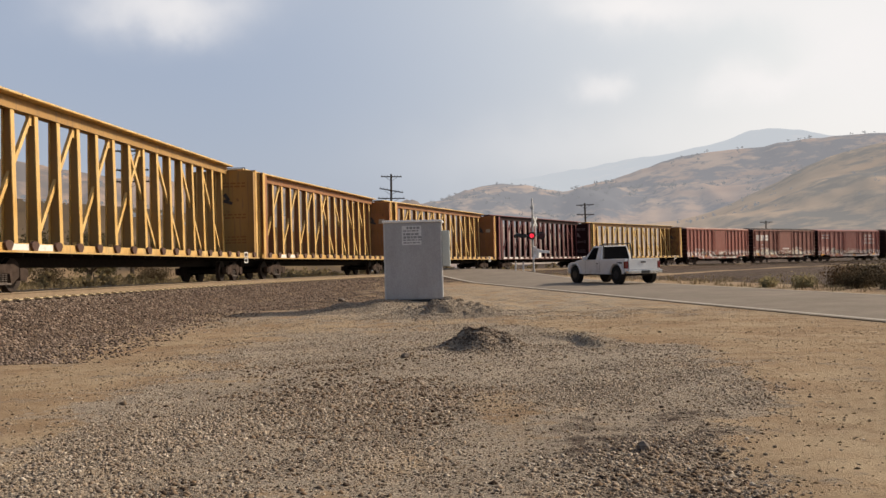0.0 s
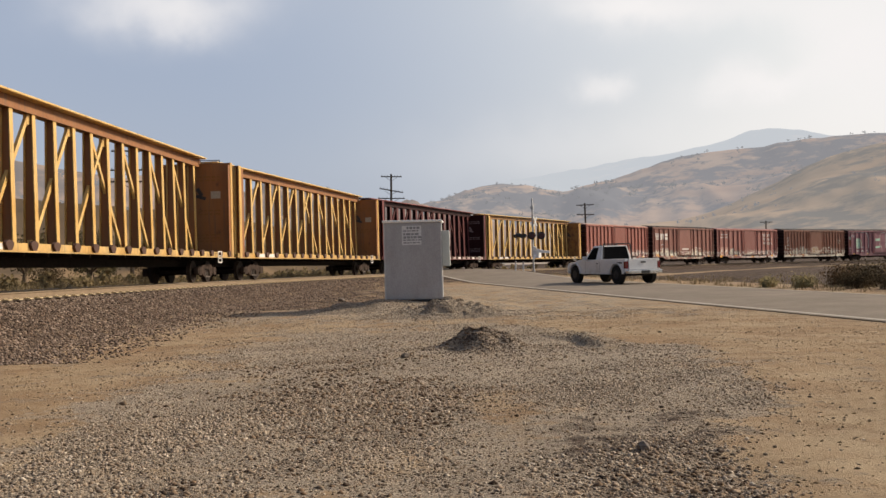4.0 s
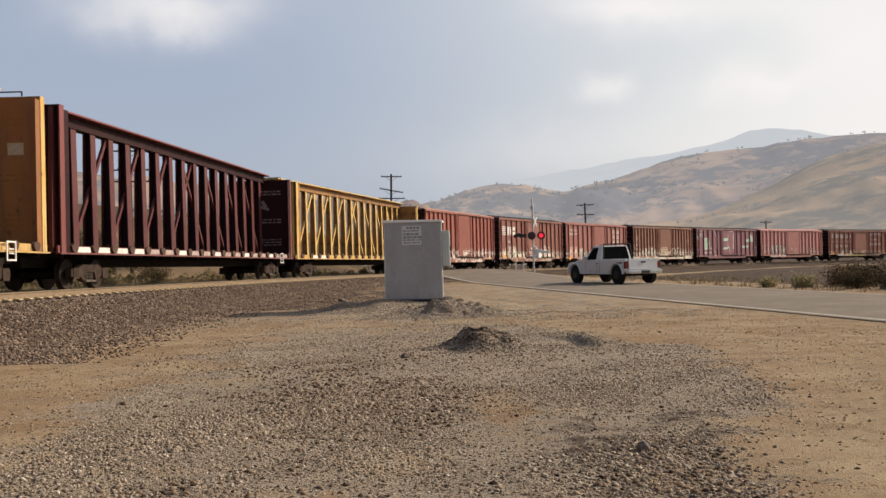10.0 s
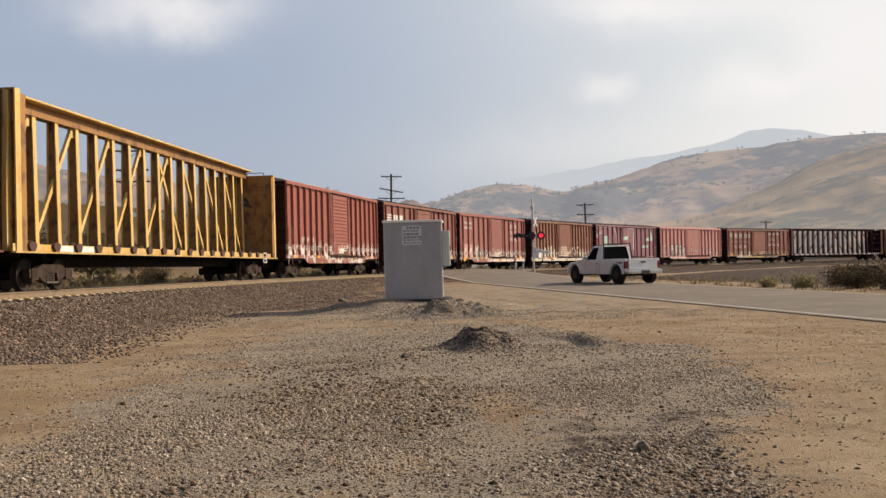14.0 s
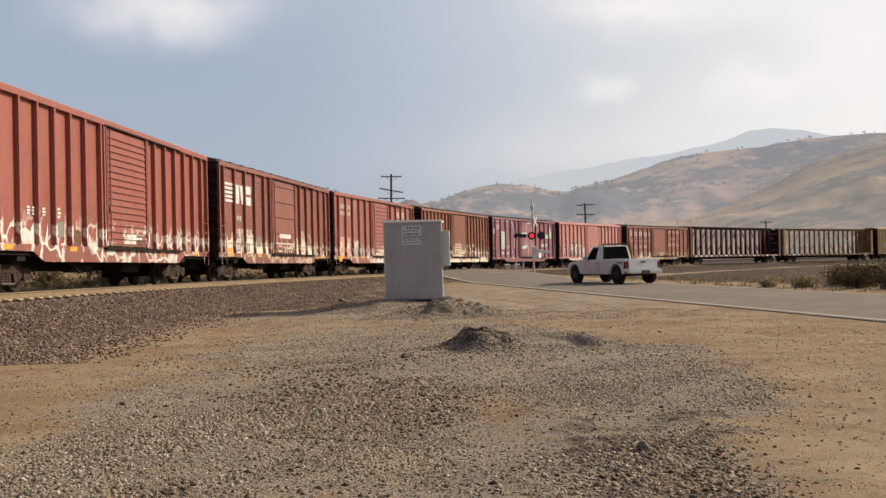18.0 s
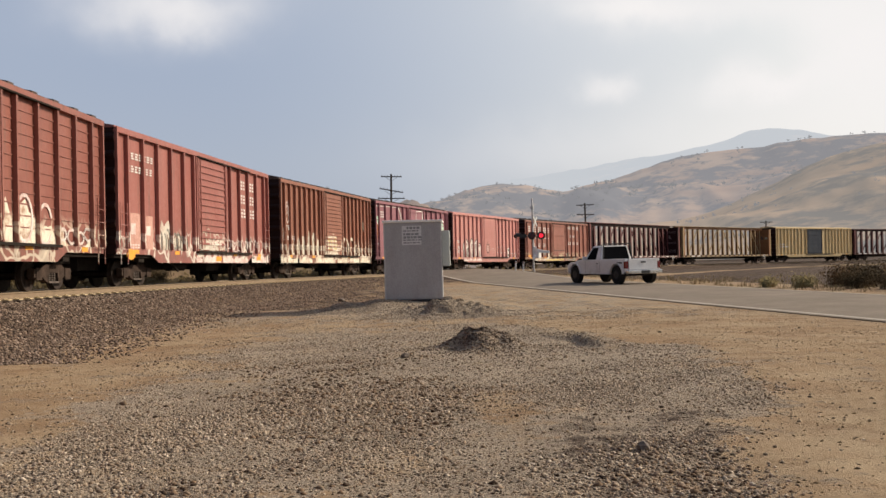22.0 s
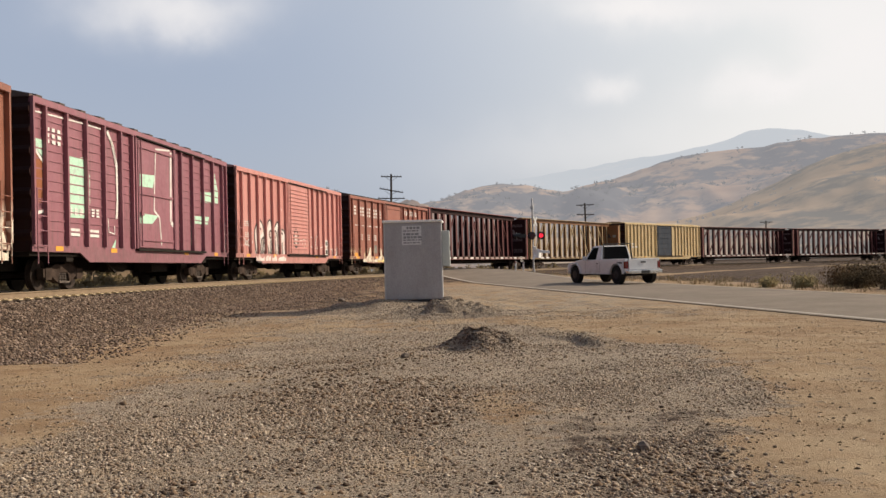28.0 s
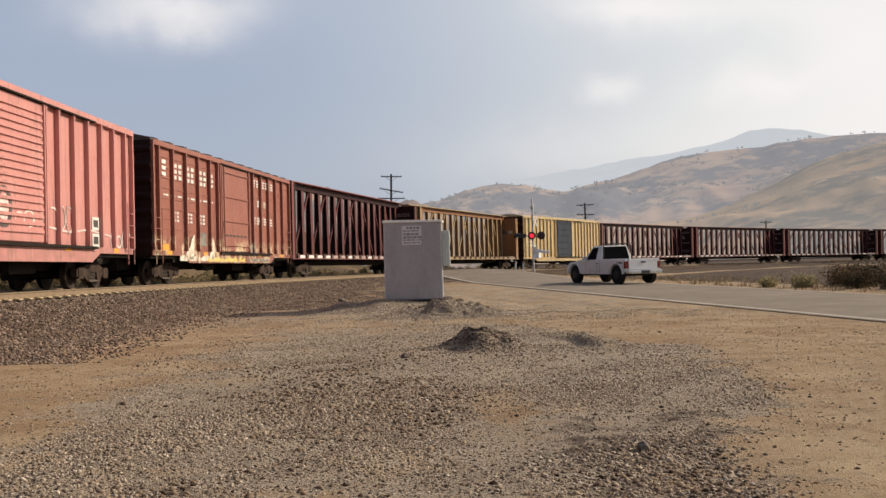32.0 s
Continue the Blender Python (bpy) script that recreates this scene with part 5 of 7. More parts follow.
def side_marks(car, half, W, zb, zt):
    q = glyphs(-7.0, -6.45, 3.66, 4.2, 1, 81) + glyphs(-5.95, -5.15, 3.62, 4.15, 2, 82) + glyphs(-4.8, -3.95, 3.6, 4.15, 2, 83) + glyphs(-3.5, -2.75, 3.58, 4.12, 2, 84) + glyphs(-2.4, -1.9, 3.6, 4.1, 1, 85)
    q += [rect(-6.9 + 0.62 * i, -6.5 + 0.62 * i, 3.0, 3.06) for i in range(8)] + glyphs(-6.05, -5.45, 2.15, 2.5, 2, 86) + glyphs(-4.8, -4.2, 2.15, 2.5, 2, 87) + glyphs(-3.6, -2.95, 2.15, 2.5, 2, 88)
    q += glyphs(2.9, 5.9, 4.05, 4.35, 7, 89) + glyphs(3.4, 4.8, 3.2, 3.45, 3, 90) + glyphs(2.85, 5.8, 2.42, 2.72, 6, 91)
    flat_on_wall("stencil", car, q, W, "white_mark", "rows of faded white lettering bars", 0.024)
    flat_on_wall("paint_patch", car, [[(-5.35, 0.85), (-4.3, 0.85), (-4.2, 1.75), (-4.45, 1.6), (-4.65, 1.3)], [(-2.75, 0.85), (-2.15, 0.85), (-2.15, 1.55), (-2.35, 1.7), (-2.45, 1.4)]] + wash(-5.6, -2.0, 0.8, 0.98, 92, 0.08), W, "cream_wash", "cream paint spills", 0.05)
    flat_on_wall("paint_patch", car, wash(-2.9, 1.5, 0.78, 0.93, 93, 0.08), W, "yellow_spray", "yellow paint spills on the sill", 0.056)
    flat_on_wall("paint_patch", car, wash(2.15, 3.2, zb, 1.75, 94, 0.25) + wash(1.9, 4.9, 0.78, 0.95, 95, 0.08), W, "slate_patch", "grey-green painted patch", 0.05)
    flat_on_wall("data_panel", car, [rect(-3.55, -2.95, 1.35, 1.85)], W, "slate_patch", "small dark data panel", 0.02)
    flat_on_wall("stencil", car, [rect(-0.9 + 0.45 * i, -0.6 + 0.45 * i, 1.78, 1.86) for i in range(6)], W, "black_mark", "dark door latch marks", 0.0825)
    flat_on_wall("reflector", car, [rect(-7.3, -6.5, 1.15, 1.36)], W, "orange_mark", "yellow reflector panel", 0.03)


M["pale_tag"] = noise_mat("worn_cream_spray_paint", (0.50, 0.45, 0.37), (0.66, 0.61, 0.52), 3, 0.7, c=(0.30, 0.17, 0.11), cscale=1.8, cat=0.57)
M["cream_wash"] = noise_mat("flaking_cream_paint", (0.60, 0.54, 0.42), (0.74, 0.69, 0.58), 2.2, 0.75, c=(0.36, 0.22, 0.15), cscale=2.4, cat=0.56, csoft=0.08)
M["grey_tag"] = plain_mat("faded_brown_grey_spray", (0.20, 0.13, 0.10), 0.8)
M["dark_tag"] = noise_mat("dark_grey_spray", (0.055, 0.045, 0.042), (0.11, 0.085, 0.08), 3, 0.8)
M["pink_white"] = noise_mat("sprayed_white_paint", (0.60, 0.50, 0.46), (0.72, 0.65, 0.60), 2.5, 0.7, c=(0.48, 0.27, 0.23), cscale=2.2, cat=0.60)
M["pink_patch"] = noise_mat("pale_pink_repaint", (0.46, 0.25, 0.20), (0.55, 0.32, 0.26), 2.5, 0.75, c=(0.36, 0.15, 0.11), cscale=2.0, cat=0.6)
M["rust_patch"] = noise_mat("dark_rust_field", (0.10, 0.055, 0.036), (0.17, 0.09, 0.058), 4, 0.85, c=(0.23, 0.10, 0.07), cscale=2.5, cat=0.55)
M["rust_patch2"] = noise_mat("orange_rust_field", (0.24, 0.085, 0.04), (0.32, 0.13, 0.06), 4, 0.85, c=(0.16, 0.06, 0.03), cscale=2.5, cat=0.6)
M["slate_patch"] = noise_mat("grey_green_panel_paint", (0.17, 0.16, 0.14), (0.25, 0.235, 0.20), 5, 0.75, c=(0.10, 0.07, 0.055), cscale=3, cat=0.58)
M["yellow_spray"] = noise_mat("sprayed_yellow_paint", (0.58, 0.44, 0.10), (0.68, 0.55, 0.2), 3, 0.7, c=(0.4, 0.25, 0.1), cscale=2.5, cat=0.6)
M["pale_plate"] = plain_mat("pale_plate_paint", (0.42, 0.36, 0.27), 0.7)


LB, LC = 17.6377, 24.5362
RN = random.Random(77)
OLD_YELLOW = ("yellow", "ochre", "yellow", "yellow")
# flange, web, chord and sill tones of one maroon, light painted in
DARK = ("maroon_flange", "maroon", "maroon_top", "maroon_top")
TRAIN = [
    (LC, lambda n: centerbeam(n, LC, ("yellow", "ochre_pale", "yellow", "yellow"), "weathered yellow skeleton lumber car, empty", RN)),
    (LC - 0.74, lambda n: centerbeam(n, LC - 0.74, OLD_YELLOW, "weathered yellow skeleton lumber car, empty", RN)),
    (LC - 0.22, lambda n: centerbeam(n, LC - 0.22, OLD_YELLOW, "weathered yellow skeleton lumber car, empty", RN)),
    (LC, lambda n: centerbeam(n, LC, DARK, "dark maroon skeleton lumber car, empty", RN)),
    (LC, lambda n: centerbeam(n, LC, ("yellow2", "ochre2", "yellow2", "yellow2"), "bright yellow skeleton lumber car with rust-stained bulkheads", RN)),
    (LB + 0.07, lambda n: boxcar(n, LB + 0.07, "red", "orange-red boxcar with corrugated door and white sprayed patches", RN, ribs=((-7.9, -2.44, 7), (2.83, 7.67, 6)), door=(-1.1, 2.05), slats=16, flat_roof=True, roof_ribs=False, extra=red_marks, bars=False, inset=(0.7, 0.65), roof_mat="dusty_roof")),
    (LB + 0.06, lambda n: boxcar(n, LB + 0.06, "brown", "brown-red boxcar with white striped logo and whitewashed lower wall", RN, hbars=11, slats=5, ribs=((-7.3, -2.47, 5), (2.9, 7.5, 5)), door=(-1.35, 2.05), extra=striped_logo, bars=False, inset=(0.82, 0.7))),
    (LB, lambda n: boxcar(n, LB, "red2", "faded red boxcar with white graffiti along the lower wall", RN, slats=13, ribs=((-7.4, -2.73, 5), (2.4, 7.1, 5)), door=(-1.4, 1.7), flat_roof=True, roof_ribs=False, extra=low_tag, bars=False, inset=(0.42, 1.25))),
    (LB - 0.12, lambda n: boxcar(n, LB - 0.12, "rustbrown", "brown boxcar with pale graffiti along the lower wall", RN, slats=15, ribs=((-7.2, -1.95, 8), (2.65, 7.3, 7)), door=(-1.2, 2.0), extra=long_tag, bars=False, inset=(0.77, 0.95))),
    (LB - 0.46, lambda n: boxcar(n, LB - 0.46, "purple", "plum-coloured boxcar with large mint graffiti shapes", RN, hbars=12, slats=3, ribs=((-7.35, -2.7, 5), (2.5, 7.25, 5)), door=(-1.5, 1.7), extra=big_letters, bars=False, inset=(0.35, 1.0))),
    (LB, lambda n: boxcar(n, LB, "pink", "salmon-red boxcar with bubble graffiti beside the door", RN, slats=17, flat_roof=True, roof_ribs=False, ribs=((-7.5, -2.73, 6), (2.6, 7.3, 6)), door=(-1.5, 1.75), extra=white_tag, bars=False, inset=(0.4, 1.05))),
    (LB + 0.16, lambda n: boxcar(n, LB + 0.16, "rust", "rust-red boxcar with white lettering bars and yellow stains", RN, hbars=9, slats=4, ribs=((-7.4, -2.61, 5), (2.65, 7.15, 5)), door=(-1.4, 2.0), extra=side_marks, bars=False, inset=(0.78, 0.68))),
    (LC + 0.37, lambda n: centerbeam(n, LC + 0.37, DARK, "dark maroon skeleton lumber car, empty", RN)),
    (LC - 0.09, lambda n: centerbeam(n, LC - 0.09, ("yellow3", "ochre", "yellow3", "yellow3"), "pale yellow skeleton lumber car, empty", RN)),
    (21.28, lambda n: boxcar(n, 21.28, "ybox", "tall cream-yellow boxcar with dark slate double doors", RN, H=5.14, slats=6, ribs=((-9.2, -3.2, 8), (3.2, 9.2, 8)), door=(-1.9, 2.0), door_mat="blue_door", flat_roof=True, roof_ribs=False)),
    (LC + 0.8, lambda n: centerbeam(n, LC + 0.8, DARK, "dark maroon skeleton lumber car, empty", RN)),
    (LC, lambda n: centerbeam(n, LC, DARK, "dark maroon skeleton lumber car, empty", RN)),
    (LC, lambda n: centerbeam(n, LC, DARK, "dark maroon skeleton lumber car, empty", RN)),
    (LC, lambda n: centerbeam(n, LC, DARK, "dark maroon skeleton lumber car, empty", RN)),
]
FIRST_BOX = 5
S_FIRST, SPEED, SLOW = 184.11, 6.76251, -0.00079
CARS = []


def build_train():
    start = -sum(l for l, _ in TRAIN[:FIRST_BOX])
    for i, (l, make) in enumerate(TRAIN):
        is_box = 5 <= i <= 11 or i == 14
        car = make("boxcar" if is_box else "lumber_car")
        CARS.append((car, start + l / 2, l / 2 - (3.0 if is_box else 2.95)))
        start += l


build_train()


def car_pose(mid, half, t):
    s = S_FIRST - SPEED * t - SLOW * t * t / 2 + mid
    a, b = track_at(s - half), track_at(s + half)
    p, q = Vector(a[:3]), Vector(b[:3])
    d = (q - p).normalized()
    side = Vector((0, 0, 1)).cross(d).normalized()
    up = d.cross(side)
    m = Matrix((d, side, up)).transposed().to_4x4()
    m.translation = (p + q) / 2
    return m

# ---- equipment cabinet ----
def build_cabinet():
    x, y = BOX_AT
    z = float(ground_z(x, y - 0.8)) + 0.02
    t = thing("signal_cabinet", pose(x, y, z, 0, 0, -1.5), "tall silver-grey steel railway equipment cabinet on a gravel pad", "cabinet")
    w, d, h = 0.835, 0.75, 2.30
    bm = bmesh.new()
    box(bm, -w - 0.04, w + 0.04, -d - 0.04, d + 0.04, -0.35, 0.03)
    part("plinth", bm, M["black"], t, "dark concrete plinth")
    bm = bmesh.new()
    box(bm, -w, w, -d, d, 0.03, h)
    soften(bm, 0.012, 2)
    b = part("body", bm, M["galv"], t)
    bm = bmesh.new()
    for sx in (-1, 1):
        box(bm, sx * w - 0.02, sx * w + 0.02, -d - 0.012, -d + 0.03, 0.03, h - 0.02)
    part("corner_trim", bm, M["mast"], b, "bright corner trims")
    for x0 in (-w + 0.02, -0.41, 0.01, 0.425):
        bm = bmesh.new()
        box(bm, x0, x0 + 0.395, -d - 0.005, -d + 0.004, 0.06, h - 0.09)
        part("front_panel", bm, M["galv"], b)
    bm = bmesh.new()
    prism(bm, [(-w - 0.05, h), (w + 0.05, h), (w + 0.05, h + 0.06), (-w - 0.05, h + 0.075)], -d - 0.07, d + 0.07)
    soften(bm, 0.01, 1)
    part("roof", bm, M["white_paint"], t, "pale overhanging lid")
    bm = bmesh.new()
    box(bm, w, w + 0.24, 0.05, 0.62, 0.98, 2.06)
    soften(bm, 0.012, 1)
    c = part("side_box", bm, M["galv_green"], t, "pale green-grey side box")
    bm = bmesh.new()
    box(bm, w + 0.24, w + 0.26, 0.1, 0.15, 1.45, 1.6)
    part("handle", bm, M["steel"], c)
    bm = bmesh.new()
    box(bm, -0.31, 0.26, -d - 0.016, -d - 0.006, h - 0.66, h - 0.10)
    s = part("notice", bm, M["sign"], t, "faded white notice with unreadable print")
    rnd = random.Random(3)
    bm = bmesh.new()
    for k, zz in enumerate((h - 0.165, h - 0.25, h - 0.345, h - 0.44, h - 0.52, h - 0.60)):
        xx = -0.27 + (0.1 if k == 0 else 0)
        while xx < (0.12 if k == 0 else 0.2):
            l = rnd.uniform(0.04, 0.13)
            box(bm, xx, xx + l, -d - 0.019, -d - 0.016, zz - (0.033 if k in (0, 2, 3) else 0.02), zz + (0.033 if k in (0, 2, 3) else 0.02))
            xx += l + 0.022
    part("print", bm, M["sign_text"], s)


build_cabinet()


# ---- crossing signal ----
SHUTTERS = []


def build_signal():
    x, y = 7.02, 77.0
    z = -0.10
    t = thing("crossing_signal", pose(x, y, z, 0, 0, 6), "flashing railway crossing signal with white crossbuck and gate machine", "crossing signal")
    bm = bmesh.new()
    box(bm, -0.4, 0.4, -0.4, 0.4, -0.5, 0.12)
    soften(bm, 0.03, 1)
    part("footing", bm, M["asphalt"], t, "grey concrete footing")
    bm = bmesh.new()
    tube(bm, (0, 0, 0.1), (0, 0, 5.95), 0.075, 0.06, seg=12)
    tube(bm, (0, 0, 0.1), (0, 0, 0.5), 0.13, 0.11, seg=12)
    tube(bm, (0, 0, 5.95), (0, 0, 6.05), 0.08, 0.02, seg=12)
    part("mast", bm, M["mast"], t, "weathered aluminium mast")
    bm = bmesh.new()
    tube(bm, (0, 0, 5.2), (0, 0, 5.45), 0.13, seg=12)
    part("bell", bm, M["mast"], t)
    for a in (45, -45):
        bm = bmesh.new()
        box(bm, -0.52, 0.52, -0.12 - (0.012 if a > 0 else 0), -0.105 - (0.012 if a > 0 else 0), -0.10, 0.10, Matrix.Translation((0.1, 0, 4.2)) @ Matrix.Rotation(radians(58), 4, "Z") @ Matrix.Rotation(radians(a), 4, "Y"))
        part("crossbuck", bm, M["mast"], t, "white crossbuck board")
    bm = bmesh.new()
    bar(bm, (-1.35, 0.02, 3.12), (0.72, 0.02, 3.12), 0.07, 0.07, Vector((0, 0, 1)))
    part("light_arm", bm, M["mast"], t)
    for k, (xx, yy, turn) in enumerate(((-0.12, -0.14, 0), (0.62, -0.14, 0), (-1.28, 0.0, 75))):
        m = pose(xx, yy, 3.12, 0, 0, turn)
        bm = bmesh.new()
        tube(bm, (0, 0.0, 0), (0, 0.03, 0), 0.31, seg=28)
        disc = part("lamp_disc", bm, M["black"], t, "black round lamp background", at=m)
        bm = bmesh.new()
        tube(bm, (0, 0.03, 0), (0, 0.22, 0), 0.17, 0.11, seg=16)
        part("lamp_case", bm, M["black"], disc)
        bm = bmesh.new()
        n = 12
        for i in range(n):
            a0, a1 = math.pi * (-0.1 + 1.2 * i / n), math.pi * (-0.1 + 1.2 * (i + 1) / n)
            bar(bm, (0.21 * math.cos(a0), -0.13, 0.21 * math.sin(a0)), (0.21 * math.cos(a1), -0.13, 0.21 * math.sin(a1)), 0.3, 0.012, Vector((math.cos((a0 + a1) / 2), 0, math.sin((a0 + a1) / 2))))
        part("hood", bm, M["black"], disc)
        bm = bmesh.new()
        tube(bm, (0, -0.02, 0), (0, 0.0, 0), 0.165, seg=20)
        part("lens", bm, M["red_lens"] if k < 2 else M["tail"], disc, "round red lamp lens")
        if k < 2:
            # stand-in disc, no part of such a lamp: covers the glowing lens between flashes
            bm = bmesh.new()
            tube(bm, (0, -0.004, 0), (0, 0.004, 0), 0.195, seg=20)
            sh = part("shutter", bm, M["dark_red"], disc, "added dark disc that blanks the lens between flashes", at=Matrix.Translation((0, -0.20, 0)))
            SHUTTERS.append((sh, k))
    # gate machine with counterweight
    bm = bmesh.new()
    turn = Matrix.Translation((0.24, -0.2, 0)) @ Matrix.Rotation(radians(-38), 4, "Z")
    box(bm, -0.27, 0.27, -0.24, 0.24, 1.36, 1.98, turn)
    soften(bm, 0.07, 3)
    part("gate_machine", bm, M["white_paint"], t, "white gate machine housing")
    bm = bmesh.new()
    bar(bm, (0.15, -0.42, 1.98), (0.62, -0.5, 1.86), 0.26, 0.14)
    bar(bm, (0.62, -0.5, 1.86), (1.18, -0.5, 1.82), 0.20, 0.12)
    bar(bm, (0.0, -0.42, 1.98), (0.06, -0.5, 2.25), 0.20, 0.12)
    bar(bm, (0.05, -0.42, 1.6), (-0.12, -0.5, 1.25), 0.2, 0.10)
    soften(bm, 0.02, 1)
    part("counterweight_arm", bm, M["white_paint"], t, "white counterweight arm")
    for xx in (-0.95, -0.68):
        bm = bmesh.new()
        tube(bm, (xx, -0.1, 3.12), (xx, 0.12, 3.12), 0.17, 0.14, seg=14)
        part("side_lamp", bm, M["black"], t, "side-facing lamp in a black hood")


M["dark_red"] = plain_mat("unlit_lens_stand_in", (0.05, 0.006, 0.008), 0.35)
build_signal()


def build_markers():
    for x, y, h in ((5.35, 73.5, 0.78), (6.0, 74.5, 0.72)):
        z = float(ground_z(x, y))
        t = thing("marker_post", pose(x, y, z - 0.05, 0, 2, 0), "short white plastic marker post by the crossing", "post", "marker posts")
        bm = bmesh.new()
        box(bm, -0.06, 0.06, -0.02, 0.02, -0.15, h)
        soften(bm, 0.01, 1)
        part("post", bm, M["marker"], t)
        bm = bmesh.new()
        box(bm, -0.05, 0.05, -0.026, -0.02, h - 0.14, h - 0.04)
        part("reflector", bm, M["tail"], t)


build_markers()


# ---- pickup truck ----
def build_truck():
    head = -radians(22.5)
    x, y = 8.44, 49.6
    al, ac = road_coords(x, y)
    z = float(road_z(al)) + 0.02 - 0.0035 * ac * ac
    # local x forward, y to the driver's left
    m = Matrix.Translation((x, y, z)) @ Matrix.Rotation(math.pi / 2 - head, 4, "Z")
    t = thing("pickup_truck", m, "dusty white regular-cab pickup truck waiting on the road", "pickup truck")
    W = 1.0
    wb = 1.95
    R = 0.46

    def shell(bm, outline, half, tuck=0.06):
        """Side outline drawn across, drawn in a little at the top and bottom edges."""
        prism(bm, outline, -half, half)
    bm = bmesh.new()
    fz = 0.62
    out = [(-2.68, 0.60), (-2.70, 1.12), (-0.42, 1.14), (1.15, 1.17), (1.30, 1.15), (2.45, 1.07), (2.66, 0.98), (2.76, 0.84), (2.76, 0.58), (2.6, 0.52)]

    def arch(cx):
        return [(cx + 0.55 * math.cos(a), 0.46 + 0.54 * math.sin(a)) for a in [math.radians(15 + 15 * i) for i in range(11)]]
    out += arch(wb) + [(1.40, 0.48), (-1.40, 0.48)] + arch(-wb) + [(-2.5, 0.55)]
    shell(bm, out, W - 0.03)
    soften(bm, 0.035, 2)
    body = part("body", bm, M["car_white"], t, "white body side panels")
    # wheel arch flares
    for cx in (wb, -wb):
        for sy in (-1, 1):
            bm = bmesh.new()
            pts = [(cx + 0.57 * math.cos(a), 0.46 + 0.56 * math.sin(a)) for a in [math.radians(5 + 17 * i) for i in range(11)]]
            for p, q in zip(pts, pts[1:]):
                bar(bm, (p[0], sy * (W - 0.01), p[1]), (q[0], sy * (W - 0.01), q[1]), 0.05, 0.09, Vector((0, 1, 0)))
            part("arch_flare", bm, M["car_white"], body)
    # hood
    bm = bmesh.new()
    prism(bm, [(1.1, 1.12), (1.15, 1.24), (1.9, 1.21), (2.45, 1.14), (2.70, 1.03), (2.76, 0.9)], -0.66, 0.66)
    soften(bm, 0.05, 3)
    part("hood", bm, M["car_white"], t)
    # cab greenhouse
    bm = bmesh.new()
    lo, hi = 1.13, 1.88
    ring0 = [(1.28, -0.90), (1.28, 0.90), (-0.42, 0.92), (-0.42, -0.92)]
    ring1 = [(0.52, -0.72), (0.52, 0.72), (-0.30, 0.74), (-0.30, -0.74)]
    a = [bm.verts.new((px, py, lo)) for px, py in ring0]
    b = [bm.verts.new((px, py, hi)) for px, py in ring1]
    bm.faces.new(a[::-1])
    bm.faces.new(b)
    for i in range(4):
        j = (i + 1) % 4
        bm.faces.new((a[i], a[j], b[j], b[i]))
    soften(bm, 0.05, 3)
    cab = part("cab", bm, M["car_white"], t, smooth=False)

    def pane(name, c, lift):
        bm = bmesh.new()
        n = (Vector(c[1]) - Vector(c[0])).cross(Vector(c[2]) - Vector(c[1])).normalized()
        mid = sum((Vector(p) for p in c), Vector()) / len(c)
        if n.dot(mid - Vector((0.3, 0, 1.5))) < 0:
            n = -n
        f = [bm.verts.new(Vector(p) + n * lift) for p in c]
        g = [bm.verts.new(Vector(p) - n * 0.01) for p in c]
        bm.faces.new(f)
        for i in range(len(f)):
            j = (i + 1) % len(f)
            bm.faces.new((f[j], f[i], g[i], g[j]))
        part(name, bm, M["tint"], cab, "dark tinted glass")
    k0, k1 = 0.10, 0.88

    def mixp(p, q, u):
        return tuple(p[i] * (1 - u) + q[i] * u for i in range(3))

    def side(sy):
        f0, f1 = (1.28, sy * 0.90, lo), (0.52, sy * 0.72, hi)
        r0, r1 = (-0.42, sy * 0.92, lo), (-0.30, sy * 0.74, hi)
        A, B, C, D = mixp(f0, f1, k0), mixp(f0, f1, k1), mixp(r0, r1, k1), mixp(r0, r1, k0)
        return [mixp(A, D, 0.16), mixp(A, D, 0.72), mixp(B, C, 0.70), mixp(B, C, 0.14)]
    L = side(1)
    pane("side_window", [L[0], L[3], L[2], L[1]], 0.012)
    Rr = side(-1)
    pane("side_window", Rr, 0.012)
    r0, r1, q0, q1 = (-0.42, 0.92, lo), (-0.30, 0.74, hi), (-0.42, -0.92, lo), (-0.30, -0.74, hi)
    A, B, C, D = mixp(r0, r1, k0), mixp(r0, r1, 0.94), mixp(q0, q1, 0.94), mixp(q0, q1, k0)
    pane("rear_window", [mixp(A, D, 0.07), mixp(B, C, 0.07), mixp(B, C, 0.93), mixp(A, D, 0.93)], 0.012)
    f0, f1, g0, g1 = (1.28, 0.90, lo), (0.52, 0.72, hi), (1.28, -0.90, lo), (0.52, -0.72, hi)
    A, B, C, D = mixp(f0, f1, k0), mixp(f0, f1, 0.88), mixp(g0, g1, 0.88), mixp(g0, g1, k0)
    pane("windscreen", [mixp(A, D, 0.93), mixp(B, C, 0.93), mixp(B, C, 0.07), mixp(A, D, 0.07)], 0.012)
    bm = bmesh.new()
    for yy in (-0.45, -0.22, 0, 0.22, 0.45):
        box(bm, 0.2, 0.34, yy - 0.05, yy + 0.05, hi - 0.01, hi + 0.05)
    pieces("roof_lamp", bm, M["trim"], cab, "row of roof marker lamps")
    bm = bmesh.new()
    for sy in (-1, 1):
        bar(bm, (-0.56, sy * 0.84, 1.18), (-0.50, sy * 0.76, 1.97), 0.05, 0.05)
    bar(bm, (-0.50, -0.76, 1.965), (-0.50, 0.76, 1.965), 0.05, 0.05, Vector((0, 0, 1)))
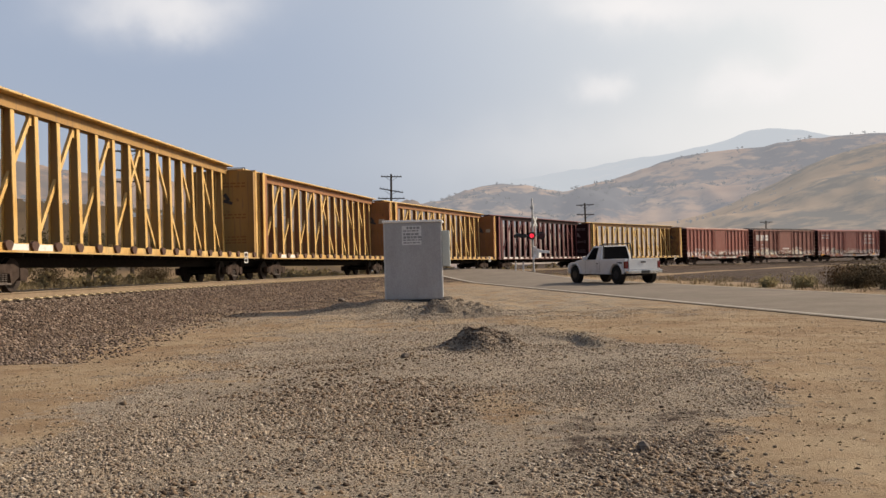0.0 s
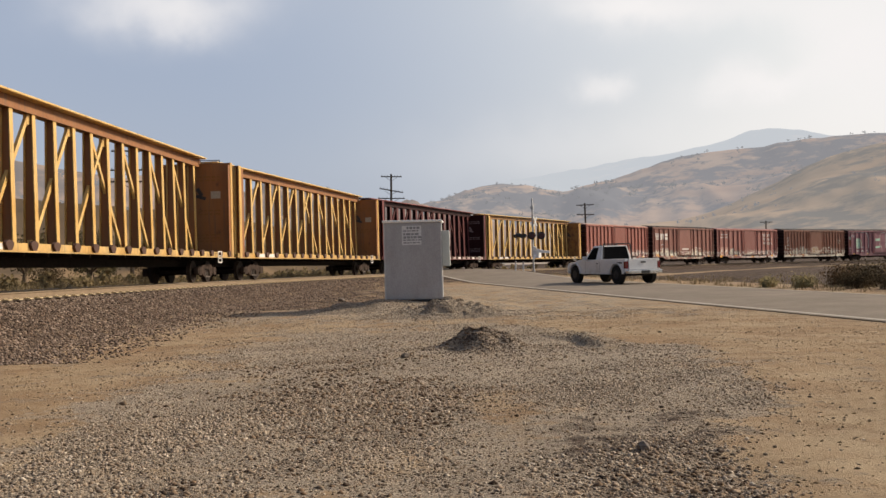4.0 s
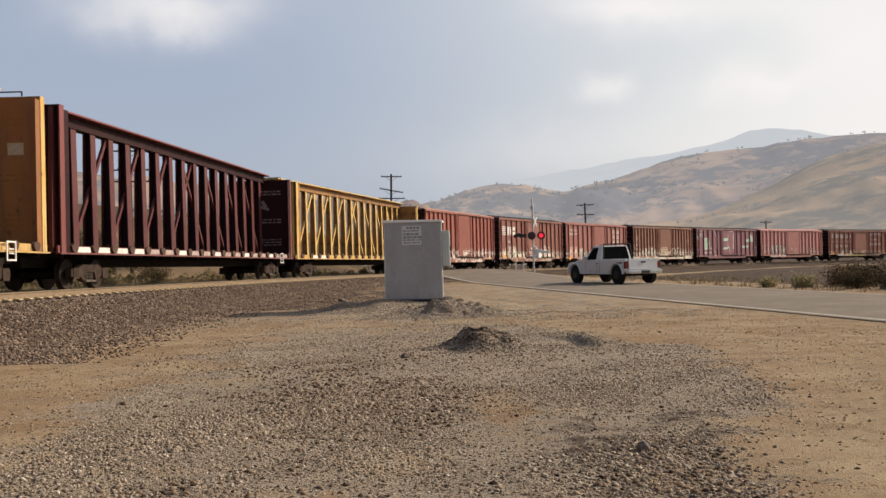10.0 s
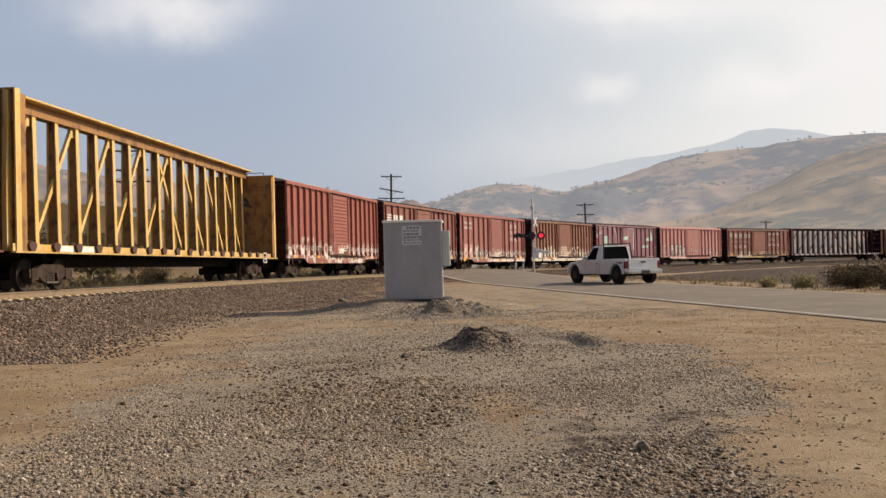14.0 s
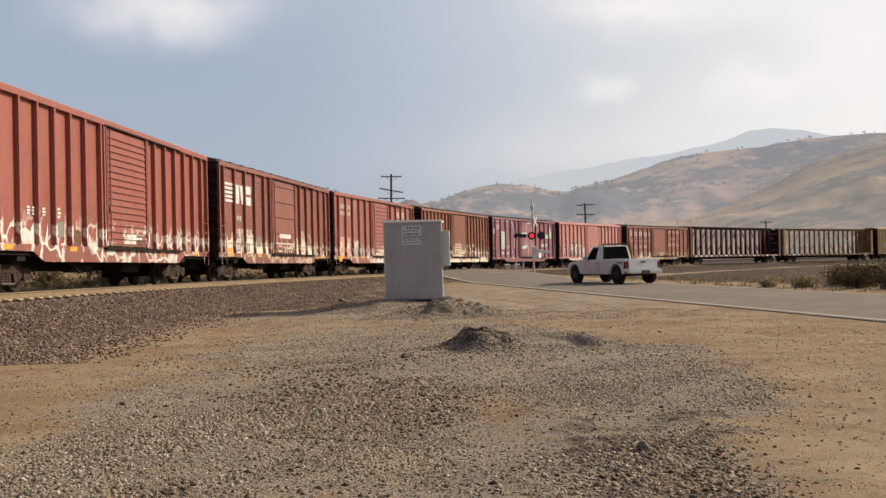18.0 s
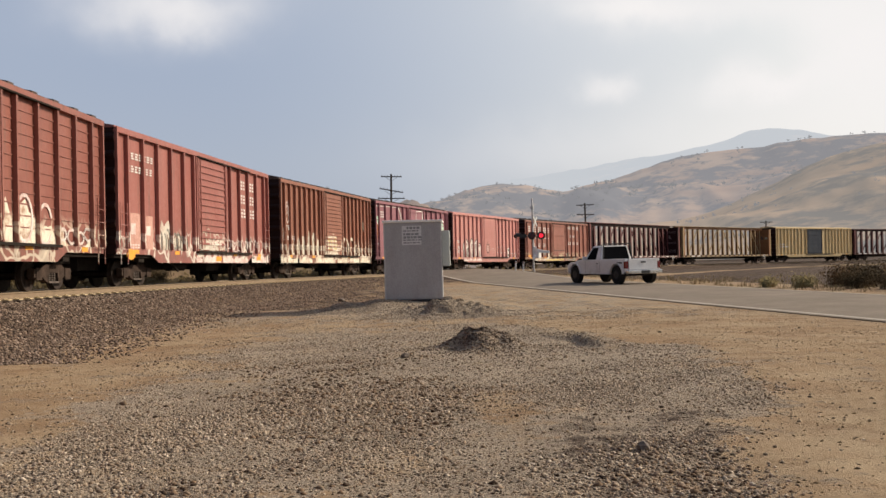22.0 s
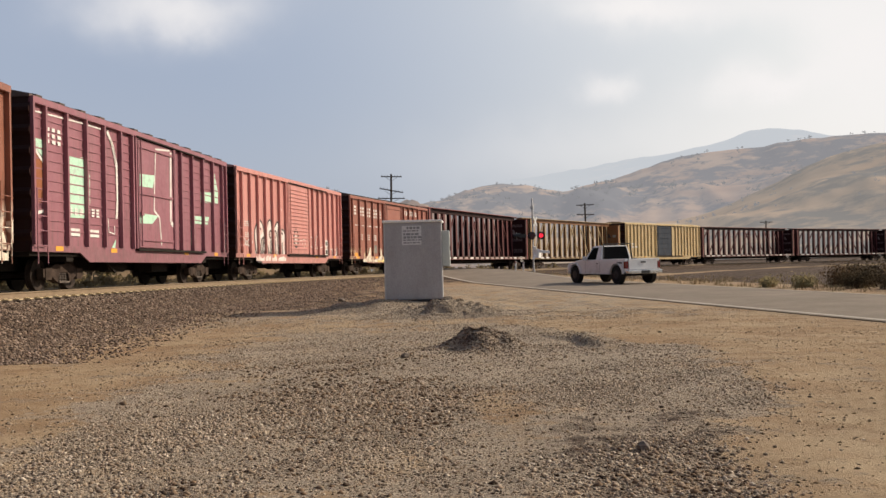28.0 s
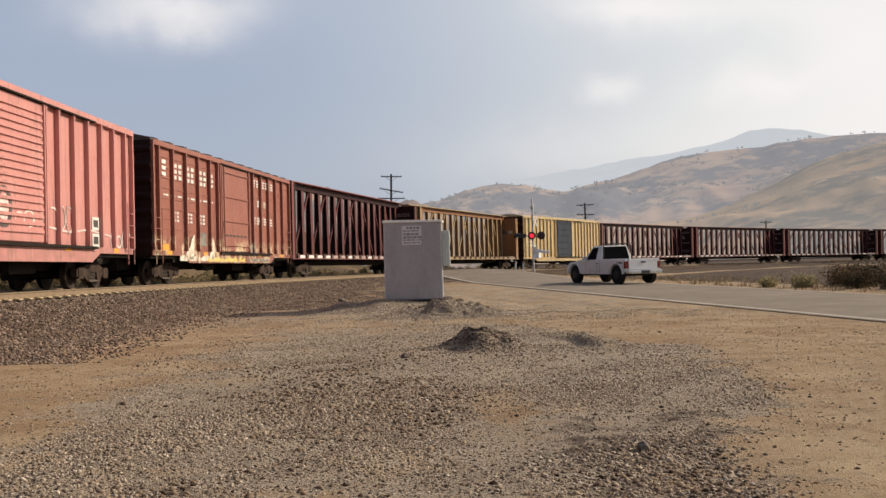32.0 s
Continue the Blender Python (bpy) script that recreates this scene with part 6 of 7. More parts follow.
    part("cab_rack", bm, M["trim"], t, "black tubular rack behind the cab")
    # load bed: walls over a sunken floor
    bm = bmesh.new()
    box(bm, -2.62, -0.5, -0.86, 0.86, 1.125, 1.145)
    part("bed_floor", bm, M["trim"], t, "dark bed liner")
    bm = bmesh.new()
    for sy in (-1, 1):
        box(bm, -2.70, -0.46, min(sy * 0.86, sy * 0.965), max(sy * 0.86, sy * 0.965), 1.10, 1.215)
    box(bm, -0.54, -0.46, -0.96, 0.96, 1.10, 1.215)
    soften(bm, 0.02, 2)
    part("bed_rail", bm, M["car_white"], t)
    bm = bmesh.new()
    box(bm, -2.755, -2.66, -0.80, 0.80, 0.70, 1.215)
    soften(bm, 0.025, 2)
    tg = part("tailgate", bm, M["car_white"], t, "white tailgate")
    bm = bmesh.new()
    box(bm, -2.775, -2.752, -0.13, 0.13, 1.02, 1.09)
    part("handle", bm, M["trim"], tg)
    bm = bmesh.new()
    box(bm, -2.97, -2.70, -0.95, 0.95, 0.50, 0.69)
    soften(bm, 0.04, 2)
    bp = part("rear_bumper", bm, M["chrome"], t, "chrome rear bumper")
    bm = bmesh.new()
    box(bm, -2.985, -2.965, -0.24, 0.24, 0.52, 0.66)
    part("plate_recess", bm, M["trim"], bp, "dark plate recess")
    bm = bmesh.new()
    box(bm, 2.62, 2.86, -0.95, 0.95, 0.46, 0.66)
    soften(bm, 0.04, 2)
    part("front_bumper", bm, M["chrome"], t)
    for sy in (-1, 1):
        bm = bmesh.new()
        box(bm, -2.735, -2.58, min(sy * 0.80, sy * 0.985), max(sy * 0.80, sy * 0.985), 0.76, 1.10)
        soften(bm, 0.015, 1)
        part("tail_lamp", bm, M["tail"], t, "red tail lamp")
        bm = bmesh.new()
        box(bm, 0.74, 0.86, min(sy * 0.95, sy * 1.20), max(sy * 0.95, sy * 1.20), 1.17, 1.36)
        soften(bm, 0.03, 2)
        part("mirror", bm, M["car_white"], t, "white door mirror")
        bm = bmesh.new()
        box(bm, -0.30, -0.14, min(sy * 0.965, sy * 0.99), max(sy * 0.965, sy * 0.99), 0.98, 1.02)
        part("door_handle", bm, M["trim"], t)
        bm = bmesh.new()
        for xx in (-0.42, 0.95):
            box(bm, xx - 0.006, xx + 0.006, min(sy * 0.965, sy * 0.974), max(sy * 0.965, sy * 0.974), 0.54, 1.12)
        part("door_seam", bm, M["trim"], t)
        bm = bmesh.new()
        box(bm, -2.45, -1.95, min(sy * 0.968, sy * 0.974), max(sy * 0.968, sy * 0.974), 1.0, 1.07)
        part("decal", bm, M["trim"], t, "dark side decal bar")
        for cx in (wb, -wb):
            bm = bmesh.new()
            tube(bm, (0, -0.13, 0), (0, 0.13, 0), R, seg=30)
            soften(bm, 0.03, 2)
            wh = part("wheel", bm, M["tyre"], t, "black off-road tyre", at=Matrix.Translation((cx, sy * (W - 0.13), R)))
            bm = bmesh.new()
            tube(bm, (0, sy * 0.10, 0), (0, sy * 0.135, 0), 0.23, 0.20, seg=20)
            for k in range(8):
                a0 = k * math.pi / 4
                bar(bm, (0.05 * math.cos(a0), sy * 0.14, 0.05 * math.sin(a0)), (0.2 * math.cos(a0), sy * 0.14, 0.2 * math.sin(a0)), 0.05, 0.03)
            part("rim", bm, M["rim"], wh)
    bm = bmesh.new()
    box(bm, -2.6, 2.5, -0.5, 0.5, 0.4, 0.62)
    for cx in (wb, -wb):
        tube(bm, (cx, -0.85, R), (cx, 0.85, R), 0.08)
        box(bm, cx - 0.5, cx + 0.5, -0.72, 0.72, 0.5, 0.98)
    part("chassis", bm, M["tyre"], t, "black chassis and axles")


build_truck()


# ---- telegraph poles ----
def build_pole(x, y, z, h, arms, lean, yaw, label):
    t = thing("telegraph_pole", pose(x, y, z, 0, lean, yaw), label, "utility pole", "telegraph poles along the line")
    bm = bmesh.new()
    tube(bm, (0, 0, -1.5), (0, 0, h), 0.19, 0.12, seg=10)
    part("pole", bm, M["timber"], t, "dark creosoted timber pole")
    for zz, half, tilt in arms:
        bm = bmesh.new()
        bar(bm, (-half, -0.16, zz + tilt), (half, -0.16, zz - tilt), 0.12, 0.12)
        arm = part("crossarm", bm, M["timber"], t, "dark timber crossarm")
        bm = bmesh.new()
        for s in (-1, 1):
            bar(bm, (0, -0.16, zz - 0.55), (s * half * 0.55, -0.16, zz - 0.06), 0.04, 0.03)
        part("brace", bm, M["steel"], arm)
        for u in (-0.92, -0.62, -0.32, 0.32, 0.62, 0.92):
            bm = bmesh.new()
            tube(bm, (u * half, -0.16, zz + 0.06 - u * tilt), (u * half, -0.16, zz + 0.2 - u * tilt), 0.045, 0.03, seg=8)
            part("insulator", bm, M["glass_ins"], arm)


def pole_at(px, depth, top, arms, yaw, label, lean=0.0):
    x = px * depth
    g = float(ground_z(x, depth))
    build_pole(x, depth, g, top - g, [(top - g - dz, half, tilt) for dz, half, tilt in arms], lean, yaw, label)


POLE_LABEL = "tall dark timber telegraph pole with crossarms behind the railway"
pole_at(-0.0525, 125.0, 12.2, [(0.35, 1.3, 0), (2.1, 1.5, 0.25), (3.1, 1.7, 0.0)], 8, POLE_LABEL, 1.2)
pole_at(0.1455, 150.0, 9.15, [(0.3, 1.35, 0), (1.75, 1.35, 0.05)], 6, POLE_LABEL, -1.0)
pole_at(0.327, 205.0, 7.3, [(0.3, 1.3, 0)], 4, POLE_LABEL, 0)
pole_at(-0.3145, 86.0, 11.8, [(0.35, 1.5, 0), (2.0, 1.6, 0.0), (3.0, 1.7, 0)], 10, POLE_LABEL, 0)


# ---- hills ----
def hill_material(name, haze, haze_glow, tan_a, tan_b, scrub, cut):
    m = bpy.data.materials.new(name)
    m.use_nodes = True
    nt = m.node_tree
    N, L = nt.nodes.new, nt.links.new
    out = nt.nodes["Material Output"]
    p = nt.nodes["Principled BSDF"]
    p.inputs["Roughness"].default_value = 1.0
    p.inputs["Specular IOR Level"].default_value = 0.0
    geo = N("ShaderNodeNewGeometry")

    def noi(scale, detail, stretch=(1, 1, 1)):
        mp = N("ShaderNodeMapping")
        mp.inputs["Scale"].default_value = stretch
        L(geo.outputs["Position"], mp.inputs[0])
        n = N("ShaderNodeTexNoise")
        n.inputs["Scale"].default_value, n.inputs["Detail"].default_value, n.inputs["Roughness"].default_value = scale, detail, 0.62
        L(mp.outputs[0], n.inputs[0])
        return n.outputs[0]

    def ramp(v, lo, hi):
        r = N("ShaderNodeMapRange")
        r.inputs[1].default_value, r.inputs[2].default_value = lo, hi
        L(v, r.inputs[0])
        return r.outputs[0]
    a = N("ShaderNodeMixRGB")
    a.inputs[1].default_value, a.inputs[2].default_value = (*tan_a, 1), (*tan_b, 1)
    L(ramp(noi(0.012, 9, (1, 1, 3.0)), 0.36, 0.64), a.inputs[0])
    b = N("ShaderNodeMixRGB")
    b.inputs[2].default_value = (*scrub, 1)
    L(a.outputs[0], b.inputs[1])
    fine = N("ShaderNodeMath")
    fine.operation = "MULTIPLY_ADD"
    L(noi(0.05, 6), fine.inputs[0])
    fine.inputs[1].default_value = 0.60
    L(noi(0.008, 5, (1, 1, 1.8)), fine.inputs[2])
    L(ramp(fine.outputs[0], cut + 0.235, cut + 0.36), b.inputs[0])
    L(b.outputs[0], p.inputs["Base Color"])
    # distance haze painted in: backdrop slopes mix with a flat sky-toned glow
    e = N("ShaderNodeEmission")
    e.inputs[0].default_value = (*haze_glow, 1)
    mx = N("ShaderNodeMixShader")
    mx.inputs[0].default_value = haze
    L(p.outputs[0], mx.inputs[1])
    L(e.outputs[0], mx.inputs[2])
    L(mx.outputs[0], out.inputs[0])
    return m


def build_hill(name, crest, d0, d1, mat, label, rough, seed, nu=220, nv=46):
    """A range of slopes: crest gives (azimuth, elevation) in degrees of the skyline at distance d1; the foot lies at d0."""
    az = np.array([c[0] for c in crest])
    el = np.array([c[1] for c in crest])
    us = np.linspace(az[0], az[-1], nu)
    crest_el = np.interp(us, az, el)
    k = np.hanning(9)
    crest_el = np.convolve(np.pad(crest_el, 4, mode="edge"), k / k.sum(), "valid")
    verts = []
    for j in range(nv + 6):
        v = j / (nv - 1)
        for i, u in enumerate(us):
            a = radians(u)
            if v <= 1:
                d = d0 + (d1 - d0) * v
                h = d1 * math.cos(min(abs(a), 0.45)) * math.tan(radians(crest_el[i])) + EYE.z
                prof = v ** 1.15
                q = Vector((d * math.sin(a) / (0.22 * d1), d * math.cos(a) / (0.34 * d1), seed))
                g = noise.ridged_multi_fractal(q, 0.9, 2.1, 5, 1.0, 2.0) - 1.0
                z = -2.5 + (h + 2.5) * prof + g * rough * math.sin(math.pi * min(1, v)) ** 1.3
                if v > 0.9:
                    z += rough * 0.05 * noise.noise(Vector((u * 1.3, seed, 0)))
            else:
                d = d1 + (v - 1) * (d1 - d0) * 3
                z = verts[(nv - 1) * nu + i][2] - (v - 1) * (d1 - d0) * 1.2
            verts.append((d * math.sin(a), d * math.cos(a), z))
    faces = [(j * nu + i, j * nu + i + 1, (j + 1) * nu + i + 1, (j + 1) * nu + i) for j in range(nv + 5) for i in range(nu - 1)]
    me = stuff_mesh(name, verts, faces, mat, True)
    ob = new(name, me)
    tagged(ob, label, "hill", kind="structure")
    return verts, nu, nv


TAN_A, TAN_B, SCRUB = (0.37, 0.235, 0.15), (0.52, 0.37, 0.25), (0.10, 0.105, 0.115)
HILLS = []


def build_hills():
    near = [(-2, 0.35), (3.9, 1.08), (7.1, 1.30), (10.3, 1.50), (13.4, 1.75), (15.5, 2.27), (17.15, 3.07), (18.74, 3.81), (20.3, 4.71), (21.84, 5.34), (23.2, 5.73), (24.3, 5.95), (27, 6.6), (33, 7.4), (45, 7.6)]
    mid = [(-14, 0.6), (-6, 1.5), (-2, 2.5), (-0.32, 3.12), (0.9, 3.61), (2.12, 4.0), (3.14, 4.14), (4.38, 4.1), (5.57, 3.91), (6.92, 3.5), (8.29, 3.93), (9.83, 4.22), (10.66, 4.46), (11.68, 4.85), (13.0, 5.27), (14.0, 5.51), (15.63, 5.69), (17.85, 5.85), (18.8, 6.05), (20.35, 6.27), (21.86, 6.38), (23.35, 6.47), (24.3, 6.5), (32, 7.5), (45, 8)]
    far = [(-4, 0.8), (1, 2.4), (2.6, 3.8), (3.86, 4.31), (5.6, 4.45), (6.44, 4.67), (9.0, 5.02), (10.68, 5.32), (12.35, 5.53), (14.0, 5.83), (15.64, 6.16), (16.5, 6.5), (17.25, 6.8), (18.5, 6.95), (20.36, 6.72), (21.86, 6.35), (24.1, 6.2), (34, 6.0), (45, 5)]
    left = [(-62, 9), (-45, 8.2), (-32, 7.4), (-24.1, 6.4), (-21.3, 5.7), (-18.5, 5.1), (-15.5, 4.5), (-10.8, 3.9), (-6, 3.3), (-2, 2.7), (1, 1.9), (5, 0.6)]
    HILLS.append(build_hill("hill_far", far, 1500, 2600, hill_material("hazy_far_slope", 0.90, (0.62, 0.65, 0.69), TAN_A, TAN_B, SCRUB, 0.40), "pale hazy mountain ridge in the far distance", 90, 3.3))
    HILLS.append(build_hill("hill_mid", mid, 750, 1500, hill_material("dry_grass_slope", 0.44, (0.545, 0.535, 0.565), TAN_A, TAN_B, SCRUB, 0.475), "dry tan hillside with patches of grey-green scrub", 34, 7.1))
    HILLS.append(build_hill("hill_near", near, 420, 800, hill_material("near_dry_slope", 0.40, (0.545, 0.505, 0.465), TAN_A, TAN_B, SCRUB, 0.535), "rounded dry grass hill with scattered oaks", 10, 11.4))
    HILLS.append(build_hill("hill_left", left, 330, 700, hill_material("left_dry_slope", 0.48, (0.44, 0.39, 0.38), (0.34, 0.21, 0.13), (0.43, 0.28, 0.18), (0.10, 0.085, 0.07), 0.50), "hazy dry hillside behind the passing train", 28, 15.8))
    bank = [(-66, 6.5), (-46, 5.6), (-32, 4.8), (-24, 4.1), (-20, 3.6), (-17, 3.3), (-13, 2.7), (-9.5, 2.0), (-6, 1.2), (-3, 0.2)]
    HILLS.append(build_hill("hill_bank", bank, 78, 170, hill_material("brushy_slope", 0.12, (0.34, 0.29, 0.26), (0.22, 0.14, 0.07), (0.31, 0.205, 0.11), (0.10, 0.068, 0.038), 0.44), "brushy tan slope rising behind the railway", 2.5, 19.3))


build_hills()


def blob_cloud(pts, rnd, segs=1):
    """Uneven clumps of small leaf-like faces round the given centres (x, y, z, r)."""
    verts, faces = [], []
    for x, y, z, r in pts:
        for k in range(segs):
            d = Vector((rnd.gauss(0, 1), rnd.gauss(0, 1), rnd.gauss(0, 0.8))).normalized() * r * rnd.uniform(0.05, 0.8)
            c = Vector((x, y, z)) + d
            a = Vector((rnd.gauss(0, 1), rnd.gauss(0, 1), rnd.gauss(0, 1))).normalized()
            b = a.orthogonal().normalized()
            s = r * rnd.uniform(0.12, 0.28)
            n = len(verts)
            verts += [tuple(c + a * s), tuple(c + b * s * 0.7), tuple(c - a * s), tuple(c - b * s * 0.7)]
            faces.append((n, n + 1, n + 2, n + 3))
    return verts, faces


# the foliage also carries distance haze as a flat glow
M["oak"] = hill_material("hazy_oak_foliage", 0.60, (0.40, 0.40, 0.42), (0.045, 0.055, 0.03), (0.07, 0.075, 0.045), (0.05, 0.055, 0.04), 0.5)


def build_hill_trees():
    rnd = random.Random(12)
    pts = []
    for (verts, nu, nv), count, size in ((HILLS[1], 3400, 3.6), (HILLS[2], 420, 2.0), (HILLS[3], 500, 2.8), (HILLS[4], 420, 0.8)):
        for _ in range(count):
            j, i = rnd.randint(8, nv - 1), rnd.randint(0, nu - 1)
            if rnd.random() < 0.12:
                j = nv - 1 - rnd.randint(0, 1)
            x, y, z = verts[j * nu + i]
            if noise.noise(Vector((x * 0.007, y * 0.007, 2.0))) + 0.5 * noise.noise(Vector((x * 0.02, y * 0.02, 5.0))) < 0.16 and rnd.random() < 0.9:
                continue
            r = size * rnd.uniform(0.5, 1.2)
            for _k in range(3):
                pts.append((x + rnd.uniform(-r, r) * 0.7, y + rnd.uniform(-r, r) * 0.7, z + r * rnd.uniform(0.3, 1.0), r * rnd.uniform(0.5, 0.85)))
    v, f = blob_cloud(pts, rnd, 28)
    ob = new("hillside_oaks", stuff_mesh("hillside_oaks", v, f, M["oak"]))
    tagged(ob, "scattered dark oaks and shrubs on the hillsides", "trees", kind="stuff")


build_hill_trees()


# ---- clouds ----
def build_clouds():
    m = bpy.data.materials.new("thin_cloud")
    m.use_nodes = True
    nt = m.node_tree
    nt.nodes.clear()
    N, L = nt.nodes.new, nt.links.new
    out = N("ShaderNodeOutputMaterial")
    co = N("ShaderNodeTexCoord")
    sep = N("ShaderNodeSeparateXYZ")
    warp = N("ShaderNodeTexNoise")
    warp.inputs["Scale"].default_value, warp.inputs["Detail"].default_value = 0.0035, 5
    L(co.outputs["Object"], warp.inputs[0])
    vm = N("ShaderNodeVectorMath")
    vm.operation = "MULTIPLY_ADD"
    L(warp.outputs["Color"], vm.inputs[0])
    vm.inputs[1].default_value = (340, 340, 260)
    add = N("ShaderNodeVectorMath")
    add.operation = "ADD"
    L(co.outputs["Object"], vm.inputs[2])
    L(vm.outputs[0], add.inputs[0])
    add.inputs[1].default_value = (-170, -170, -130)
    L(add.outputs[0], sep.inputs[0])

    def math_node(op, a, b=None):
        n = N("ShaderNodeMath")
        n.operation = op
        for i, v in ((0, a), (1, b)):
            if v is None:
                continue
            if isinstance(v, (int, float)):
                n.inputs[i].default_value = v
            else:
                L(v, n.inputs[i])
        return n.outputs[0]
    u = math_node("DIVIDE", sep.outputs[0], sep.outputs[1])
    w = math_node("DIVIDE", sep.outputs[2], sep.outputs[1])
    total = None
    # tangent of azimuth and height, widths, strength
    for cu, cw, su, sw, k in ((-0.275, 0.264, 0.088, 0.030, 0.80), (0.190, 0.256, 0.078, 0.024, 0.85), (0.163, 0.172, 0.022, 0.013, 0.62), (0.325, 0.170, 0.058, 0.018, 0.72), (0.445, 0.20, 0.075, 0.06, 0.95), (0.34, 0.25, 0.12, 0.02, 0.55), (0.36, 0.12, 0.17, 0.05, 0.5), (0.12, 0.105, 0.16, 0.03, 0.2)):
        a = math_node("DIVIDE", math_node("SUBTRACT", u, cu), su)
        b = math_node("DIVIDE", math_node("SUBTRACT", w, cw), sw)
        g = math_node("EXPONENT", math_node("MULTIPLY", math_node("ADD", math_node("MULTIPLY", a, a), math_node("MULTIPLY", b, b)), -1.0))
        g = math_node("MULTIPLY", g, k)
        total = g if total is None else math_node("ADD", total, g)
    em = N("ShaderNodeEmission")
    em.inputs[0].default_value = (0.94, 0.91, 0.90, 1)
    em.inputs[1].default_value = 0.98
    tr = N("ShaderNodeBsdfTransparent")
    mx = N("ShaderNodeMixShader")
    cl = math_node("MINIMUM", total, 0.95)
    L(cl, mx.inputs[0])
    L(tr.outputs[0], mx.inputs[1])
    L(em.outputs[0], mx.inputs[2])
    L(mx.outputs[0], out.inputs[0])
    verts, faces = [], []
    nu, nv = 40, 16
    for j in range(nv):
        for i in range(nu):
            a, e = radians(-42 + 84 * i / (nu - 1)), radians(1.0 + 30 * j / (nv - 1))
            verts.append((4300 * math.cos(e) * math.sin(a), 4300 * math.cos(e) * math.cos(a), 4300 * math.sin(e)))
    for j in range(nv - 1):
        for i in range(nu - 1):
            faces.append((j * nu + i, j * nu + i + 1, (j + 1) * nu + i + 1, (j + 1) * nu + i))
    ob = new("clouds", stuff_mesh("clouds", verts, faces, m, True))
    tagged(ob, "soft white clouds drifting in a hazy sky", "clouds", kind="structure")
    ob.location.z = EYE.z
    return ob


CLOUDS = build_clouds()


# ---- brush, grass and stones ----
M["brush"] = noise_mat("dark_olive_brush", (0.045, 0.034, 0.019), (0.085, 0.062, 0.035), 3, 0.95, 0, 0, c=(0.085, 0.055, 0.028), cscale=1.5, cat=0.56, spec=0.05)
M["rusty_brush"] = noise_mat("rust_brown_brush", (0.075, 0.042, 0.02), (0.13, 0.08, 0.04), 3, 0.95, 0, 0, spec=0.05)
M["weed"] = noise_mat("grey_green_weed", (0.27, 0.22, 0.105), (0.36, 0.29, 0.15), 3, 0.95, 0, 0, spec=0.05)
M["straw"] = noise_mat("dry_straw_grass", (0.27, 0.20, 0.105), (0.38, 0.29, 0.16), 2, 0.9, 0, 0, world_space=True)
M["twig"] = noise_mat("grey_brown_twig", (0.10, 0.075, 0.05), (0.16, 0.12, 0.085), 8, 0.9, 0, 0.2)


def build_bush(x, y, r, h, mat, label, seed, name="bush"):
    rnd = random.Random(seed)
    z = float(ground_z(x, y))
    t = thing(name, pose(x, y, z - 0.03), label, "bush", "roadside brush")
    bm = bmesh.new()
    tips = []
    for k in range(12):
        a = rnd.uniform(0, 6.28)
        q = Vector((math.cos(a) * r * rnd.uniform(0.2, 0.9), math.sin(a) * r * rnd.uniform(0.2, 0.9), h * rnd.uniform(0.55, 0.95)))
        tube(bm, (q.x * 0.1, q.y * 0.1, 0), q * 0.75, 0.018, 0.008, seg=5, caps=False)
        tips.append(q)
    part("stems", bm, M["twig"], t, "bare grey-brown stems")
    pts = [(q.x, q.y, q.z * 0.85, 0.26 * r + 0.1) for q in tips] + [(q.x * 0.7, q.y * 0.7, q.z * 0.4, 0.3 * r) for q in tips]
    verts, faces = [], []
    for x0, y0, z0, rr in pts:
        for k in range(80):
            d = Vector((rnd.gauss(0, 0.5), rnd.gauss(0, 0.5), rnd.gauss(0, 0.45))) * rr * 1.2
            c = Vector((x0, y0, max(0.03, z0 + d.z))) + Vector((d.x, d.y, 0))
            a = Vector((rnd.gauss(0, 1), rnd.gauss(0, 1), rnd.gauss(0.5, 1))).normalized()
            b = a.orthogonal().normalized()
            s = rnd.uniform(0.03, 0.075)
            n = len(verts)
            verts += [tuple(c + a * s), tuple(c + b * s * 0.4), tuple(c - a * s), tuple(c - b * s * 0.4)]
            faces.append((n, n + 1, n + 2, n + 3))
    me = stuff_mesh("leaves", verts, faces, M[mat])
    o = part("leaves", me, None, t)
    o["kind"] = "stuff"


def road_point(al, ac):
    p = ROAD_MID + ROAD_DIR * al + Vector((ROAD_DIR.y, -ROAD_DIR.x, 0)) * ac
    return p.x, p.y


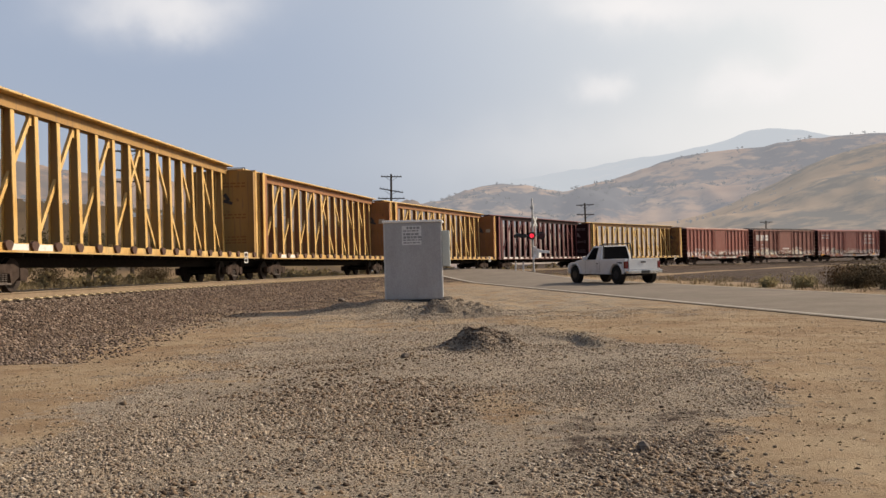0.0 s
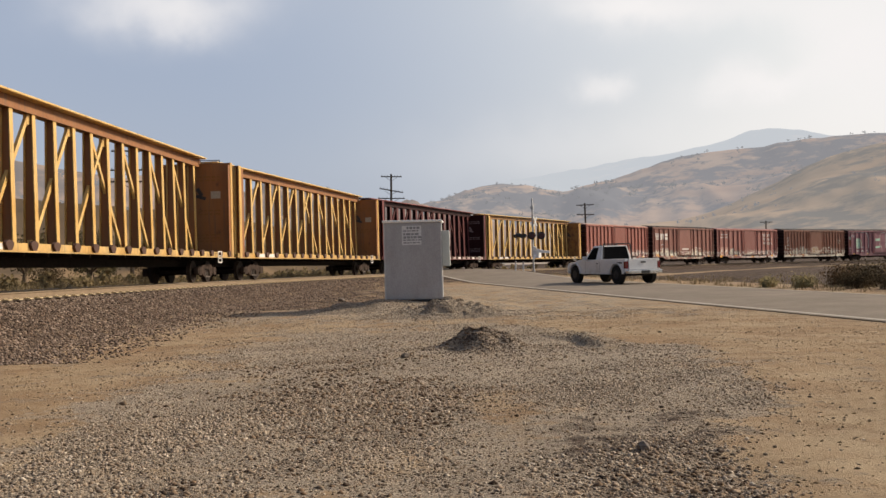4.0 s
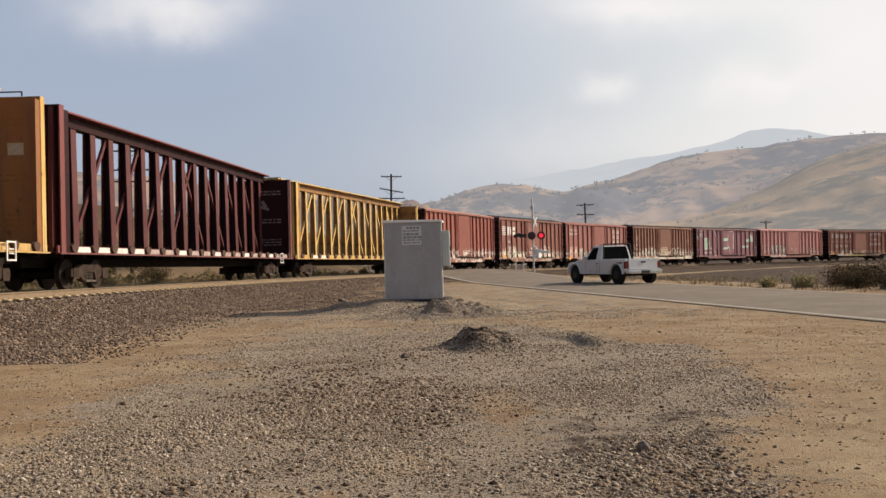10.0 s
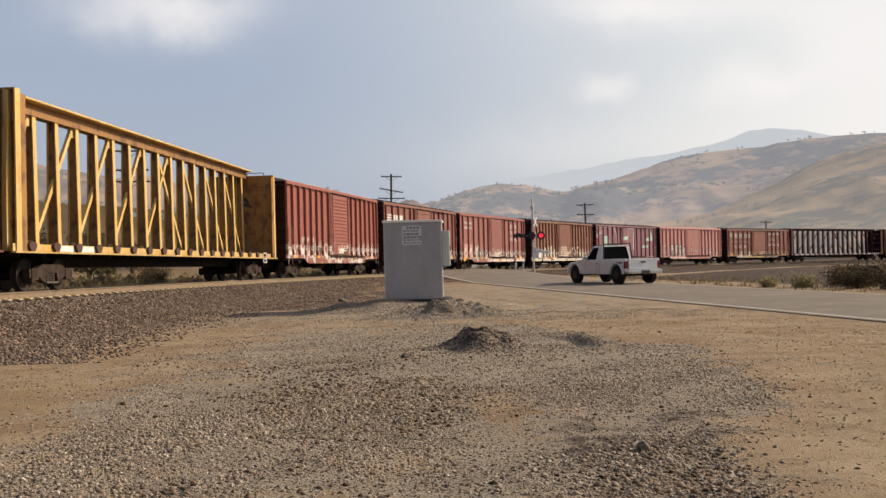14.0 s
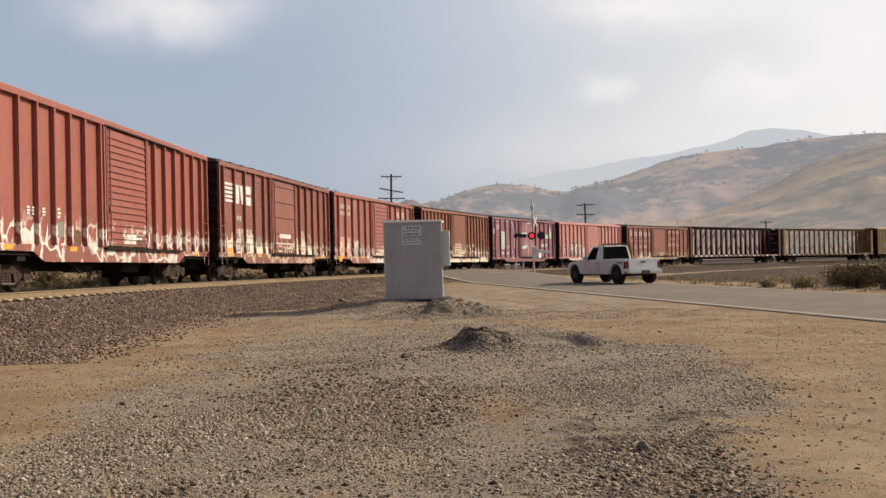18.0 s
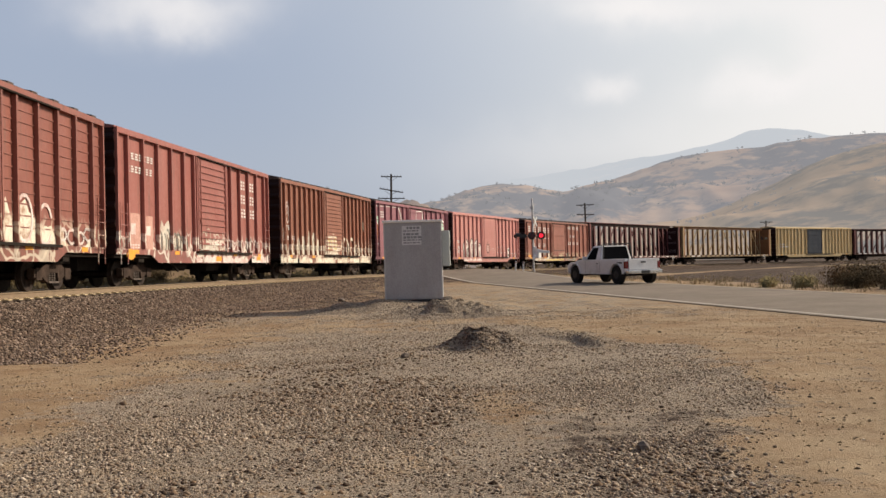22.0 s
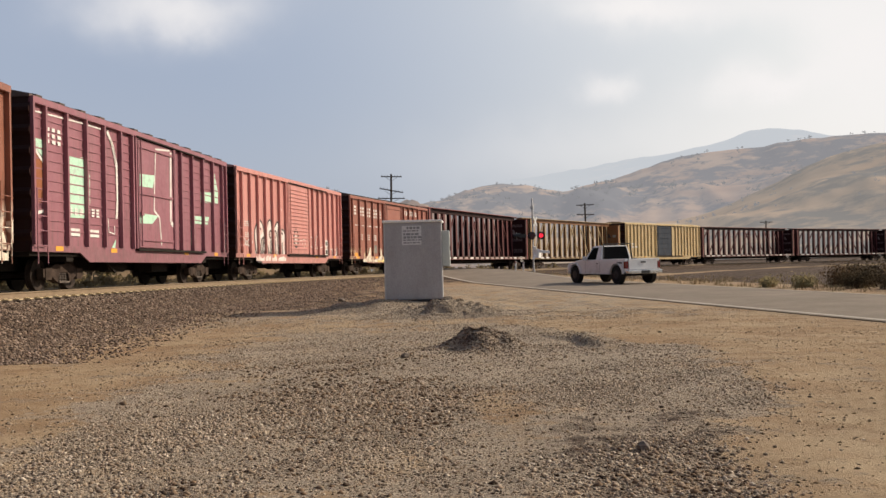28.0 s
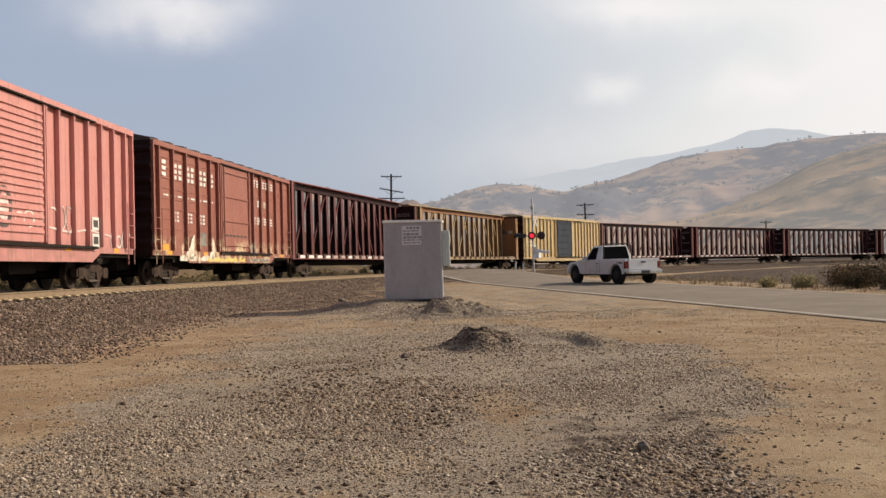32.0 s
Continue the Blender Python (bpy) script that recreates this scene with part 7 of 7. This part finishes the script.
def build_brush():
    dark = "dark olive-brown brush on the far verge of the road"
    k = 0
    for al, ac, r, h in ((2.5, 4.9, 0.9, 0.95), (4.4, 5.6, 0.9, 0.95), (4.0, 6.4, 1.0, 0.9), (0.8, 5.5, 0.9, 0.8), (1.6, 6.8, 1.2, 1.1), (-0.6, 5.6, 1.0, 0.9), (5.4, 6.6, 1.0, 0.9), (3.4, 7.6, 1.2, 1.1), (-2.0, 5.8, 1.0, 0.9), (5.0, 8.8, 1.2, 1.1), (-0.4, 7.4, 1.2, 1.2), (-3.5, 5.6, 0.9, 0.85), (-2.2, 6.2, 1.0, 1.0), (-5.0, 5.8, 0.9, 0.9), (-4.2, 7.2, 1.1, 1.1), (-6.4, 6.4, 1.0, 1.0), (-7.8, 6.0, 0.9, 0.9), (-0.8, 6.4, 0.7, 0.7), (-8.5, 7.5, 1.2, 1.2), (-1.6, 8.0, 1.1, 1.0), (-10, 6.6, 1.0, 1.0)):
        x, y = road_point(al, ac + 0.9)
        rusty = k % 3 == 1
        build_bush(x, y, r, h * 0.86, "rusty_brush" if rusty else "brush", "dry rust-brown brush on the far verge of the road" if rusty else dark, 100 + k)
        k += 1
    for al, ac, r, h in ((6.7, 3.6, 0.4, 0.30), (5.0, 4.2, 0.42, 0.5)):
        x, y = road_point(al, ac + 0.9)
        build_bush(x, y, r, h, "weed", "small grey-green weed on the road verge", 200 + k)
        k += 1
    # scrub behind the track, seen under and through the cars
    for s, d, r, h in ((62, -7, 0.9, 0.8), (70, -9, 1.2, 1.2), (78, -8, 1.0, 0.9), (88, -10, 1.3, 1.3), (97, -9, 1.0, 0.9), (84, -14, 1.6, 2.0), (74, -16, 1.8, 2.2), (104, -13, 1.4, 1.5)):
        p = beside(s, d)
        build_bush(p.x, p.y, r, h, "brush", "dusty olive scrub behind the railway", 300 + k)
        k += 1


build_brush()


def build_tree(x, y, h, seed):
    rnd = random.Random(seed)
    z = float(ground_z(x, y))
    t = thing("tree", pose(x, y, z - 0.05), "dusty olive-brown tree behind the railway", "tree", "trees behind the railway")
    bm = bmesh.new()
    tube(bm, (0, 0, -0.2), (0.05 * h, 0, h * 0.35), 0.045 * h, 0.03 * h, seg=8)
    tips = []
    for k in range(7):
        a = k * 0.9 + rnd.uniform(-0.3, 0.3)
        r = h * rnd.uniform(0.22, 0.42)
        q = Vector((0.05 * h + math.cos(a) * r, math.sin(a) * r, h * rnd.uniform(0.3, 0.9)))
        tube(bm, (0.05 * h, 0, h * rnd.uniform(0.2, 0.35)), q, 0.02 * h, 0.006 * h, seg=6)
        tips.append(q)
    part("trunk", bm, M["twig"], t, "grey-brown trunk and limbs")
    verts, faces = [], []
    for q in tips + [(a + b) / 2 for a, b in zip(tips, tips[2:])]:
        rr = h * rnd.uniform(0.13, 0.2)
        for k in range(210):
            d = Vector((rnd.gauss(0, 0.55), rnd.gauss(0, 0.55), rnd.gauss(0, 0.45))) * rr
            c = q + d
            a = Vector((rnd.gauss(0, 1), rnd.gauss(0, 1), rnd.gauss(0, 1))).normalized()
            b = a.orthogonal().normalized()
            s = rnd.uniform(0.06, 0.13)
            n = len(verts)
            verts += [tuple(c + a * s), tuple(c + b * s * 0.5), tuple(c - a * s), tuple(c - b * s * 0.5)]
            faces.append((n, n + 1, n + 2, n + 3))
    part("crown", stuff_mesh("crown", verts, faces, M["tree_leaf"]), None, t)["kind"] = "stuff"


M["tree_leaf"] = noise_mat("dusty_tree_leaves", (0.055, 0.048, 0.024), (0.12, 0.095, 0.05), 0.8, 0.95, 0, 0, spec=0.05)


def build_trees():
    rnd = random.Random(91)
    for k, (s, d) in enumerate(((58, -14), (63, -22), (67, -12), (71, -27), (75, -18), (79, -13), (82, -30), (86, -21), (90, -15), (94, -26), (98, -18), (102, -32), (107, -20), (113, -25), (120, -30), (54, -19), (128, -34))):
        p = beside(s, d)
        build_tree(p.x, p.y, rnd.uniform(2.3, 4.3), 500 + k)


build_trees()


def rock_shapes(n, rnd):
    out = []
    tri = [(0, 2, 4), (2, 1, 4), (1, 3, 4), (3, 0, 4), (2, 0, 5), (1, 2, 5), (3, 1, 5), (0, 3, 5)]
    for _ in range(n):
        p = np.array([(1, 0, 0), (-1, 0, 0), (0, 1, 0), (0, -1, 0), (0, 0, 1), (0, 0, -1)], float)
        p = p * np.array([[rnd.uniform(0.8, 1.3)] for _k in range(6)]) + np.array([[rnd.uniform(-0.35, 0.35) for _a in range(3)] for _k in range(6)])
        out.append((p, tri))
    return out


def scatter_stones(name, xs, ys, rad, mat, label, seed, sink=0.25):
    """Many small stones joined into one mesh."""
    rs = np.random.RandomState(seed)
    shapes = rock_shapes(6, random.Random(seed))
    zs = ground_z(xs, ys)
    V, F, base = [], [], 0
    fa = [np.array(s[1]) for s in shapes]
    for i in range(len(xs)):
        k = i % 6
        a = rs.rand() * 6.28
        c, s = math.cos(a), math.sin(a)
        sc = rad[i] * np.array([1.0 + 0.4 * rs.rand(), 0.8 + 0.4 * rs.rand(), 0.55 + 0.35 * rs.rand()])
        p = shapes[k][0] * sc
        q = np.stack([p[:, 0] * c - p[:, 1] * s + xs[i], p[:, 0] * s + p[:, 1] * c + ys[i], p[:, 2] + zs[i] + sc[2] * (1 - 2 * sink) * 0.5], 1)
        V.append(q)
        F.append(fa[k] + base)
        base += len(p)
    V, F = np.concatenate(V), np.concatenate(F)
    me = bpy.data.meshes.new(name)
    me.vertices.add(len(V))
    me.vertices.foreach_set("co", V.ravel())
    me.loops.add(len(F) * 3)
    me.loops.foreach_set("vertex_index", F.ravel())
    me.polygons.add(len(F))
    me.polygons.foreach_set("loop_start", np.arange(0, len(F) * 3, 3))
    me.update(calc_edges=True)
    me.validate()
    me.materials.append(mat)
    tagged(new(name, me), label, "stones", kind="stuff")


def stone_mat(name, lo, hi):
    m = bpy.data.materials.new(name)
    m.use_nodes = True
    nt = m.node_tree
    N, L = nt.nodes.new, nt.links.new
    p = nt.nodes["Principled BSDF"]
    p.inputs["Roughness"].default_value = 0.95
    p.inputs["Specular IOR Level"].default_value = 0.15
    g = N("ShaderNodeNewGeometry")
    mx = N("ShaderNodeValToRGB")
    ramp = mx.color_ramp
    tones = [lo, tuple(0.72 * a + 0.28 * b for a, b in zip(lo, hi)), (0.5 * (lo[0] + hi[0]) * 1.05, 0.5 * (lo[1] + hi[1]) * 0.95, 0.5 * (lo[2] + hi[2]) * 0.85), tuple(0.3 * a + 0.7 * b for a, b in zip(lo, hi)), hi]
    ramp.elements[0].position, ramp.elements[1].position = 0.0, 1.0
    for at in (0.3, 0.55, 0.8):
        ramp.elements.new(at)
    for e, c in zip(ramp.elements, tones):
        e.color = (0.92 * c[0], 0.92 * c[1], 0.92 * c[2], 1)
    L(g.outputs["Random Per Island"], mx.inputs[0])
    n = N("ShaderNodeTexNoise")
    n.inputs["Scale"].default_value = 60
    L(g.outputs["Position"], n.inputs[0])
    bp = N("ShaderNodeBump")
    bp.inputs["Strength"].default_value, bp.inputs["Distance"].default_value = 0.4, 0.01
    L(n.outputs[0], bp.inputs["Height"])
    L(bp.outputs[0], p.inputs["Normal"])
    L(mx.outputs[0], p.inputs["Base Color"])
    return m


def build_stones():
    rs = np.random.RandomState(31)
    # loose gravel, densest in front
    n = 330000
    y = 4.6 + 22 * rs.rand(n) ** 1.35
    x = -9 + 18 * rs.rand(n)
    cov = gravel_cover(x, y)
    keep = rs.rand(n) < cov * 0.85 * np.clip(0.65 + 0.5 * rumple(x, y, 1.5, 40), 0.12, 1) + 0.02
    x, y = x[keep], y[keep]
    rad = 0.0055 + (0.012 + 0.010 * smooth(14, 7, y) * np.clip(rumple(x, y, 1.1, 44), 0, 1)) * rs.rand(len(x)) ** 2.2
    scatter_stones("gravel", x, y, rad, stone_mat("grey_gravel_stone", (0.085, 0.060, 0.043), (0.58, 0.485, 0.38)), "loose grey gravel scattered over the dirt", 5)
    # coarse brown clods lying in patches
    n = 90000
    y = 4.6 + 15 * rs.rand(n) ** 1.3
    x = -5.5 + 10 * rs.rand(n)
    patch = np.clip(1.3 * rumple(x, y, 0.8, 45) + 0.5 * rumple(x, y, 2.4, 46) - 0.35 + 1.3 * smooth(0.5, 1.3, x) * smooth(10.5, 8.5, y), 0, 1)
    keep = rs.rand(n) < gravel_cover(x, y) * (0.03 + 0.55 * patch)
    x, y = x[keep], y[keep]
    scatter_stones("coarse_gravel", x, y, 0.009 + 0.021 * rs.rand(len(x)) ** 2.6, stone_mat("brown_gravel_clod", (0.045, 0.028, 0.019), (0.36, 0.265, 0.185)), "coarse brown gravel and clods lying in patches", 16, 0.2)
    # stones of the heaps
    x, y = MOUND[0] + 0.15 + 0.42 * rs.randn(3600), MOUND[1] - 0.05 + 0.36 * rs.randn(3600)
    scatter_stones("mound_gravel", x, y, 0.007 + 0.016 * rs.rand(len(x)) ** 2, stone_mat("dark_mound_stone", (0.07, 0.052, 0.04), (0.40, 0.32, 0.25)), "dark brown-grey gravel on the small mound", 18)
    x = np.concatenate([0.15 + 0.9 * rs.randn(5200), -2.9 + 1.0 * rs.randn(3000)])
    y = np.concatenate([26.7 + 0.7 * rs.randn(5200), 28.5 + 0.5 * rs.randn(3000)])
    inside = (np.abs(x - BOX_AT[0]) < 0.9) & (np.abs(y - BOX_AT[1]) < 0.8)
    x, y = x[~inside], y[~inside]
    scatter_stones("heaped_gravel", x, y, 0.007 + 0.013 * rs.rand(len(x)) ** 2 + 0.004 * (y > 22), stone_mat("dusty_heap_stone", (0.15, 0.12, 0.095), (0.52, 0.44, 0.35)), "grey gravel on the heaps beside the cabinet", 17)
    # coarse ballast on the bank
    m = 95000
    s = 58 + 60 * rs.rand(m) ** 1.4
    d = 1.0 + 6.0 * rs.rand(m)
    px = np.interp(s, S_TAB, TX) + np.sin(np.interp(s, S_TAB, TTH)) * d
    py = np.interp(s, S_TAB, TY) - np.cos(np.interp(s, S_TAB, TTH)) * d
    zr = rail_z(s) - 0.24
    toe = 2.05 + np.maximum(0.2, zr) * 2.1 - 0.1 + 2.6 * rs.rand(m) ** 2.2
    ok = (d < toe) & (d > 0.95)
    px, py = px[ok], py[ok]
    # stones that rolled down between the bank and the cabinet
    sx, sy = -9 + 7.6 * rs.rand(9000), 30.6 + 13 * rs.rand(9000) ** 1.3
    sd, _s = track_dist(sx, sy)
    stay = (sd > 3.0) & (rs.rand(9000) < smooth(9.0, 4.0, sd) + 0.25)
    px, py = np.concatenate([px, sx[stay]]), np.concatenate([py, sy[stay]])
    rad = 0.015 + 0.024 * rs.rand(len(px)) ** 1.4
    scatter_stones("ballast", px, py, rad, stone_mat("brown_grey_ballast_stone", (0.036, 0.024, 0.019), (0.38, 0.29, 0.228)), "coarse brown-grey ballast on the railway bank", 6)
    n = 90000
    y = 4.6 + 7 * rs.rand(n) ** 1.2
    x = -3.6 + 7.4 * rs.rand(n)
    keep = rs.rand(n) < gravel_cover(x, y) * np.clip(0.6 + 0.6 * rumple(x, y, 1.5, 40), 0.08, 1)
    x, y = x[keep], y[keep]
    scatter_stones("fine_gravel", x, y, 0.005 + 0.008 * rs.rand(len(x)) ** 2, stone_mat("pale_gravel_chip", (0.075, 0.05, 0.034), (0.60, 0.49, 0.37)), "fine pale gravel chips on the dirt", 15)
    # bigger clods and rocks
    k = 130
    x = -9 + 20 * rs.rand(k)
    y = 5.5 + 22 * rs.rand(k)
    rad = 0.014 + 0.03 * rs.rand(k) ** 3
    scatter_stones("clods", x, y, rad, stone_mat("dark_clod", (0.08, 0.055, 0.038), (0.26, 0.19, 0.13)), "dark clods and stones lying on the dirt", 7)
    n = 60000
    y = 5.0 + 24 * rs.rand(n) ** 1.25
    x = -10 + 22 * rs.rand(n)
    keep = rs.rand(n) < (1 - gravel_cover(x, y)) * np.clip(0.25 + 0.7 * rumple(x, y, 1.3, 71) + 0.4 * rumple(x, y, 4, 72), 0.03, 1)
    x, y = x[keep], y[keep]
    scatter_stones("dirt_crumbs", x, y, 0.004 + 0.013 * rs.rand(len(x)) ** 3, stone_mat("dirt_crumb", (0.11, 0.072, 0.042), (0.46, 0.35, 0.23)), "small crumbs of earth and grit on the bare dirt", 21, 0.3)
    for px_, py_, r in ((1.51, 7.66, 0.055), (-0.62, 15.0, 0.07), (-3.75, 36.0, 0.13)):
        z = float(ground_z(px_, py_))
        bm = bmesh.new()
        bmesh.ops.create_icosphere(bm, subdivisions=2, radius=r)
        rnd = random.Random(int(px_ * 100))
        for v in bm.verts:
            v.co *= rnd.uniform(0.75, 1.15)
            v.co.z *= 0.8
        ob = new("rock", mesh_of("rock", bm, M["rockface"]))
        ob.location = (px_, py_, z + r * 0.45)
        tagged(ob, "single rough stone lying on the gravel", "rock")


M["rockface"] = noise_mat("rough_stone", (0.10, 0.08, 0.065), (0.22, 0.185, 0.155), 14, 0.9, 0, 0.5)
build_stones()


def build_scrub_field():
    """Low dusty scrub on the flat behind the railway."""
    rnd = random.Random(71)
    pts, P = [], []
    for _ in range(260):
        p = beside(rnd.uniform(48, 175), -6 - abs(rnd.gauss(0, 16)))
        P.append((p.x, p.y, rnd.uniform(0.25, 0.75)))
    for _ in range(130):
        p = beside(rnd.uniform(46, 130), -4.4 - abs(rnd.gauss(0, 3.5)))
        P.append((p.x, p.y, rnd.uniform(0.22, 0.55)))
    Z = ground_z(np.array([q[0] for q in P]), np.array([q[1] for q in P]))
    for (x, y, r), z in zip(P, Z):
        pts.append((x, y, float(z) + r * 0.5, r))
    v, f = blob_cloud(pts, rnd, 46)
    tagged(new("scrub", stuff_mesh("scrub", v, f, M["scrub"])), "low dusty olive and straw scrub behind the railway", "scrub", kind="stuff")


M["scrub"] = noise_mat("dusty_scrub_foliage", (0.095, 0.075, 0.036), (0.21, 0.155, 0.078), 0.9, 0.9, 0, 0, world_space=True, c=(0.22, 0.16, 0.08), cscale=0.25, cat=0.52)
build_scrub_field()


def build_grass():
    rs = np.random.RandomState(17)
    spots = []
    for _ in range(330):
        al, ac = rs.uniform(-16, 40), 4.0 + abs(rs.normal(0, 3.2))
        spots.append((*road_point(al, ac), 0.22))
    for _ in range(1300):
        s, d = rs.uniform(50, 135), -3.8 - abs(rs.normal(0, 6))
        p = beside(s, d)
        spots.append((p.x, p.y, 0.4))
    P = np.array(spots)
    Z = ground_z(P[:, 0], P[:, 1])
    verts, faces = [], []
    for (x, y, h), z in zip(spots, Z):
        for _ in range(14):
            a = rs.rand() * 6.28
            l = h * rs.uniform(0.4, 1.1)
            bx, by = x + rs.normal(0, 0.15), y + rs.normal(0, 0.15)
            lean = rs.uniform(0.1, 0.5) * l
            dx, dy = math.cos(a), math.sin(a)
            w = 0.012
            n = len(verts)
            verts += [(bx - dy * w, by + dx * w, z - 0.02), (bx + dy * w, by - dx * w, z - 0.02), (bx + dx * lean, by + dy * lean, z + l)]
            faces.append((n, n + 1, n + 2))
    tagged(new("dry_grass", stuff_mesh("dry_grass", verts, faces, M["straw"])), "dry straw-coloured grass tufts on the verges", "grass", kind="stuff")


build_grass()


def motions():
    times = [0.5 * i for i in range(65)]
    for car, mid, half in CARS:
        walk(car, [(t, car_pose(mid, half, t)) for t in times])
    spin = [i / 15 for i in range(481)]
    rows = []
    for t in spin:
        a = (SPEED * t + SLOW * t * t / 2) / WHEEL_R
        rows.append((t, Matrix.Rotation(-a, 4, "Y")))
    for w in WHEELS:
        at = w.matrix_basis.translation.copy()
        walk(w, [(t, Matrix.Translation(at) @ r) for t, r in rows])
    # drifting clouds
    walk(CLOUDS, [(0.0, pose(0, 0, EYE.z, 0, 0, 0)), (32.0, pose(0, 0, EYE.z - 8, 0, 0, -0.35))])
    # the two lamps flash in turn: an added stand-in disc turns across each lens
    for sh, k in SHUTTERS:
        at = sh.matrix_basis.translation.copy()
        rows = []
        for i in range(0, 321):
            n = (i / 10 - 0.40) / 0.5951 + 1
            lit = int(n) % 2 == k and n % 1 > 0.1
            rows.append((i / 10, Matrix.Translation(at) @ Matrix.Rotation(radians(86 if lit else 0), 4, "Z")))
        walk(sh, rows)


motions()
